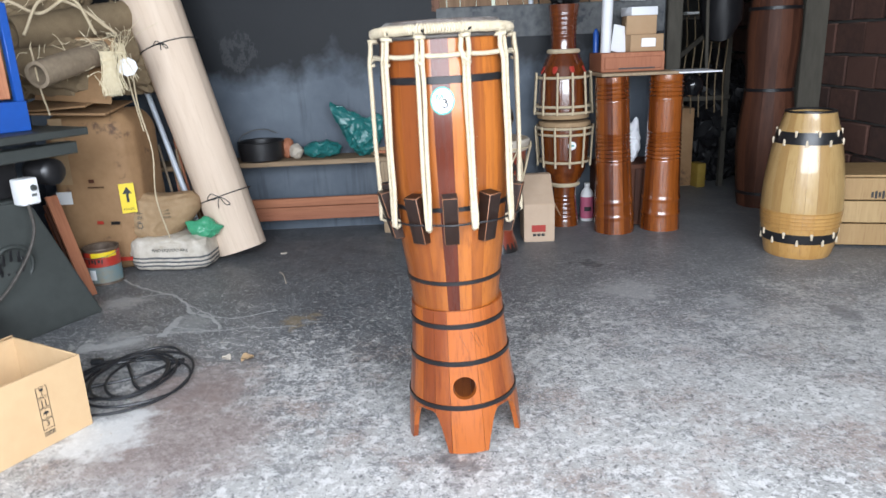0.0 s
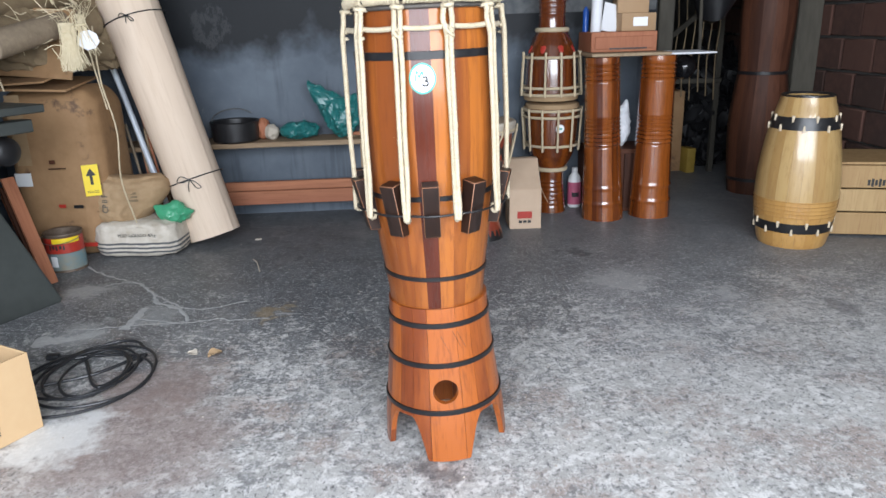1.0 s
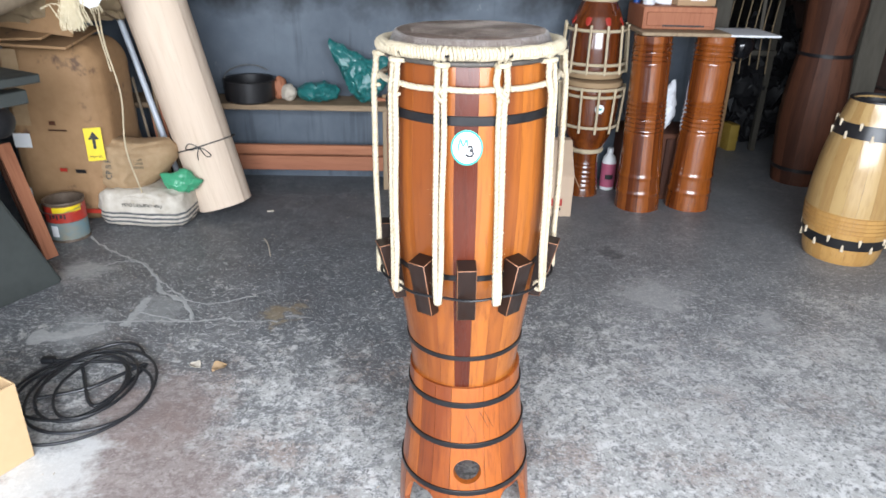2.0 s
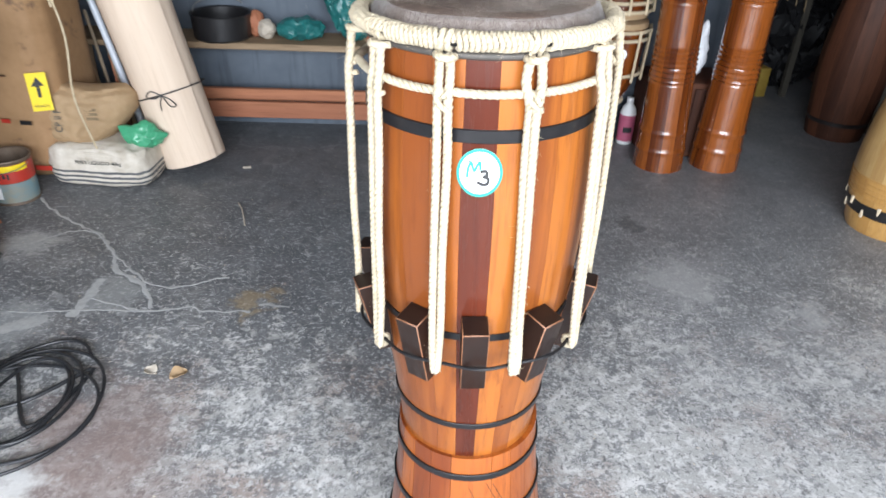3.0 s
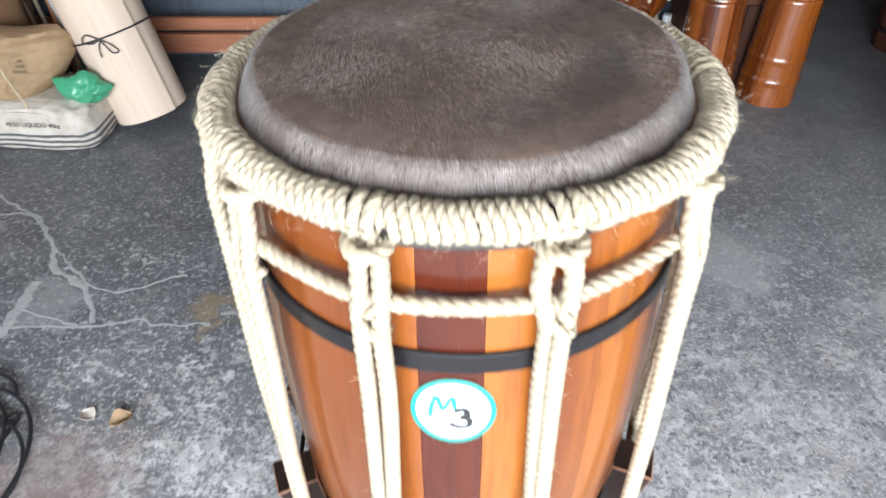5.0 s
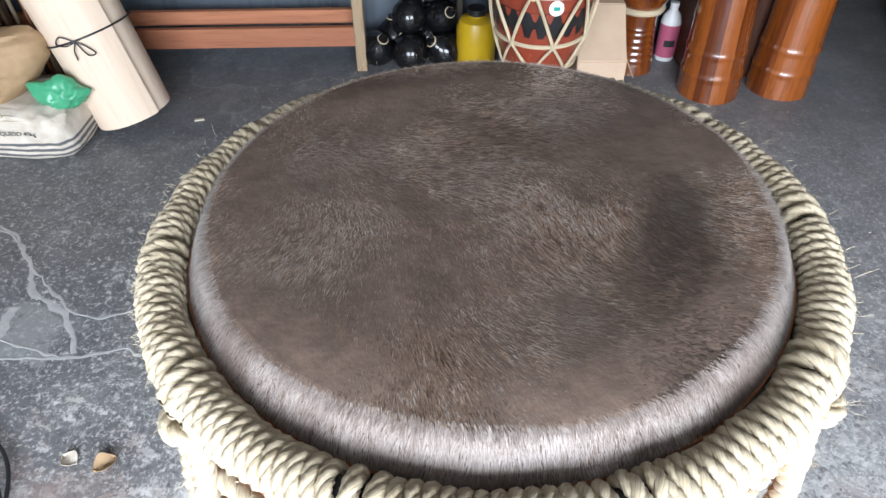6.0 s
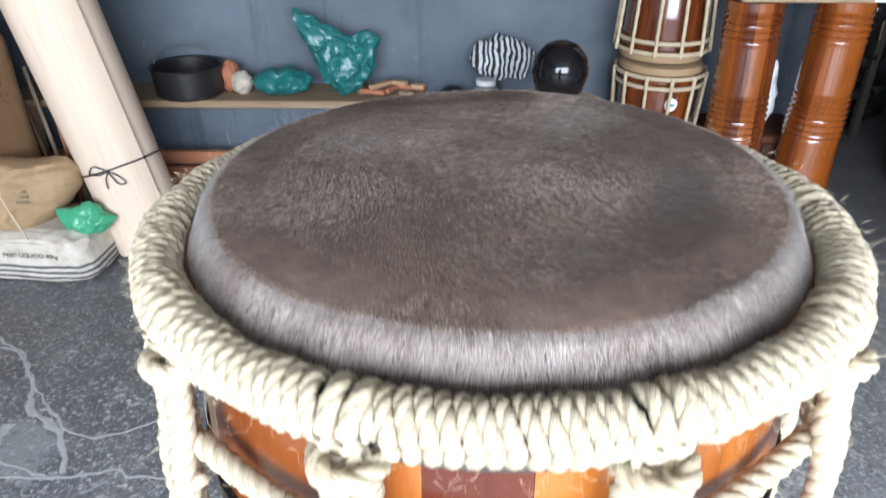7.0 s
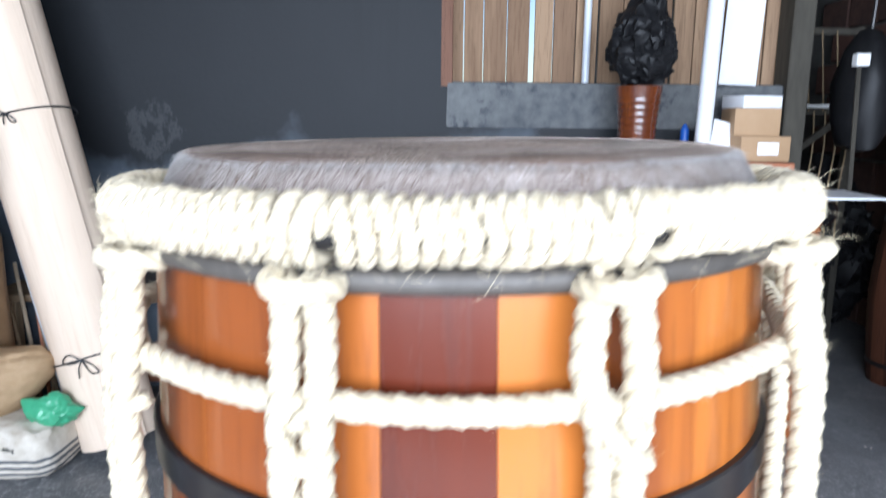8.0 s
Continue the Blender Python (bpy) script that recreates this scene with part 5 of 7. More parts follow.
# ---- left side: machine, cartons, sacks ----
def bench_machine():
    """A workshop machine on a flared sheet-steel base, its long side turned to the room."""
    m = pose(-1.60, 3.24, 0, 0, 0, 60)
    ob = thing("saw_bench", (0, 0, 0), "dark grey-green steel saw bench with switch box and round vent", "machine", m=m)
    # x runs along the long side to the back, y into the bench
    L, D, h = 1.15, 0.62, 0.60
    bm = bmesh.new()
    inx = 0.20
    vs = [bm.verts.new(c) for c in ((-L, 0, 0), (0, 0, 0), (0, D, 0), (-L, D, 0), (-L + 0.1, 0.10, h), (-inx, 0.10, h), (-inx, D - 0.08, h), (-L + 0.1, D - 0.08, h))]
    for f in ((3, 2, 1, 0), (4, 5, 6, 7), (0, 1, 5, 4), (1, 2, 6, 5), (2, 3, 7, 6), (3, 0, 4, 7)):
        bm.faces.new([vs[i] for i in f])
    bmesh.ops.bevel(bm, geom=bm.edges[:], offset=0.012, segments=2, affect='EDGES')
    part("base", bm, M_MACHINE, ob, "flared dull sheet-steel base")
    part("frame", box((L - 0.25, D - 0.2, 0.20), (-L / 2 - 0.06, D / 2 + 0.06, 0.70), 0.006), M_BLACK, ob)
    part("rail", box((L + 0.08, 0.07, 0.055), (-L / 2 - 0.005, 0.06, 0.795), 0.004), M_MACHINE, ob, "dusty dark guide rail")
    part("tabletop", box((L + 0.05, D + 0.1, 0.035), (-L / 2 + 0.04, D / 2 + 0.02, 0.868), 0.004), M_MACHINE, ob, "dark worn steel tabletop")
    ribs = [(0.0005, 0.0), (0.05, 0.0), (0.07, 0.01)] + [(0.078 if k % 2 else 0.070, 0.02 + 0.012 * k) for k in range(16)] + [(0.065, 0.215), (0.02, 0.225), (0.0005, 0.225)]
    part("motor", lathe(ribs, 24), M_BLACK, ob, "black ribbed electric motor", pose(-0.03, 0.30, 0.685, 90, 0, 0) @ Matrix.Scale(0.8, 4))
    sw = part("switch_box", box((0.085, 0.07, 0.115), (-0.235, 0.045, 0.640), 0.008, segs=2), M_LABEL, ob, "white plastic switch box")
    part("button", lathe([(0.0005, 0.012), (0.012, 0.010), (0.014, 0.0)], 16), M_MACHINE, sw, "", pose(-0.22, 0.008, 0.655, 90, 0, 0))
    part("lettering_bar", box((0.022, 0.001, 0.012), (-0.22, 0.0095, 0.623), 0), M_MACHINE, sw, smooth=False)
    vent = part("vent", lathe([(0.10, 0.0), (0.10, 0.012), (0.092, 0.016), (0.086, 0.012), (0.086, 0.0)], 36, closed=True), M_MACHINE, ob, "", pose(-0.36, 0.052, 0.33, 99, 0, 0))
    for k in range(9):
        a = 2 * math.pi * k / 9
        part("vent_slot", box((0.012, 0.05, 0.004), (0.052 * math.sin(a), 0.052 * math.cos(a), 0.006), 0.001), M_BLACK, vent, "", None)
    part("cord", tube(smooth_line([(-0.25, 0.02, 0.59), (-0.28, -0.03, 0.47), (-0.36, -0.02, 0.33), (-0.50, 0.0, 0.2), (-0.75, -0.01, 0.14)], 8), 0.007, 8), M_STEEL, ob, "grey power cord")
    return m


BENCH = bench_machine()


def blue_crate():
    m = BENCH @ pose(-0.31, 0.30, 0.887, 0, 0, -10)
    ob = thing("crate", (0, 0, 0), "blue plastic crate with brown cartons standing on the bench", "crate", m=m)
    bm = box((0.46, 0.012, 0.13), (0, -0.15, 0.065), 0.003)
    box((0.46, 0.012, 0.13), (0, 0.15, 0.065), 0.003, bm)
    box((0.012, 0.29, 0.13), (0.225, 0, 0.065), 0.003, bm)
    box((0.012, 0.29, 0.13), (-0.225, 0, 0.065), 0.003, bm)
    box((0.45, 0.29, 0.01), (0, 0, 0.008), 0.002, bm)
    part("body", bm, M_BLUE, ob)
    part("post", box((0.035, 0.035, 0.42), (0.21, -0.13, 0.33), 0.004), M_BLUE, ob)
    part("panel", box((0.36, 0.012, 0.32), (0.0, -0.125, 0.30), 0.003), M_PLANK, ob, "brown wooden panel")


blue_crate()
whole("cleaning_bucket", lathe([(0.0005, 0.0), (0.075, 0.0), (0.078, 0.01), (0.092, 0.20), (0.096, 0.205), (0.098, 0.215), (0.092, 0.215), (0.073, 0.012), (0.0005, 0.01)], 28), M_PIPE,
      "small white plastic bucket on the floor by the bench", "bucket", m=Matrix.Translation((-1.84, 2.62, 0)))


def leaning_planks():
    for k, (x, y, tone) in enumerate(((-1.757, 3.46, M_PLANK), (-1.793, 3.485, M_TALL), (-1.817, 3.52, M_PLANK))):
        p0, p1 = Vector((x, y, 0.01)), Vector((x - 0.16, y + 0.10 + 0.01 * k, 0.52 - 0.05 * k))
        d = (p1 - p0)
        m = Matrix.Translation((p0 + p1) / 2) @ d.to_track_quat('Z', 'X').to_matrix().to_4x4()
        whole("plank", box((0.014, 0.062, d.length), (0, 0, 0), 0.002), tone, "thin reddish-brown offcut plank leaning by the bench", "plank", "leaning planks", m=m)


leaning_planks()


def big_carton():
    m = pose(-1.85, 4.12, 0, 0, 0, -3)
    ob = thing("cardboard_carton", (0, 0, 0), "big soft-edged brown cardboard carton with tape and yellow arrow label", "box", m=m)
    b = box((0.50, 0.46, 0.90), (0, 0, 0.45), 0.12, segs=6)
    bmesh.ops.subdivide_edges(b, edges=b.edges[:], cuts=2, use_grid_fill=True)
    lumpy(b, 0.016, 5.0, 3.0)
    lumpy(b, 0.010, 13.0, 6.0)
    for v in b.verts:
        v.co.z = max(0.0, v.co.z)
    part("body", b, M_CARDOLD, ob)
    yy = -0.252
    lab = part("arrow_label", box((0.078, 0.002, 0.165), (0, 0, 0), 0), M_YELLOW, ob, "yellow label with black arrow", pose(0.198, -0.2335, 0.43, 0, 0, 26), smooth=False)
    part("arrow_stem", box((0.014, 0.0012, 0.055), (0, -0.0015, 0.005), 0), M_INK, lab, smooth=False)
    tri = bmesh.new()
    tri.faces.new([tri.verts.new(c) for c in ((-0.025, -0.0018, 0.025), (0.025, -0.0018, 0.025), (0, -0.0018, 0.065))])
    part("arrow_tip", tri, M_INK, lab, smooth=False)
    text_part("FRAGIL", 0.018, M_INK, lab, pose(0, -0.0016, -0.062, 90, 0, 0))
    part("paper_label", box((0.085, 0.0015, 0.07), (-0.145, yy, 0.445), 0), M_LABEL, ob, "white paper label", smooth=False)
    part("paper_label", box((0.03, 0.0015, 0.06), (-0.17, yy, 0.17), 0), M_LABEL, ob, smooth=False)
    part("tape", box((0.075, 0.0015, 0.36), (-0.12, yy - 0.001, 0.70), 0), M_KRAFT, ob, "shiny brown tape", smooth=False)
    for k, (x, z, w, h, mt) in enumerate(((0.115, 0.295, 0.05, 0.018, M_BLACK), (0.15, 0.085, 0.09, 0.022, M_RED), (0.04, 0.50, 0.09, 0.006, M_TALL), (0.02, 0.535, 0.03, 0.02, M_TALL), (0.03, 0.30, 0.035, 0.018, M_RED))):
        part("print", box((w, 0.0012, h), (x, yy - 0.0012, z), 0), mt, ob, smooth=False)
    return ob


big_carton()


def sack(name, at, size, mat, label, seed, turn=0, squash=0.6, folds=1.0):
    bm = bmesh.new()
    bmesh.ops.create_icosphere(bm, subdivisions=5, radius=1.0)
    for v in bm.verts:
        c = v.co
        v.co = Vector([math.copysign(abs(q) ** squash, q) for q in c])
    bmesh.ops.scale(bm, vec=[s / 2 for s in size], verts=bm.verts)
    lumpy(bm, size[2] * 0.10 * folds, 6.0, seed)
    lumpy(bm, size[2] * 0.035, 22.0, seed + 4)
    bm.normal_update()
    for v in bm.verts:
        # folds and creases
        c = v.co * 9 + Vector((seed, 0, seed * 2))
        f = abs(noise.noise(c)) + 0.5 * abs(noise.noise(c * 2.3)) + 0.25 * abs(noise.noise(c * 5.1))
        v.co += v.normal * (0.28 - f) * size[2] * 0.20 * folds
    bmesh.ops.translate(bm, vec=(0, 0, size[2] / 2), verts=bm.verts)
    for v in bm.verts:
        v.co.z = max(0.0, v.co.z)
    return whole(name, bm, mat, label, "sack", "", m=pose(*at, 0, 0, turn))


def striped_sack():
    """Dusty white paper with three printed dark lines round its foot."""
    m, t, p = nodes_of("striped_paper_sack")
    v = coords(t)
    sep = t.nodes.new("ShaderNodeSeparateXYZ")
    t.links.new(v, sep.inputs[0])
    z = maths(t, 'ADD', sep.outputs[2], maths(t, 'MULTIPLY', maths(t, 'SUBTRACT', noise_tex(t, v, 6, 3), 0.5), 0.02))
    col = mixc(t, ramp(t, noise_tex(t, v, 25, 5), 0.3, 0.7), (0.58, 0.53, 0.46), (0.44, 0.385, 0.31))
    for zc_ in (0.040, 0.064, 0.088):
        d = maths(t, 'ABSOLUTE', maths(t, 'SUBTRACT', z, zc_))
        col = mixc(t, maths(t, 'MULTIPLY', maths(t, 'SUBTRACT', 1.0, ramp(t, d, 0.0045, 0.007)), 0.95), col, (0.07, 0.075, 0.085))
    t.links.new(col, p.inputs["Base Color"])
    p.inputs["Roughness"].default_value = 0.8
    bump(t, p, noise_tex(t, v, 30, 5), 0.3)
    return m


M_STRIPED = striped_sack()
ws = sack("sack", (-1.475, 3.99, 0), (0.46, 0.34, 0.20), M_STRIPED, "dusty white paper sack with dark stripes lying on the floor", 1.0, -4, 0.36, 0.4)
text_part("PESO LIQUIDO 40kg", 0.023, M_MACHINE, ws, pose(0.03, -0.176, 0.135, 84, 0, 0))


def kraft_sack():
    """A half-empty paper sack, folded over, standing on its narrow end."""
    rows, cols = 40, 44
    bm = bmesh.new()
    grids = []
    for sgn in (-1, 1):
        g = []
        for i in range(rows + 1):
            z = 0.33 * i / rows
            xl = float(np.interp(z, [0, 0.03, 0.12, 0.25, 0.31, 0.33], [-0.10, -0.13, -0.18, -0.235, -0.235, -0.20]))
            xr = float(np.interp(z, [0, 0.03, 0.12, 0.22, 0.29, 0.33], [0.06, 0.085, 0.17, 0.235, 0.235, 0.19]))
            v = 2 * i / rows - 1
            row = []
            for k in range(cols + 1):
                u = 2 * k / cols - 1
                full = (1 - u ** 4) ** 0.6 * (1 - abs(v) ** 5) ** 0.6
                x = xl + (xr - xl) * k / cols
                c = Vector((x * 8, sgn * 3.0, z * 8))
                crease = 0.022 * (abs(noise.noise(c)) - 0.25) + 0.016 * (abs(noise.noise(c * 2.7)) - 0.25) + 0.007 * (abs(noise.noise(c * 6.1)) - 0.25)
                top = max(0.0, (z - 0.22) / 0.11)
                crease += 0.012 * top * math.sin(z * 150 + 4 * noise.noise(c * 0.7))
                row.append(bm.verts.new((x, sgn * 0.105 * full + sgn * crease * min(1.0, full * 3), z + 0.018 * noise.noise(Vector((x * 6, 0, z * 3))) * (z / 0.33))))
            g.append(row)
        for i in range(rows):
            for k in range(cols):
                q = (g[i][k], g[i][k + 1], g[i + 1][k + 1], g[i + 1][k])
                bm.faces.new(q if sgn < 0 else q[::-1])
        grids.append(g)
    bmesh.ops.remove_doubles(bm, verts=bm.verts, dist=0.0008)
    ob = whole("sack", bm, M_KRAFT, "half-empty folded brown kraft paper sack on a white one", "sack", m=pose(-1.55, 3.97, 0.150, -14, 0, 3) @ Matrix.Diagonal((1.0, 1, 0.86, 1)))
    text_part("CP II F", 0.042, M_MACHINE, ob, pose(-0.075, -0.115, 0.145, 90, -90, 0))
    for k in range(3):
        part("lettering_bar", box((0.05, 0.002, 0.014), (0.06 + 0.004 * k, -0.109, 0.20 - 0.022 * k), 0), M_BURLAP, ob, smooth=False)


kraft_sack()


def paint_can():
    ob = thing("paint_can", None, "used paint can with orange and blue label, open top", "can", m=pose(-1.80, 3.74, 0) @ Matrix.Scale(1.02, 4))
    part("can", lathe([(0.0005, 0.003), (0.088, 0.003), (0.091, 0.0), (0.091, 0.004), (0.089, 0.008), (0.089, 0.185), (0.093, 0.190), (0.092, 0.196), (0.084, 0.192), (0.084, 0.02), (0.0005, 0.02)], 36), M_RUST, ob, "rusty tin can")
    part("label_band", lathe([(0.0898, 0.10), (0.0898, 0.178)], 36), M_RED, ob, "orange-red label band")
    part("label_band", lathe([(0.0900, 0.150), (0.0900, 0.177)], 36, -0.2, 1.3), M_YELLOW, ob, "yellow label band")
    part("label_band", lathe([(0.0898, 0.012), (0.0898, 0.098)], 36), M_TEALSTAIN, ob, "teal and blue label band")
    for k, w in enumerate((0.12, 0.14, 0.10, 0.13, 0.09)):
        part("lettering_bar", lathe([(0.0904, 0.118 + 0.006 * (k % 2)), (0.0904, 0.142)], 4, -0.42 + 0.19 * k, -0.42 + 0.19 * k + w), M_INK, ob)
    part("lettering_bar", lathe([(0.0902, 0.03), (0.0902, 0.085)], 6, -0.45, -0.05), M_LABEL, ob)
    part("wire_handle", tube([(0.095 * math.cos(q), -0.02 - 0.09 * math.sin(q), 0.175 - 0.02 * math.sin(q)) for q in np.linspace(0, math.pi, 20)], 0.002, 5), M_TIN, ob)


M_RUST = plain("rusty_tin", (0.20, 0.15, 0.11), (0.085, 0.055, 0.038), 0.55, 40, metal=0.3, bumps=0.3)
M_TEALSTAIN = plain("stained_teal_label", (0.10, 0.22, 0.27), (0.25, 0.22, 0.16), 0.5, 30)
paint_can()
_p0, _p1 = Vector((-1.40, 4.30, 0.0)), Vector((-1.672, 4.42, 0.98))
whole("plastic_pipe", tube([_p0, _p0.lerp(_p1, 0.5), _p1], 0.0165, 14), M_PIPE, "thin pale plastic pipe leaning behind the sacks", "pipe")
for _k in range(7):
    _a = Vector((-1.55 + 0.025 * _k, 4.30 + 0.01 * (_k % 3), 0.0))
    _b = _a + Vector((-0.16 + 0.03 * (_k % 4), 0.12, 0.62 + 0.03 * (_k % 3)))
    whole("stick", tube([_a, _a.lerp(_b, 0.5) + Vector((0.004, 0, 0)), _b], 0.008, 7), (M_RAW, M_BARK, M_PLANK)[_k % 3], "thin rough wooden stick leaning on the wall", "stick", "leaning sticks")


# heap on the carton: flat cardboard, bark tubes, burlap, raffia
whole("cardboard_sheet", lumpy(box((0.60, 0.46, 0.012), (0, 0, 0), 0.002), 0.01, 6, 2), M_CARDOLD, "flattened brown cardboard sheet on the big carton", "cardboard", "cardboard sheets", m=pose(-1.93, 4.02, 0.925, 5, 3, 4) @ Matrix.Diagonal((0.8, 1, 1, 1)))
whole("cardboard_sheet", lumpy(box((0.55, 0.42, 0.010), (0, 0, 0), 0.002), 0.01, 6, 5), M_CARDOLD, "flattened brown cardboard sheet on the big carton", "cardboard", "cardboard sheets", m=pose(-1.96, 3.98, 0.965, 8, -3, -4) @ Matrix.Diagonal((0.8, 1, 1, 1)))
whole("cardboard_sheet", box((0.46, 0.010, 0.34), (0, 0, 0.17), 0.002), M_CARDOLD, "flattened brown cardboard sheet standing on the heap", "cardboard", "cardboard sheets", m=pose(-1.86, 3.86, 0.965, -14, 4, -14))


def bark_tube(a, b, r, mat, label):
    a, b = Vector(a), Vector(b)
    d = b - a
    m = Matrix.Translation(a) @ d.to_track_quat('Z', 'Y').to_matrix().to_4x4()
    L = d.length
    bm = lathe([(r, 0.0), (r * 1.02, L * 0.3), (r * 0.97, L * 0.7), (r, L), (r * 0.72, L), (r * 0.7, L * 0.5), (r * 0.72, 0)], 24, closed=True)
    lumpy(bm, r * 0.12, 9, r * 40)
    return whole("hollow_log", bm, mat, label, "log", "hollow logs", m=m)


bark_tube((-1.78, 3.40, 1.12), (-1.66, 3.98, 1.23), 0.060, M_BARK, "pale grey hollow log lying on the heap")
bark_tube((-2.10, 3.55, 1.15), (-1.62, 4.15, 1.22), 0.075, M_BURLAP, "dull brown hollow log lying on the heap")
bark_tube((-2.05, 3.75, 1.32), (-1.55, 4.30, 1.42), 0.085, M_BURLAP, "dull brown hollow log lying on the heap")
sack("burlap_sack", (-1.98, 4.02, 0.97), (0.62, 0.46, 0.36), M_BURLAP, "slumped dark brown burlap sack on the heap", 21.0, 10, 0.8)
sack("burlap_sack", (-1.72, 4.30, 0.97), (0.50, 0.40, 0.52), M_BURLAP, "slumped dark brown burlap sack on the heap", 25.0, 30, 0.8)
sack("burlap_sack", (-2.15, 4.15, 1.28), (0.60, 0.50, 0.42), M_BURLAP, "slumped dark brown burlap sack on the heap", 29.0, 0, 0.8)


def raffia(at, length, count, spread, seed, label):
    rng = random.Random(seed)
    bm = bmesh.new()
    for _ in range(count):
        dx, dy = rng.gauss(0, spread), rng.gauss(0, spread)
        top = Vector((rng.gauss(0, 0.012), rng.gauss(0, 0.012), 0.05))
        mid = top + Vector((dx * 0.35, dy * 0.35, -length * 0.45))
        end = top + Vector((dx, dy, -length * rng.uniform(0.75, 1.05)))
        tube(smooth_line([top, mid, end], 3), 0.0014, 3, bm, caps=False)
    for _ in range(18):
        a = Vector((rng.gauss(0, 0.01), rng.gauss(0, 0.01), 0.0))
        b = a + Vector((rng.gauss(0.0, 0.035), rng.gauss(0, 0.02), rng.uniform(0.05, 0.11)))
        c = b + Vector((rng.gauss(-0.02, 0.05), rng.gauss(0, 0.02), rng.uniform(-0.03, 0.07)))
        tube(smooth_line([a, b, c], 3), 0.0013, 3, bm, caps=False)
    tube([(0.022 * math.cos(q), 0.022 * math.sin(q), 0.005) for q in np.linspace(0, 2 * math.pi, 17)[:-1]], 0.006, 6, bm, closed=True)
    return whole("raffia_tuft", bm, M_FIBRE, label, "fibre bundle", "raffia tufts", m=Matrix.Translation(at))


raffia((-1.555, 3.66, 1.165), 0.21, 420, 0.019, 4, "loose pale raffia bundle hanging from the heap")
raffia((-1.50, 3.68, 1.20), 0.18, 40, 0.04, 9, "short frayed pale raffia bundle on the heap")
whole("paper_tag", lathe([(0.0005, 0.0), (0.047, 0.0), (0.048, 0.003), (0.0005, 0.003)], 8), M_WHITE, "pale blue-white paper tag hanging on the heap", "tag", m=pose(-1.475, 3.68, 1.135, 75, 10, 15))
for _k, _pts in enumerate(([(-1.52, 3.86, 1.20), (-1.50, 3.80, 0.95), (-1.455, 3.78, 0.70), (-1.465, 3.76, 0.45), (-1.44, 3.80, 0.21)], [(-1.55, 3.84, 1.18), (-1.53, 3.82, 1.02), (-1.49, 3.80, 0.80)],
                           [(-1.86, 3.5, 1.30), (-1.80, 3.6, 1.46), (-1.70, 3.72, 1.44), (-1.55, 3.8, 1.30)], [(-1.95, 3.5, 1.25), (-1.93, 3.52, 1.45), (-1.82, 3.60, 1.40), (-1.70, 3.7, 1.47), (-1.62, 3.72, 1.30)],
                           [(-1.82, 3.46, 1.25), (-1.80, 3.44, 1.05), (-1.79, 3.46, 0.93)])):
    whole("cord", rope(smooth_line(_pts, 10), 0.0075 if _k in (2, 3) else 0.0042, step=0.008), M_OLDROPE, "pale cord hanging over the heap", "cord", "loose cords")
_rng = random.Random(8)
_bm = bmesh.new()
for _k in range(26):
    _p = Vector((_rng.uniform(-1.98, -1.5), _rng.uniform(3.5, 3.85), _rng.uniform(1.1, 1.45)))
    _q = _p + Vector((_rng.uniform(-.12, .12), _rng.uniform(-.08, .05), _rng.uniform(-.12, .08)))
    tube(smooth_line([_p, _p.lerp(_q, 0.5) + Vector((0, 0, _rng.uniform(-.02, .03))), _q], 3), 0.0017, 3, _bm, caps=False)
tagged(new("straw_wisps", mesh_of(_bm, M_FIBRE)), "loose pale straw wisps over the heap", "straw", "", "stuff")


# ---- old cracks in the floor, filled with pale mortar ----
FLOOR = bpy.data.objects["floor"]


def crack(points, width, seed):
    rng = random.Random(seed)
    line = smooth_line([(x, y, 0) for x, y in points], 10)
    bm = bmesh.new()
    prev = None
    for i, p in enumerate(line):
        d = (line[min(i + 1, len(line) - 1)] - line[max(i - 1, 0)]).normalized()
        p = p + Vector((noise.noise(p * 22), noise.noise(p * 22 + Vector((5, 5, 5))), 0)) * 0.014
        side = Vector((-d.y, d.x, 0)) * width * (0.35 + 1.3 * abs(noise.noise(p * 15 + Vector((seed, 0, 0)))) + rng.uniform(0, 0.25))
        row = [bm.verts.new(p + side + Vector((0, 0, 0.0003))), bm.verts.new(p + Vector((0, 0, 0.0016))), bm.verts.new(p - side + Vector((0, 0, 0.0003)))]
        if prev:
            for k in range(2):
                bm.faces.new((prev[k], prev[k + 1], row[k + 1], row[k]))
        prev = row
    part("crack", bm, M_MORTAR, FLOOR)


M_MORTAR = plain("pale_mortar", (0.46, 0.46, 0.45), (0.30, 0.30, 0.295), 0.9, 60, bumps=0.5)
# -- lines --
crack([(-1.284, 3.374), (-1.221, 3.288), (-1.159, 3.17), (-1.064, 3.096), (-0.995, 3.007), (-0.955, 2.931)], 0.01, 1)
crack([(-1.429, 2.893), (-1.319, 2.9), (-1.155, 2.915), (-0.97, 2.914), (-0.837, 2.936), (-0.765, 2.916), (-0.616, 2.922)], 0.006, 2)
crack([(-1.183, 2.979), (-1.094, 2.948), (-1.006, 2.921), (-0.969, 2.911)], 0.005, 3)
crack([(-0.604, 2.962), (-0.491, 2.949)], 0.006, 4)
crack([(-1.695, 3.729), (-1.589, 3.611), (-1.435, 3.502), (-1.312, 3.415), (-1.284, 3.374)], 0.008, 5)
crack([(-1.556, 3.355), (-1.419, 3.455), (-1.286, 3.384), (-1.23, 3.298), (-1.093, 3.154), (-0.94, 3.053), (-0.748, 3.136)], 0.006, 6)
crack([(-1.19, 3.11), (-1.195, 2.98), (-1.20, 2.87)], 0.030, 9)
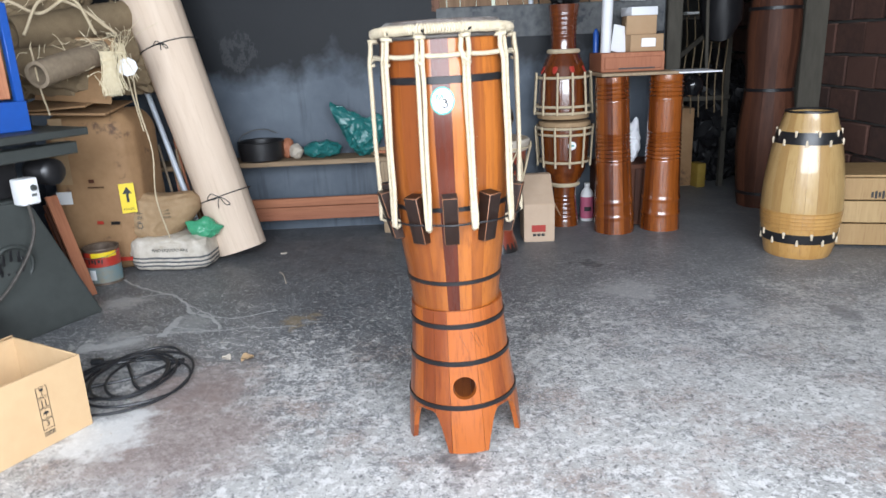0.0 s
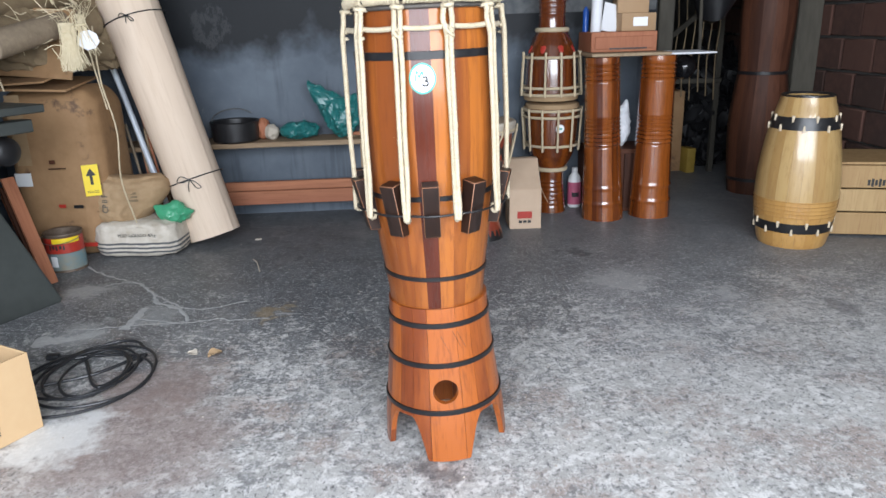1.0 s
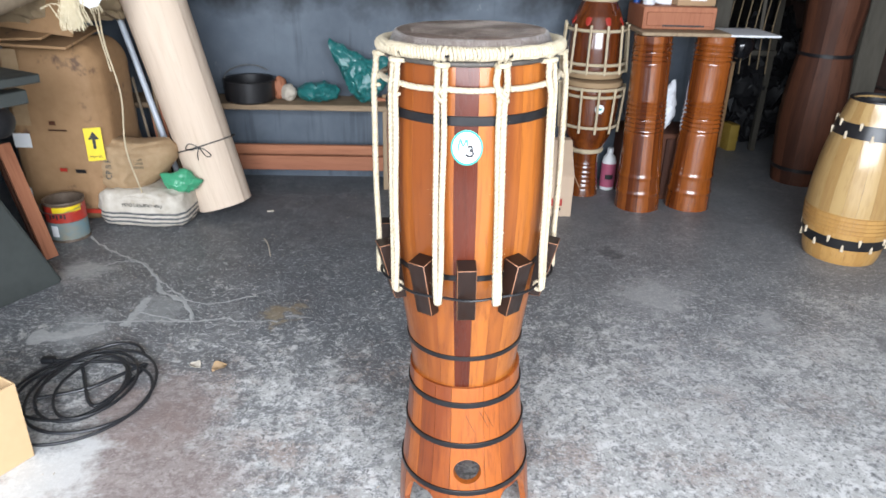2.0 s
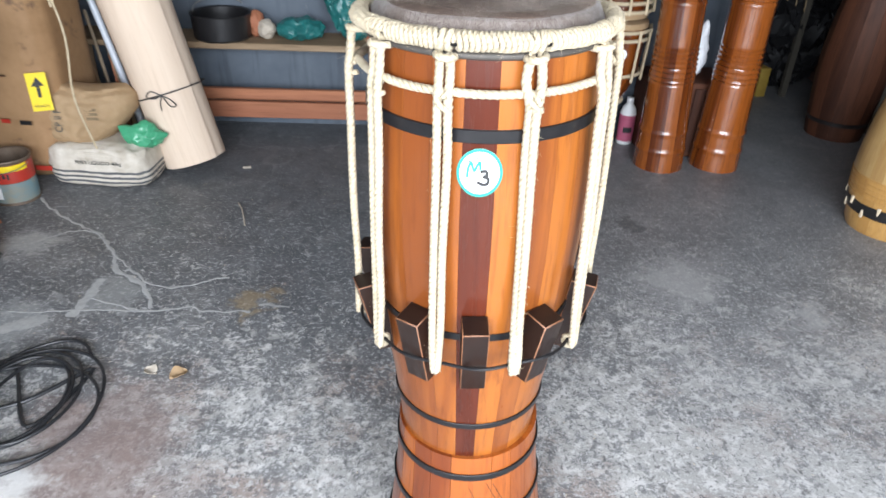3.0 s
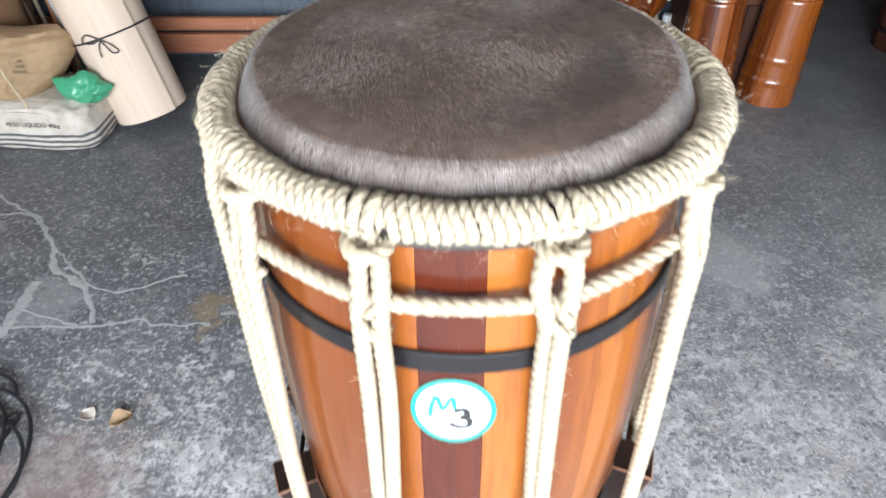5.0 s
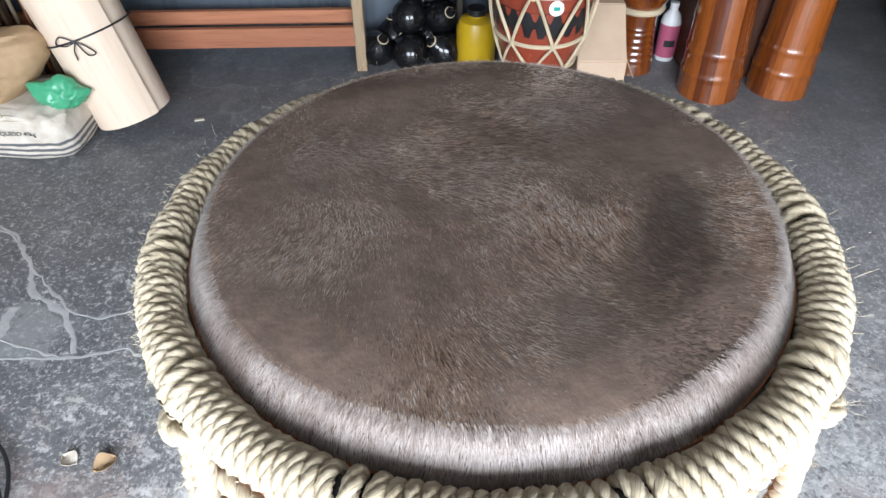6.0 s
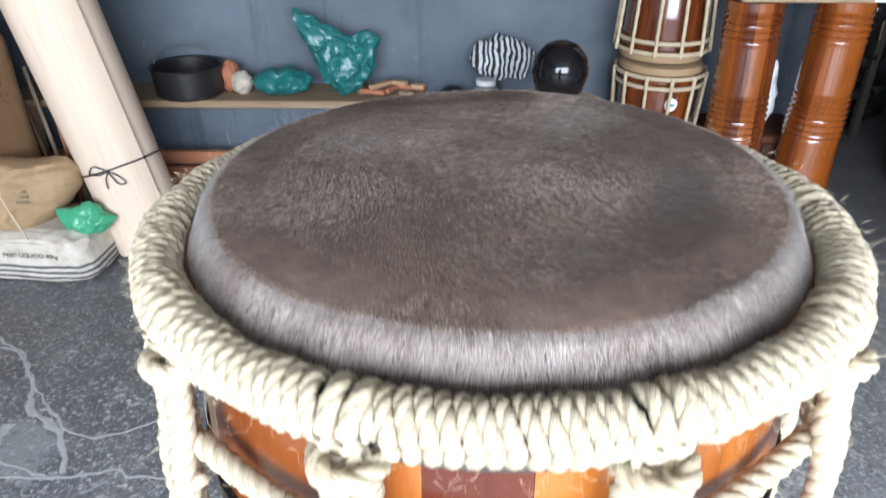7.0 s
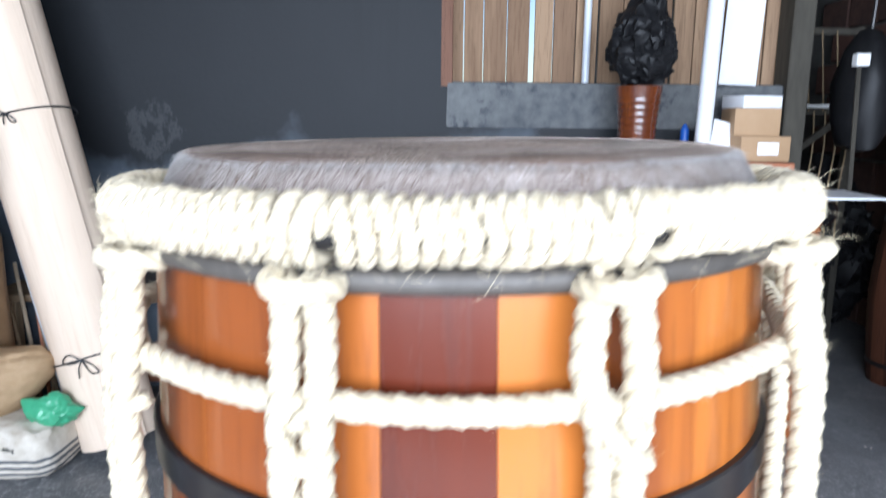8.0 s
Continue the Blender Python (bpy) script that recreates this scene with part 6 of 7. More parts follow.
crack([(-1.525, 2.785), (-1.40, 2.805), (-1.278, 2.86)], 0.045, 10)

# ---- on and under the shelf ----
def pan(at):
    ob = thing("cooking_pot", at, "wide black cooking pot with wire handle on the shelf", "pot")
    part("pot", lathe([(0.0005, 0.0), (0.128, 0.0), (0.138, 0.01), (0.142, 0.06), (0.145, 0.118), (0.149, 0.122), (0.146, 0.126), (0.138, 0.12), (0.134, 0.014), (0.0005, 0.012)], 40), M_BLACK, ob)
    part("handle", tube(smooth_line([(-0.142, 0, 0.10), (-0.13, 0.02, 0.15), (-0.06, 0.04, 0.185), (0.03, 0.045, 0.19), (0.10, 0.04, 0.165)], 8), 0.0035, 6), M_TIN, ob, "thin wire handle")


pan((-1.05, 4.562, 0.507))


def plastic(name, at, size, mat, label, seed, peaks=()):
    """A crumpled plastic bag: a folded lump with drawn-out ends."""
    bm = bmesh.new()
    bmesh.ops.create_icosphere(bm, subdivisions=5, radius=1.0)
    for v in bm.verts:
        c = v.co.copy()
        v.co.x *= size[0] / 2
        v.co.y *= size[1] / 2
        v.co.z = (v.co.z * 0.5 + 0.5) * size[2]
        for d, amount in peaks:
            k = max(0.0, c.dot(Vector(d).normalized())) ** 6
            v.co += Vector(d) * amount * k
    for f, a in ((14.0, 0.15), (34.0, 0.06), (70.0, 0.02)):
        for v in bm.verts:
            n = noise.noise_vector(v.co * f + Vector((seed, seed * 2, -seed)))
            v.co += Vector((abs(n.x) - 0.25, abs(n.y) - 0.25, abs(n.z) - 0.25)) * a * min(size) * 1.6
    zmin = 0.0
    for v in bm.verts:
        v.co.z = max(zmin, v.co.z)
    return whole(name, bm, mat, label, "bag", m=Matrix.Translation(at))


plastic("plastic_bag", (-1.285, 3.94, 0.165), (0.145, 0.12, 0.095), M_GREEN, "crumpled bright green plastic bag between the sacks", 12.0, (((1.0, 0, 0.2), 0.04), ((-0.8, -0.2, 0.5), 0.05), ((0.2, 0, 1.0), 0.03)))
plastic("plastic_bag", (-0.66, 4.58, 0.506), (0.25, 0.17, 0.105), M_TEAL, "crumpled teal plastic bag lying on the shelf", 3.0)
plastic("plastic_bag", (-0.385, 4.58, 0.506), (0.21, 0.15, 0.22), M_TEAL, "teal plastic bag with drawn-up handles on the shelf", 6.0, (((-1.0, 0.1, 1.1), 0.14), ((0.9, 0, 0.9), 0.07)))
plastic("cloth", (-0.885, 4.60, 0.506), (0.08, 0.09, 0.13), M_PLANK, "folded pinkish cloth beside the pot", 8.0)
plastic("paper_bag", (-0.83, 4.57, 0.506), (0.09, 0.09, 0.10), M_SACKW, "small crumpled whitish paper bag on the shelf", 9.0)
_rng = random.Random(17)
for _k in range(9):
    _l, _w = _rng.uniform(0.05, 0.13), _rng.uniform(0.02, 0.04)
    whole("offcut", box((_l, _w, 0.018), (0, 0, 0.009), 0.002), (M_RAW, M_PLANK, M_CARD)[_k % 3], "small rough wood offcut on the shelf end", "offcut", "shelf offcuts",
          m=pose(-0.30 + 0.027 * _k, 4.55 + _rng.uniform(-.04, .05), 0.5065 + 0.017 * (_k % 3), 0, _rng.uniform(-6, 6) * 0, _rng.uniform(-70, 70)))


def gourd(at, r, tilt, turn):
    ob = thing("gourd", at, "glossy black painted gourd with pale cord, heaped by the wall", "gourd", "black gourds", m=pose(*at, tilt, 0, turn))
    part("body", lathe([(0.0004, -r), (r * 0.5, -r * 0.88), (r * 0.86, -r * 0.5), (r, 0), (r * 0.88, r * 0.48), (r * 0.55, r * 0.85), (r * 0.30, r * 1.05), (r * 0.24, r * 1.25), (0.0004, r * 1.27)][0:9], 28), M_GOURD, ob)
    part("cord", tube([(r * 0.27 * math.cos(q), r * 0.27 * math.sin(q), r * 1.1) for q in np.linspace(0, 2 * math.pi, 17)[:-1]], 0.004, 5, closed=True), M_OLDROPE, ob)


for _x, _y, _z, _r, _t, _a in ((-0.195, 4.53, 0.080, 0.076, 40, 30), (-0.055, 4.49, 0.080, 0.080, -60, 20), (0.095, 4.50, 0.082, 0.080, 50, -60), (-0.13, 4.63, 0.085, 0.08, 0, 0),
                               (0.03, 4.62, 0.085, 0.08, 0, 0), (-0.055, 4.57, 0.205, 0.078, -50, -40), (0.080, 4.57, 0.205, 0.075, 60, 30), (-0.035, 4.62, 0.335, 0.080, 30, 80), (0.062, 4.62, 0.455, 0.076, 70, 20), (0.14, 4.62, 0.335, 0.07, 20, 20)):
    gourd((_x, _y, _z), _r, _t, _a)


def canister():
    ob = thing("canister", (0.225, 4.47, 0), "yellow plastic canister standing on the floor", "canister")
    part("body", lathe([(0.0005, 0.0), (0.075, 0.0), (0.082, 0.01), (0.083, 0.2), (0.07, 0.235), (0.035, 0.25), (0.033, 0.27), (0.0005, 0.27)], 30), M_YELLOW2, ob)
    part("cap", lathe([(0.036, 0.255), (0.038, 0.257), (0.038, 0.282), (0.0005, 0.284)], 20), M_BLACK, ob)


canister()
M_GLASS = nodes_of("clear_glass")[0]
_g = M_GLASS.node_tree.nodes["Principled BSDF"]
_g.inputs["Transmission Weight"].default_value, _g.inputs["Roughness"].default_value, _g.inputs["Base Color"].default_value = 0.9, 0.05, (0.85, 0.9, 0.88, 1)
_j = thing("stool", (0.24, 4.63, 0), "small rough wooden stool behind the canister", "stool")
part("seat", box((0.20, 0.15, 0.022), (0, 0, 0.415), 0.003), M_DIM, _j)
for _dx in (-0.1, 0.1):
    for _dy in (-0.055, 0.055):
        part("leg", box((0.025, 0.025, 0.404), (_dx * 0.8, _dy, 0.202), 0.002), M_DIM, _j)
_j = thing("glass_jar", (0.205, 4.61, 0.427), "clear glass jar with pale lid on the stool", "jar")
part("jar", lathe([(0.0005, 0.0), (0.045, 0.0), (0.05, 0.008), (0.05, 0.10), (0.04, 0.118), (0.036, 0.118), (0.046, 0.1), (0.046, 0.01), (0.0005, 0.006)], 28), M_GLASS, _j)
part("lid", lathe([(0.042, 0.112), (0.043, 0.114), (0.043, 0.134), (0.0005, 0.135)], 24), M_LABEL, _j, "pale screw lid")


def zebra_bag():
    m, t, p = nodes_of("zebra_cloth")
    n = t.nodes.new("ShaderNodeTexWave")
    n.inputs["Scale"].default_value, n.inputs["Distortion"].default_value, n.inputs["Detail"].default_value = 14, 6, 2
    t.links.new(coords(t, (1, 1, 1)), n.inputs["Vector"])
    t.links.new(mixc(t, ramp(t, n.outputs["Fac"], 0.42, 0.58), (0.02, 0.02, 0.022), (0.62, 0.64, 0.66)), p.inputs["Base Color"])
    p.inputs["Roughness"].default_value = 0.8
    return plastic("folded_cloth", (0.275, 4.62, 0.5635), (0.27, 0.15, 0.17), m, "zebra-striped black and white folded cloth on the jar", 14.0)


zebra_bag()


def zigzag_drum():
    ob = thing("rope_drum", (0.405, 3.97, 0), "waisted red and black drum with white zigzag ropes", "drum")
    prof = [(0.118, 0.0), (0.112, 0.03), (0.092, 0.10), (0.084, 0.18), (0.094, 0.25), (0.122, 0.32), (0.148, 0.42), (0.164, 0.52), (0.172, 0.61)]
    fine = [(at_z(prof, z), z) for z in np.linspace(0, 0.61, 26)]
    part("body", lathe(fine + [(r - 0.012, z) for r, z in fine[::-1]], 48, closed=True), M_REDDRUM, ob, "dark red body")
    rng = random.Random(3)
    for lo, hi in ((0.455, 0.545), (0.0, 0.055)):
        p = [(at_z(prof, z) + 0.0015, z) for z in np.linspace(lo, hi, 6)]
        part("black_band", lathe(p + [(r - 0.004, z) for r, z in p[::-1]], 48, closed=True), M_BLACK, ob, "black painted band")
        for k in range(22):
            q = 2 * math.pi * k / 22
            for up in ((0, 1) if lo > 0 else (1,)):
                bm = bmesh.new()
                z0, sg, w, s = (hi if up else lo), (-1 if up else 1), 0.09, rng.uniform(0.022, 0.048)
                pts = [(q - w, z0), (q + w, z0), (q + w * 0.3, z0 + sg * s), (q - w * 0.3, z0 + sg * s * 0.8)]
                bm.faces.new([bm.verts.new(round_at(a, at_z(prof, z) + 0.0034, z)) for a, z in pts])
                part("flame", bm, M_REDDRUM, ob)
    part("head", lathe([(0.0005, 0.660), (0.14, 0.660), (0.172, 0.657), (0.181, 0.645), (0.183, 0.62)], 48), M_HIDE2, ob, "pale brown hide head")
    part("rim", lathe([(0.170, 0.598), (0.182, 0.595), (0.187, 0.606), (0.184, 0.622), (0.190, 0.632), (0.191, 0.648), (0.184, 0.657), (0.172, 0.657)], 56, closed=True), M_SACKW, ob, "thick whitish folded rim")
    n, off = 7, radians(-18)
    for z, r, t in ((0.612, 0.189, 0.006), (0.425, 0.152, 0.0075), (0.325, 0.128, 0.0065)):
        part("hoop", tube([round_at(q, r, z) for q in np.linspace(0, 2 * math.pi, 65)[:-1]], t, 7, closed=True), M_OLDROPE, ob)
    for k in range(n):
        q0 = 2 * math.pi * k / n + off
        for s in (-0.5, 0.5):
            q1 = q0 + 2 * math.pi * s / n
            pts = [round_at(q0 + (q1 - q0) * u, 0.196 - 0.036 * u, 0.625 - 0.2 * u) for u in np.linspace(0, 1, 6)]
            part("cord", rope(pts, 0.0056, step=0.012), M_OLDROPE, ob)
            pts = [round_at(q1 + (q0 - q1) * u, 0.160 - 0.026 * u, 0.425 - 0.1 * u) for u in np.linspace(0, 1, 5)]
            part("cord", rope(pts, 0.0052, step=0.012), M_OLDROPE, ob)
        part("hitch", tube([round_at(q0 + 0.05 * math.cos(u), 0.196, 0.615 + 0.016 * math.sin(u)) for u in np.linspace(0, 2 * math.pi, 13)[:-1]], 0.005, 6, closed=True), M_OLDROPE, ob)
    part("badge", lathe([(0.0005, 0.0), (0.024, 0.0), (0.024, -0.002)], 24), M_LABEL, ob, "round pale badge", Matrix.Translation(round_at(0.10, 0.1735, 0.565)) @ pose(0, 0, 0, 86, 0, 6))
    part("badge_mark", box((0.02, 0.0012, 0.012), (0, 0, 0), 0), M_TEALINK, ob, "", Matrix.Translation(round_at(0.10, 0.1765, 0.565)))


M_REDDRUM = plain("dark_red_paint", (0.26, 0.045, 0.02), (0.17, 0.03, 0.015), 0.35, 30, coat=0.3)
M_HIDE2 = plain("pale_hide", (0.42, 0.33, 0.24), (0.30, 0.22, 0.15), 0.7, 24, bumps=0.2)
zigzag_drum()
_b = thing("gourd", (0.415, 4.0, 0.76), "large glossy black gourd resting on a drum head", "gourd", m=pose(0.415, 4.0, 0.7622, 0, 0, 0))
part("body", lathe([(0.0004, -0.101), (0.045, -0.095), (0.08, -0.063), (0.098, 0), (0.088, 0.05), (0.054, 0.088), (0.02, 0.101), (0.0004, 0.103)], 40), M_GOURD, _b)
part("flat_base", lathe([(0.05, -0.096), (0.045, -0.1015), (0.0005, -0.1018)], 24), M_GOURD, _b)


def bottle():
    ob = thing("bottle", (1.075, 4.56, 0), "white plastic bottle with pink label on the floor", "bottle")
    part("body", lathe([(0.0005, 0.0), (0.04, 0.0), (0.044, 0.008), (0.044, 0.17), (0.036, 0.20), (0.016, 0.225), (0.016, 0.24), (0.0005, 0.24)], 24), M_LABEL, ob)
    part("label_band", lathe([(0.0445, 0.02), (0.0445, 0.165)], 24), M_PINK, ob, "pink printed label")
    part("lettering_bar", lathe([(0.0448, 0.07), (0.0448, 0.10)], 6, -0.6, 0.5), M_INK, ob)
    part("cap", lathe([(0.018, 0.226), (0.019, 0.228), (0.019, 0.255), (0.0005, 0.257)], 18), M_LABEL, ob)


M_PINK = plain("pink_label", (0.50, 0.12, 0.20), (0.42, 0.09, 0.16), 0.4, 30)
bottle()

# ---- desk boards on the columns and what stands on them ----
whole("desk_board", box((0.46, 0.42, 0.018), (1.285, 4.38, 0.967), 0.003), M_RAW, "thin brown board laid over the drum shells", "board")
whole("desk_board", box((0.27, 0.30, 0.010), (1.645, 4.33, 0.964), 0.002), M_WHITE, "thin whitish board laid over a drum shell", "board")
_d = thing("drawer_unit", (1.275, 4.44, 0.977), "low brown wooden drawer unit on the board", "drawer")
part("body", box((0.385, 0.30, 0.112), (0, 0, 0.057), 0.004), M_PLANK, _d)
part("drawer_front", box((0.345, 0.012, 0.07), (0, -0.153, 0.052), 0.003), M_PLANK, _d)
part("slot", box((0.22, 0.004, 0.008), (0.02, -0.160, 0.020), 0), M_BLACK, _d, smooth=False)
whole("paper_roll", lathe([(0.031, 0.0), (0.033, 0.35), (0.031, 0.78), (0.02, 0.78), (0.02, 0.0)], 24, closed=True), M_WHITE, "tall white paper roll standing on the drawer unit", "roll", m=pose(1.135, 4.40, 1.091, 0, 1.5, 0))
carton("cardboard_box", (0.21, 0.20, 0.10), pose(1.37, 4.46, 1.0905, 0, 0, 5), M_CARD, "small brown cardboard box with pale label on the drawer unit")
carton("cardboard_box", (0.18, 0.18, 0.11), pose(1.36, 4.48, 1.1905, 0, 0, -6), M_CARD, "small brown cardboard box stacked on another")
carton("cardboard_box", (0.17, 0.16, 0.05), pose(1.36, 4.48, 1.3005, 0, 0, 8), M_WHITE, "flat white carton on top of the stack")
whole("paper_label", box((0.085, 0.002, 0.05), (1.385, 4.354, 1.142), 0), M_LABEL, "white shipping label on a small cardboard box", "label", smooth=False)
whole("paint_tube", lathe([(0.0005, 0.0), (0.018, 0.0), (0.018, 0.12), (0.008, 0.14), (0.0005, 0.145)], 14), M_BLUE, "small blue bottle on the drawer unit", "bottle", m=Matrix.Translation((1.10, 4.50, 1.091)))
whole("envelope", lumpy(box((0.10, 0.004, 0.16), (0, 0, 0.08), 0.001), 0.004, 9, 3), M_WHITE, "crumpled white envelope leaning by the boxes", "envelope", m=pose(1.215, 4.42, 1.091, -8, 12, 10))
plastic("plastic_bag", (1.335, 4.47, 0.40), (0.12, 0.10, 0.22), M_WHITE, "crumpled white plastic bag between the drum shells", 31.0, (((0.3, 0, 1.0), 0.06),))
_s = thing("side_cabinet", (1.33, 4.52, 0), "low dark wooden cabinet behind the drum shells", "cabinet")
part("body", box((0.42, 0.30, 0.395), (0, 0, 0.1985), 0.004), M_TALL, _s)
part("door", box((0.19, 0.012, 0.34), (-0.1, -0.156, 0.20), 0.002), M_TALL, _s)
part("door", box((0.19, 0.012, 0.34), (0.1, -0.156, 0.20), 0.002), M_TALL, _s)
_bag = plastic("bin_bag", (0.90, 4.49, 1.3875), (0.26, 0.24, 0.30), M_DARKBAG, "crumpled black plastic bag on top of the stacked drums", 41.0, (((0.1, 0, 1.0), 0.10),))
part("tied_neck", lumpy(lathe([(0.03, 0.30), (0.028, 0.36), (0.05, 0.41), (0.066, 0.46), (0.02, 0.44), (0.0005, 0.43)], 16), 0.016, 24, 2), M_DARKBAG, _bag, "gathered knotted neck")
whole("hanging_sheet", lumpy(box((0.165, 0.006, 0.75), (0, 0, 0), 0.002), 0.006, 7, 5), M_WHITE, "white sheet hanging from the beam", "sheet", m=pose(1.385, 4.66, 1.775, 0, 2, 0))
whole("conduit_pipe", tube([(0.745, BACK + 0.10, 1.402), (0.745, BACK + 0.10, 2.10), (0.745, BACK + 0.10, 2.99)], 0.017, 12), M_PIPE, "thin pale conduit pipe standing on the low wall", "pipe")
whole("roof_beam", box((3.9, 0.09, 0.10), (1.75, 4.69, 2.17), 0.004), M_BOARDS, "old dark timber beam above the low wall", "beam", kind="structure")

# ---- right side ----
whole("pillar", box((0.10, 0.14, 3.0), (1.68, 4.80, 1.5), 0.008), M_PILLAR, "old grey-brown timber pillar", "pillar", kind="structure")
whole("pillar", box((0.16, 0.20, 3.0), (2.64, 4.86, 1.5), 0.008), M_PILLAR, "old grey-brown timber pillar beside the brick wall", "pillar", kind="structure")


def open_crate():
    ob = thing("wooden_crate", (0, 0, 0), "pale pine crate with dark stencil mark, on the floor", "crate", m=pose(2.50, 3.83, 0, 0, 0, -14))
    w, d, h = 0.42, 0.40, 0.41
    for x in (-w / 2, w / 2):
        part("corner_post", box((0.035, 0.035, h), (x, -d / 2, h / 2), 0.003), M_CRATE, ob)
        part("corner_post", box((0.035, 0.035, h), (x, d / 2, h / 2), 0.003), M_CRATE, ob)
    for k in range(3):
        z = 0.075 + 0.128 * k
        part("slat", box((w - 0.036, 0.014, 0.12), (0, -d / 2 + 0.004, z), 0.002), M_CRATE, ob)
        part("slat", box((w - 0.036, 0.014, 0.12), (0, d / 2, z), 0.002), M_CRATE, ob)
        part("slat", box((0.014, d - 0.036, 0.12), (-w / 2, 0, z), 0.002), M_CRATE, ob)
        part("slat", box((0.014, d - 0.036, 0.12), (w / 2, 0, z), 0.002), M_CRATE, ob)
    part("lid", box((w, d, 0.014), (0, 0, h - 0.008), 0.002), M_CRATE, ob)
    for k in range(5):
        part("stencil", box((0.012, 0.002, 0.03 + 0.012 * (k % 2)), (-0.03 + 0.018 * k, -d / 2 - 0.0045, 0.30), 0), M_INK, ob, "", smooth=False)


open_crate()


M_OCHRE = plain("faded_yellow_card", (0.30, 0.20, 0.03), (0.22, 0.14, 0.02), 0.7, 20)


def cord_rack():
    """A slatted frame with hanging cords in the dim passage."""
    ob = thing("cord_rack", (2.06, 5.45, 0), "dim wooden rack strung with pale hanging cords", "rack")
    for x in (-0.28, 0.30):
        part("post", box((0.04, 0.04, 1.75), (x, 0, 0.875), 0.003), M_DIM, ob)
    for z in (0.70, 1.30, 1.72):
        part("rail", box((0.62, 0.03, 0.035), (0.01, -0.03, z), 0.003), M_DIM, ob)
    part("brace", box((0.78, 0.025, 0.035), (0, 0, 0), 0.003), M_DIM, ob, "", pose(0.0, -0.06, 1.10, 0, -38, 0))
    for k in range(9):
        x = -0.24 + 0.062 * k
        part("cord", tube(smooth_line([(x, -0.05, 1.30), (x + 0.01, -0.055, 1.1), (x - 0.004, -0.05, 0.86), (x + 0.006, -0.05, 0.62 - 0.03 * (k % 3))], 4), 0.005, 5), M_BURLAP, ob)
    for k in range(6):
        x = -0.2 + 0.08 * k
        part("cord", tube([(x, -0.05, 1.30), (x - 0.05, -0.05, 1.72)], 0.004, 5), M_BURLAP, ob)


cord_rack()
carton("cardboard_box", (0.26, 0.3, 0.62), pose(2.02, 5.66, 0, 0, 0, 0), M_CARDOLD, "tall dim cardboard box in the passage")
carton("cardboard_box", (0.07, 0.12, 0.19), pose(2.19, 5.48, 0, 0, 0, 10), M_OCHRE, "small yellow carton on the passage floor")
for _x, _y, _w, _h, _s in ((2.42, 5.75, 0.6, 0.9, 51.0), (2.95, 6.05, 0.7, 1.1, 55.0)):
    _bag = plastic("bin_bag", (_x, _y, 0), (_w, 0.6, _h), M_DARKBAG, "big black plastic bag in the dim passage", _s)
    part("tied_neck", lumpy(lathe([(0.05, _h - 0.03), (0.04, _h + 0.05), (0.08, _h + 0.11), (0.10, _h + 0.16), (0.03, _h + 0.14), (0.0005, _h + 0.13)], 16), 0.02, 18, _s), M_DARKBAG, _bag, "gathered knotted neck")
_t = thing("bag_on_hook", (1.96, 4.70, 0), "black bag hanging from the beam", "bag")
part("bag", lumpy(lathe([(0.0005, 1.12), (0.09, 1.14), (0.12, 1.25), (0.125, 1.42), (0.10, 1.56), (0.04, 1.64), (0.0005, 1.66)], 20), 0.03, 8, 2), M_DARKBAG, _t)
part("strap", tube([(0, 0, 1.62), (0.01, 0, 1.9), (0, 0, 2.12)], 0.008, 6), M_BLACK, _t)
whole("folded_cloth", lumpy(lathe([(0.150, 1.30), (0.190, 1.34), (0.196, 1.384), (0.188, 1.392), (0.12, 1.410), (0.0005, 1.415)], 40), 0.022, 9, 3), M_TEAL, "teal-green cloth draped over a tall drum shell", "cloth", m=Matrix.Translation((2.365, 4.78, 0.08)) @ Matrix.Diagonal((0.8, 0.8, 1, 1)))
_t = thing("gourd", (1.76, 4.60, 0.86), "glossy dark gourd hanging under the whitish board", "gourd")
part("body", lathe([(0.0005, -0.075), (0.045, -0.062), (0.072, -0.02), (0.074, 0.02), (0.05, 0.058), (0.018, 0.076), (0.012, 0.1), (0.0005, 0.1)], 28), M_GOURD, _t)
part("cord", tube([(0, 0, 0.095), (0.004, -0.05, 0.104), (0, -0.13, 0.0985)], 0.003, 5), M_OLDROPE, _t)
whole("white_board", box((0.24, 0.12, 0.018), (0, 0, 0.009), 0.003), M_LABEL, "small white board lying on the rack rail", "board", m=pose(2.10, 5.40, 1.3185, 0, 0, 4))
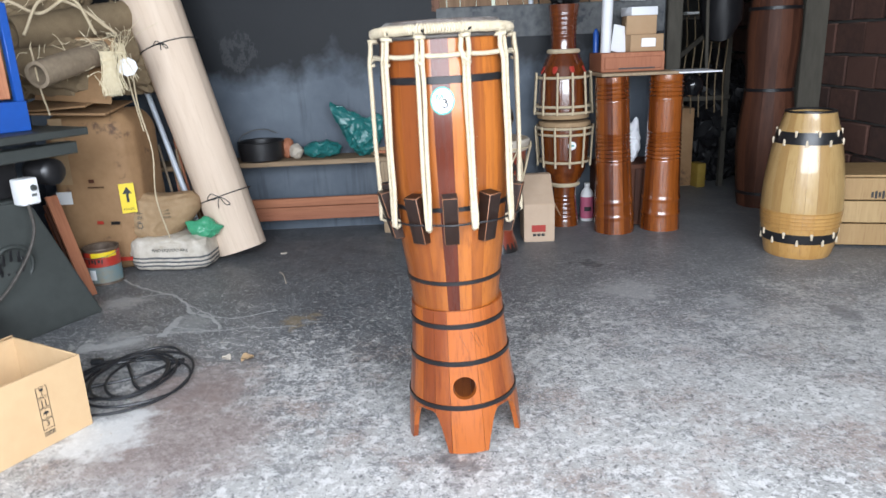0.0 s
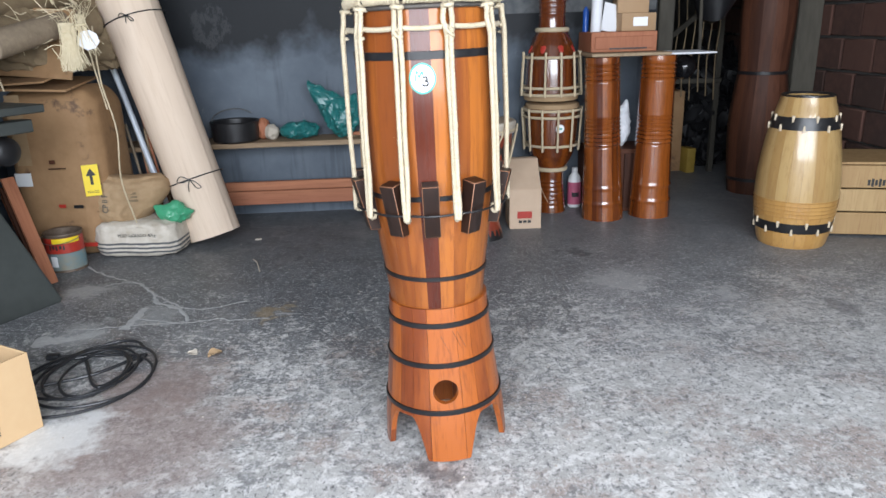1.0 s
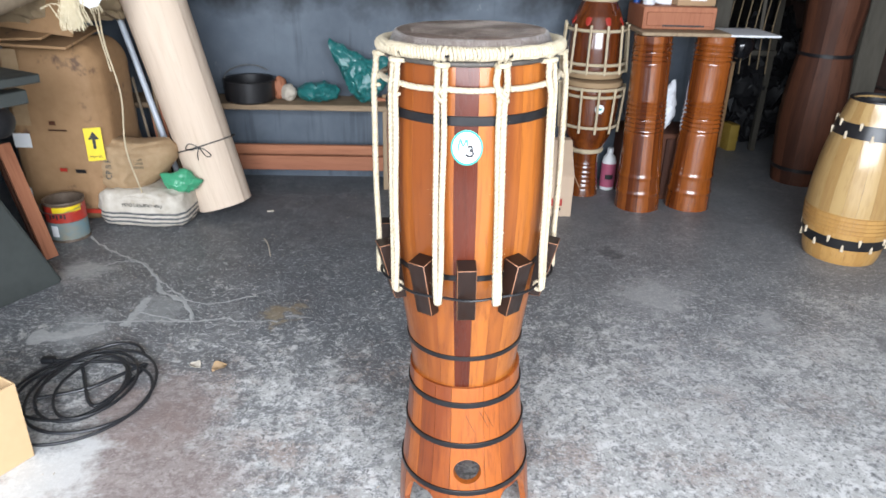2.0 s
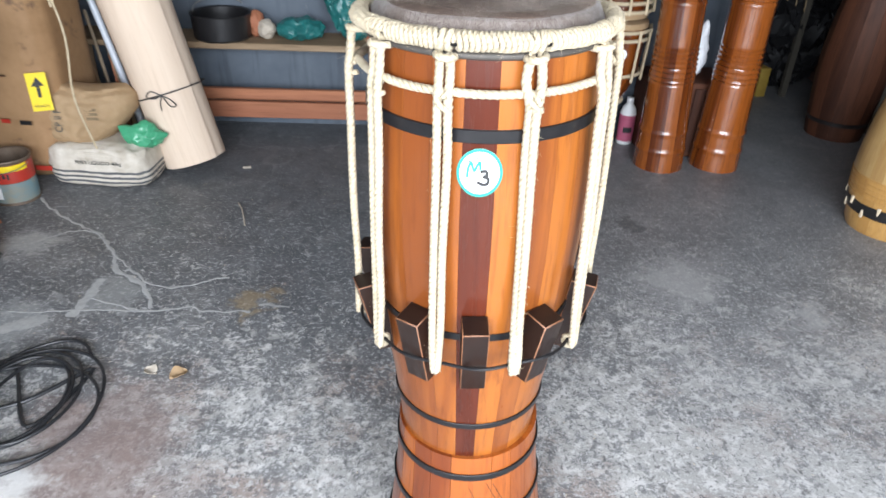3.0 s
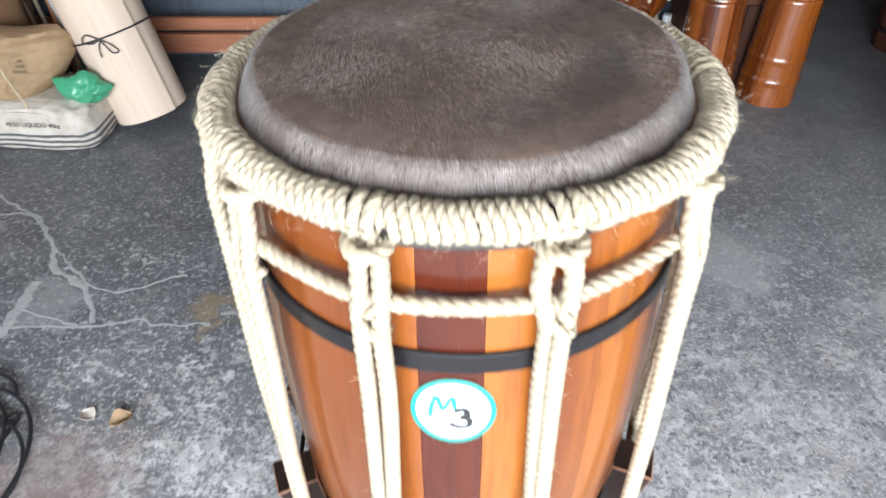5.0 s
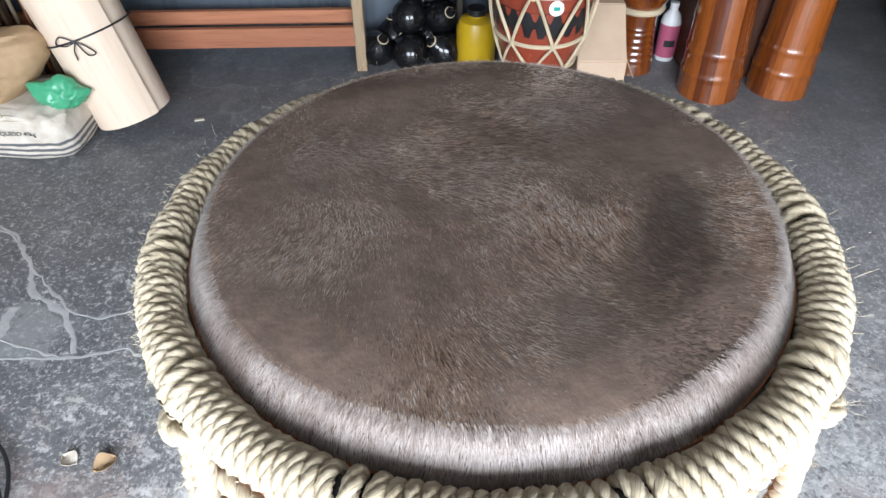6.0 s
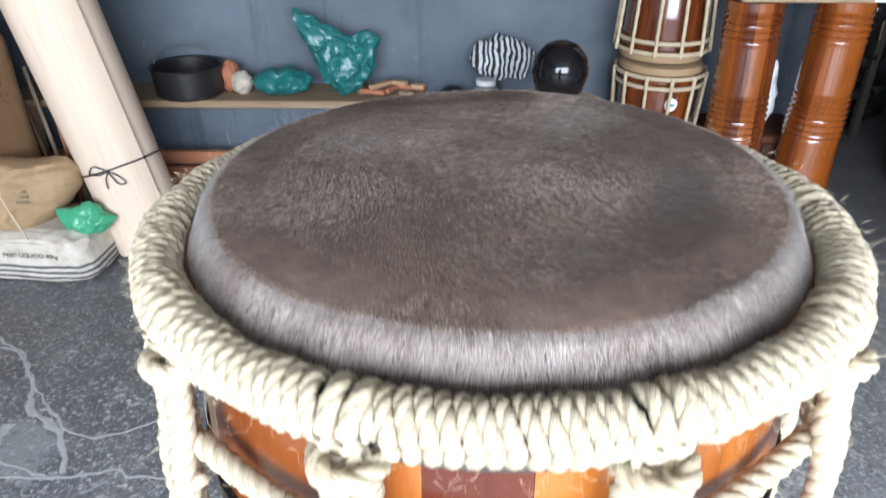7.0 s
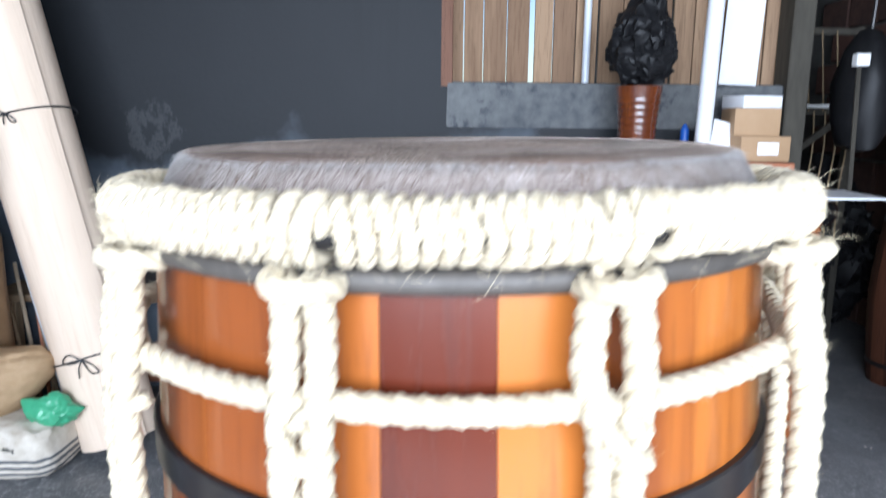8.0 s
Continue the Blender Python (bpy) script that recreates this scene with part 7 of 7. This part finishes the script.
_t = thing("stake_sign", (1.765, 4.44, 0.069), "thin wooden stake with small white box", "stake")
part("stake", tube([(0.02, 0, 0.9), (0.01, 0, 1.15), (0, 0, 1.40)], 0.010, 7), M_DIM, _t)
part("box", box((0.055, 0.04, 0.05), (0, -0.01, 1.425), 0.004), M_LABEL, _t)

whole("post", box((0.055, 0.06, 1.62), (0.115, BACK + 0.03, 2.19), 0.004), M_POST, "old reddish timber post beside the boards", "post", kind="structure")
# boards above the low wall: uneven, with bright chinks of daylight
_rng = random.Random(23)
_x = 0.075
fence = tagged(new("board_wall"), "old brown vertical boards above the low wall", "wall", "", "structure")
for _k in range(16):
    _w = _rng.uniform(0.085, 0.125)
    if _x > 1.62:
        break
    _dz = _rng.uniform(-0.05, 0.05)
    part("board", box((_w - 0.004, 0.02, 1.66), (_x + _w / 2, BACK + 0.17 + _rng.uniform(-0.006, 0.006), 2.17 + _dz * 0), 0.002), M_BOARDS, fence)
    _x += _w + (0.022 if _k == 3 else 0.006 if _k in (6, 9) else 0.0005)

# brick side wall: the stretch in view in single bricks, the rest rendered
RW_X = 2.72
whole("wall_right", box((0.15, 4.40, 3.0), (RW_X + 0.085, 1.10, 1.5), 0), M_CONCRETE, "rough grey rendered side wall", "wall", kind="structure")
brickwall = whole("wall_brick", box((0.12, 5.0, 3.0), (RW_X + 0.10, 5.75, 1.5), 0), M_CONCRETE, "bare red hollow-brick wall with grey mortar", "wall", kind="structure")
_bm = bmesh.new()
bmesh.ops.create_cube(_bm, size=1.0)
bmesh.ops.scale(_bm, vec=(0.05, 0.288, 0.186), verts=_bm.verts)
bmesh.ops.bevel(_bm, geom=_bm.edges[:], offset=0.006, segments=1, affect='EDGES')
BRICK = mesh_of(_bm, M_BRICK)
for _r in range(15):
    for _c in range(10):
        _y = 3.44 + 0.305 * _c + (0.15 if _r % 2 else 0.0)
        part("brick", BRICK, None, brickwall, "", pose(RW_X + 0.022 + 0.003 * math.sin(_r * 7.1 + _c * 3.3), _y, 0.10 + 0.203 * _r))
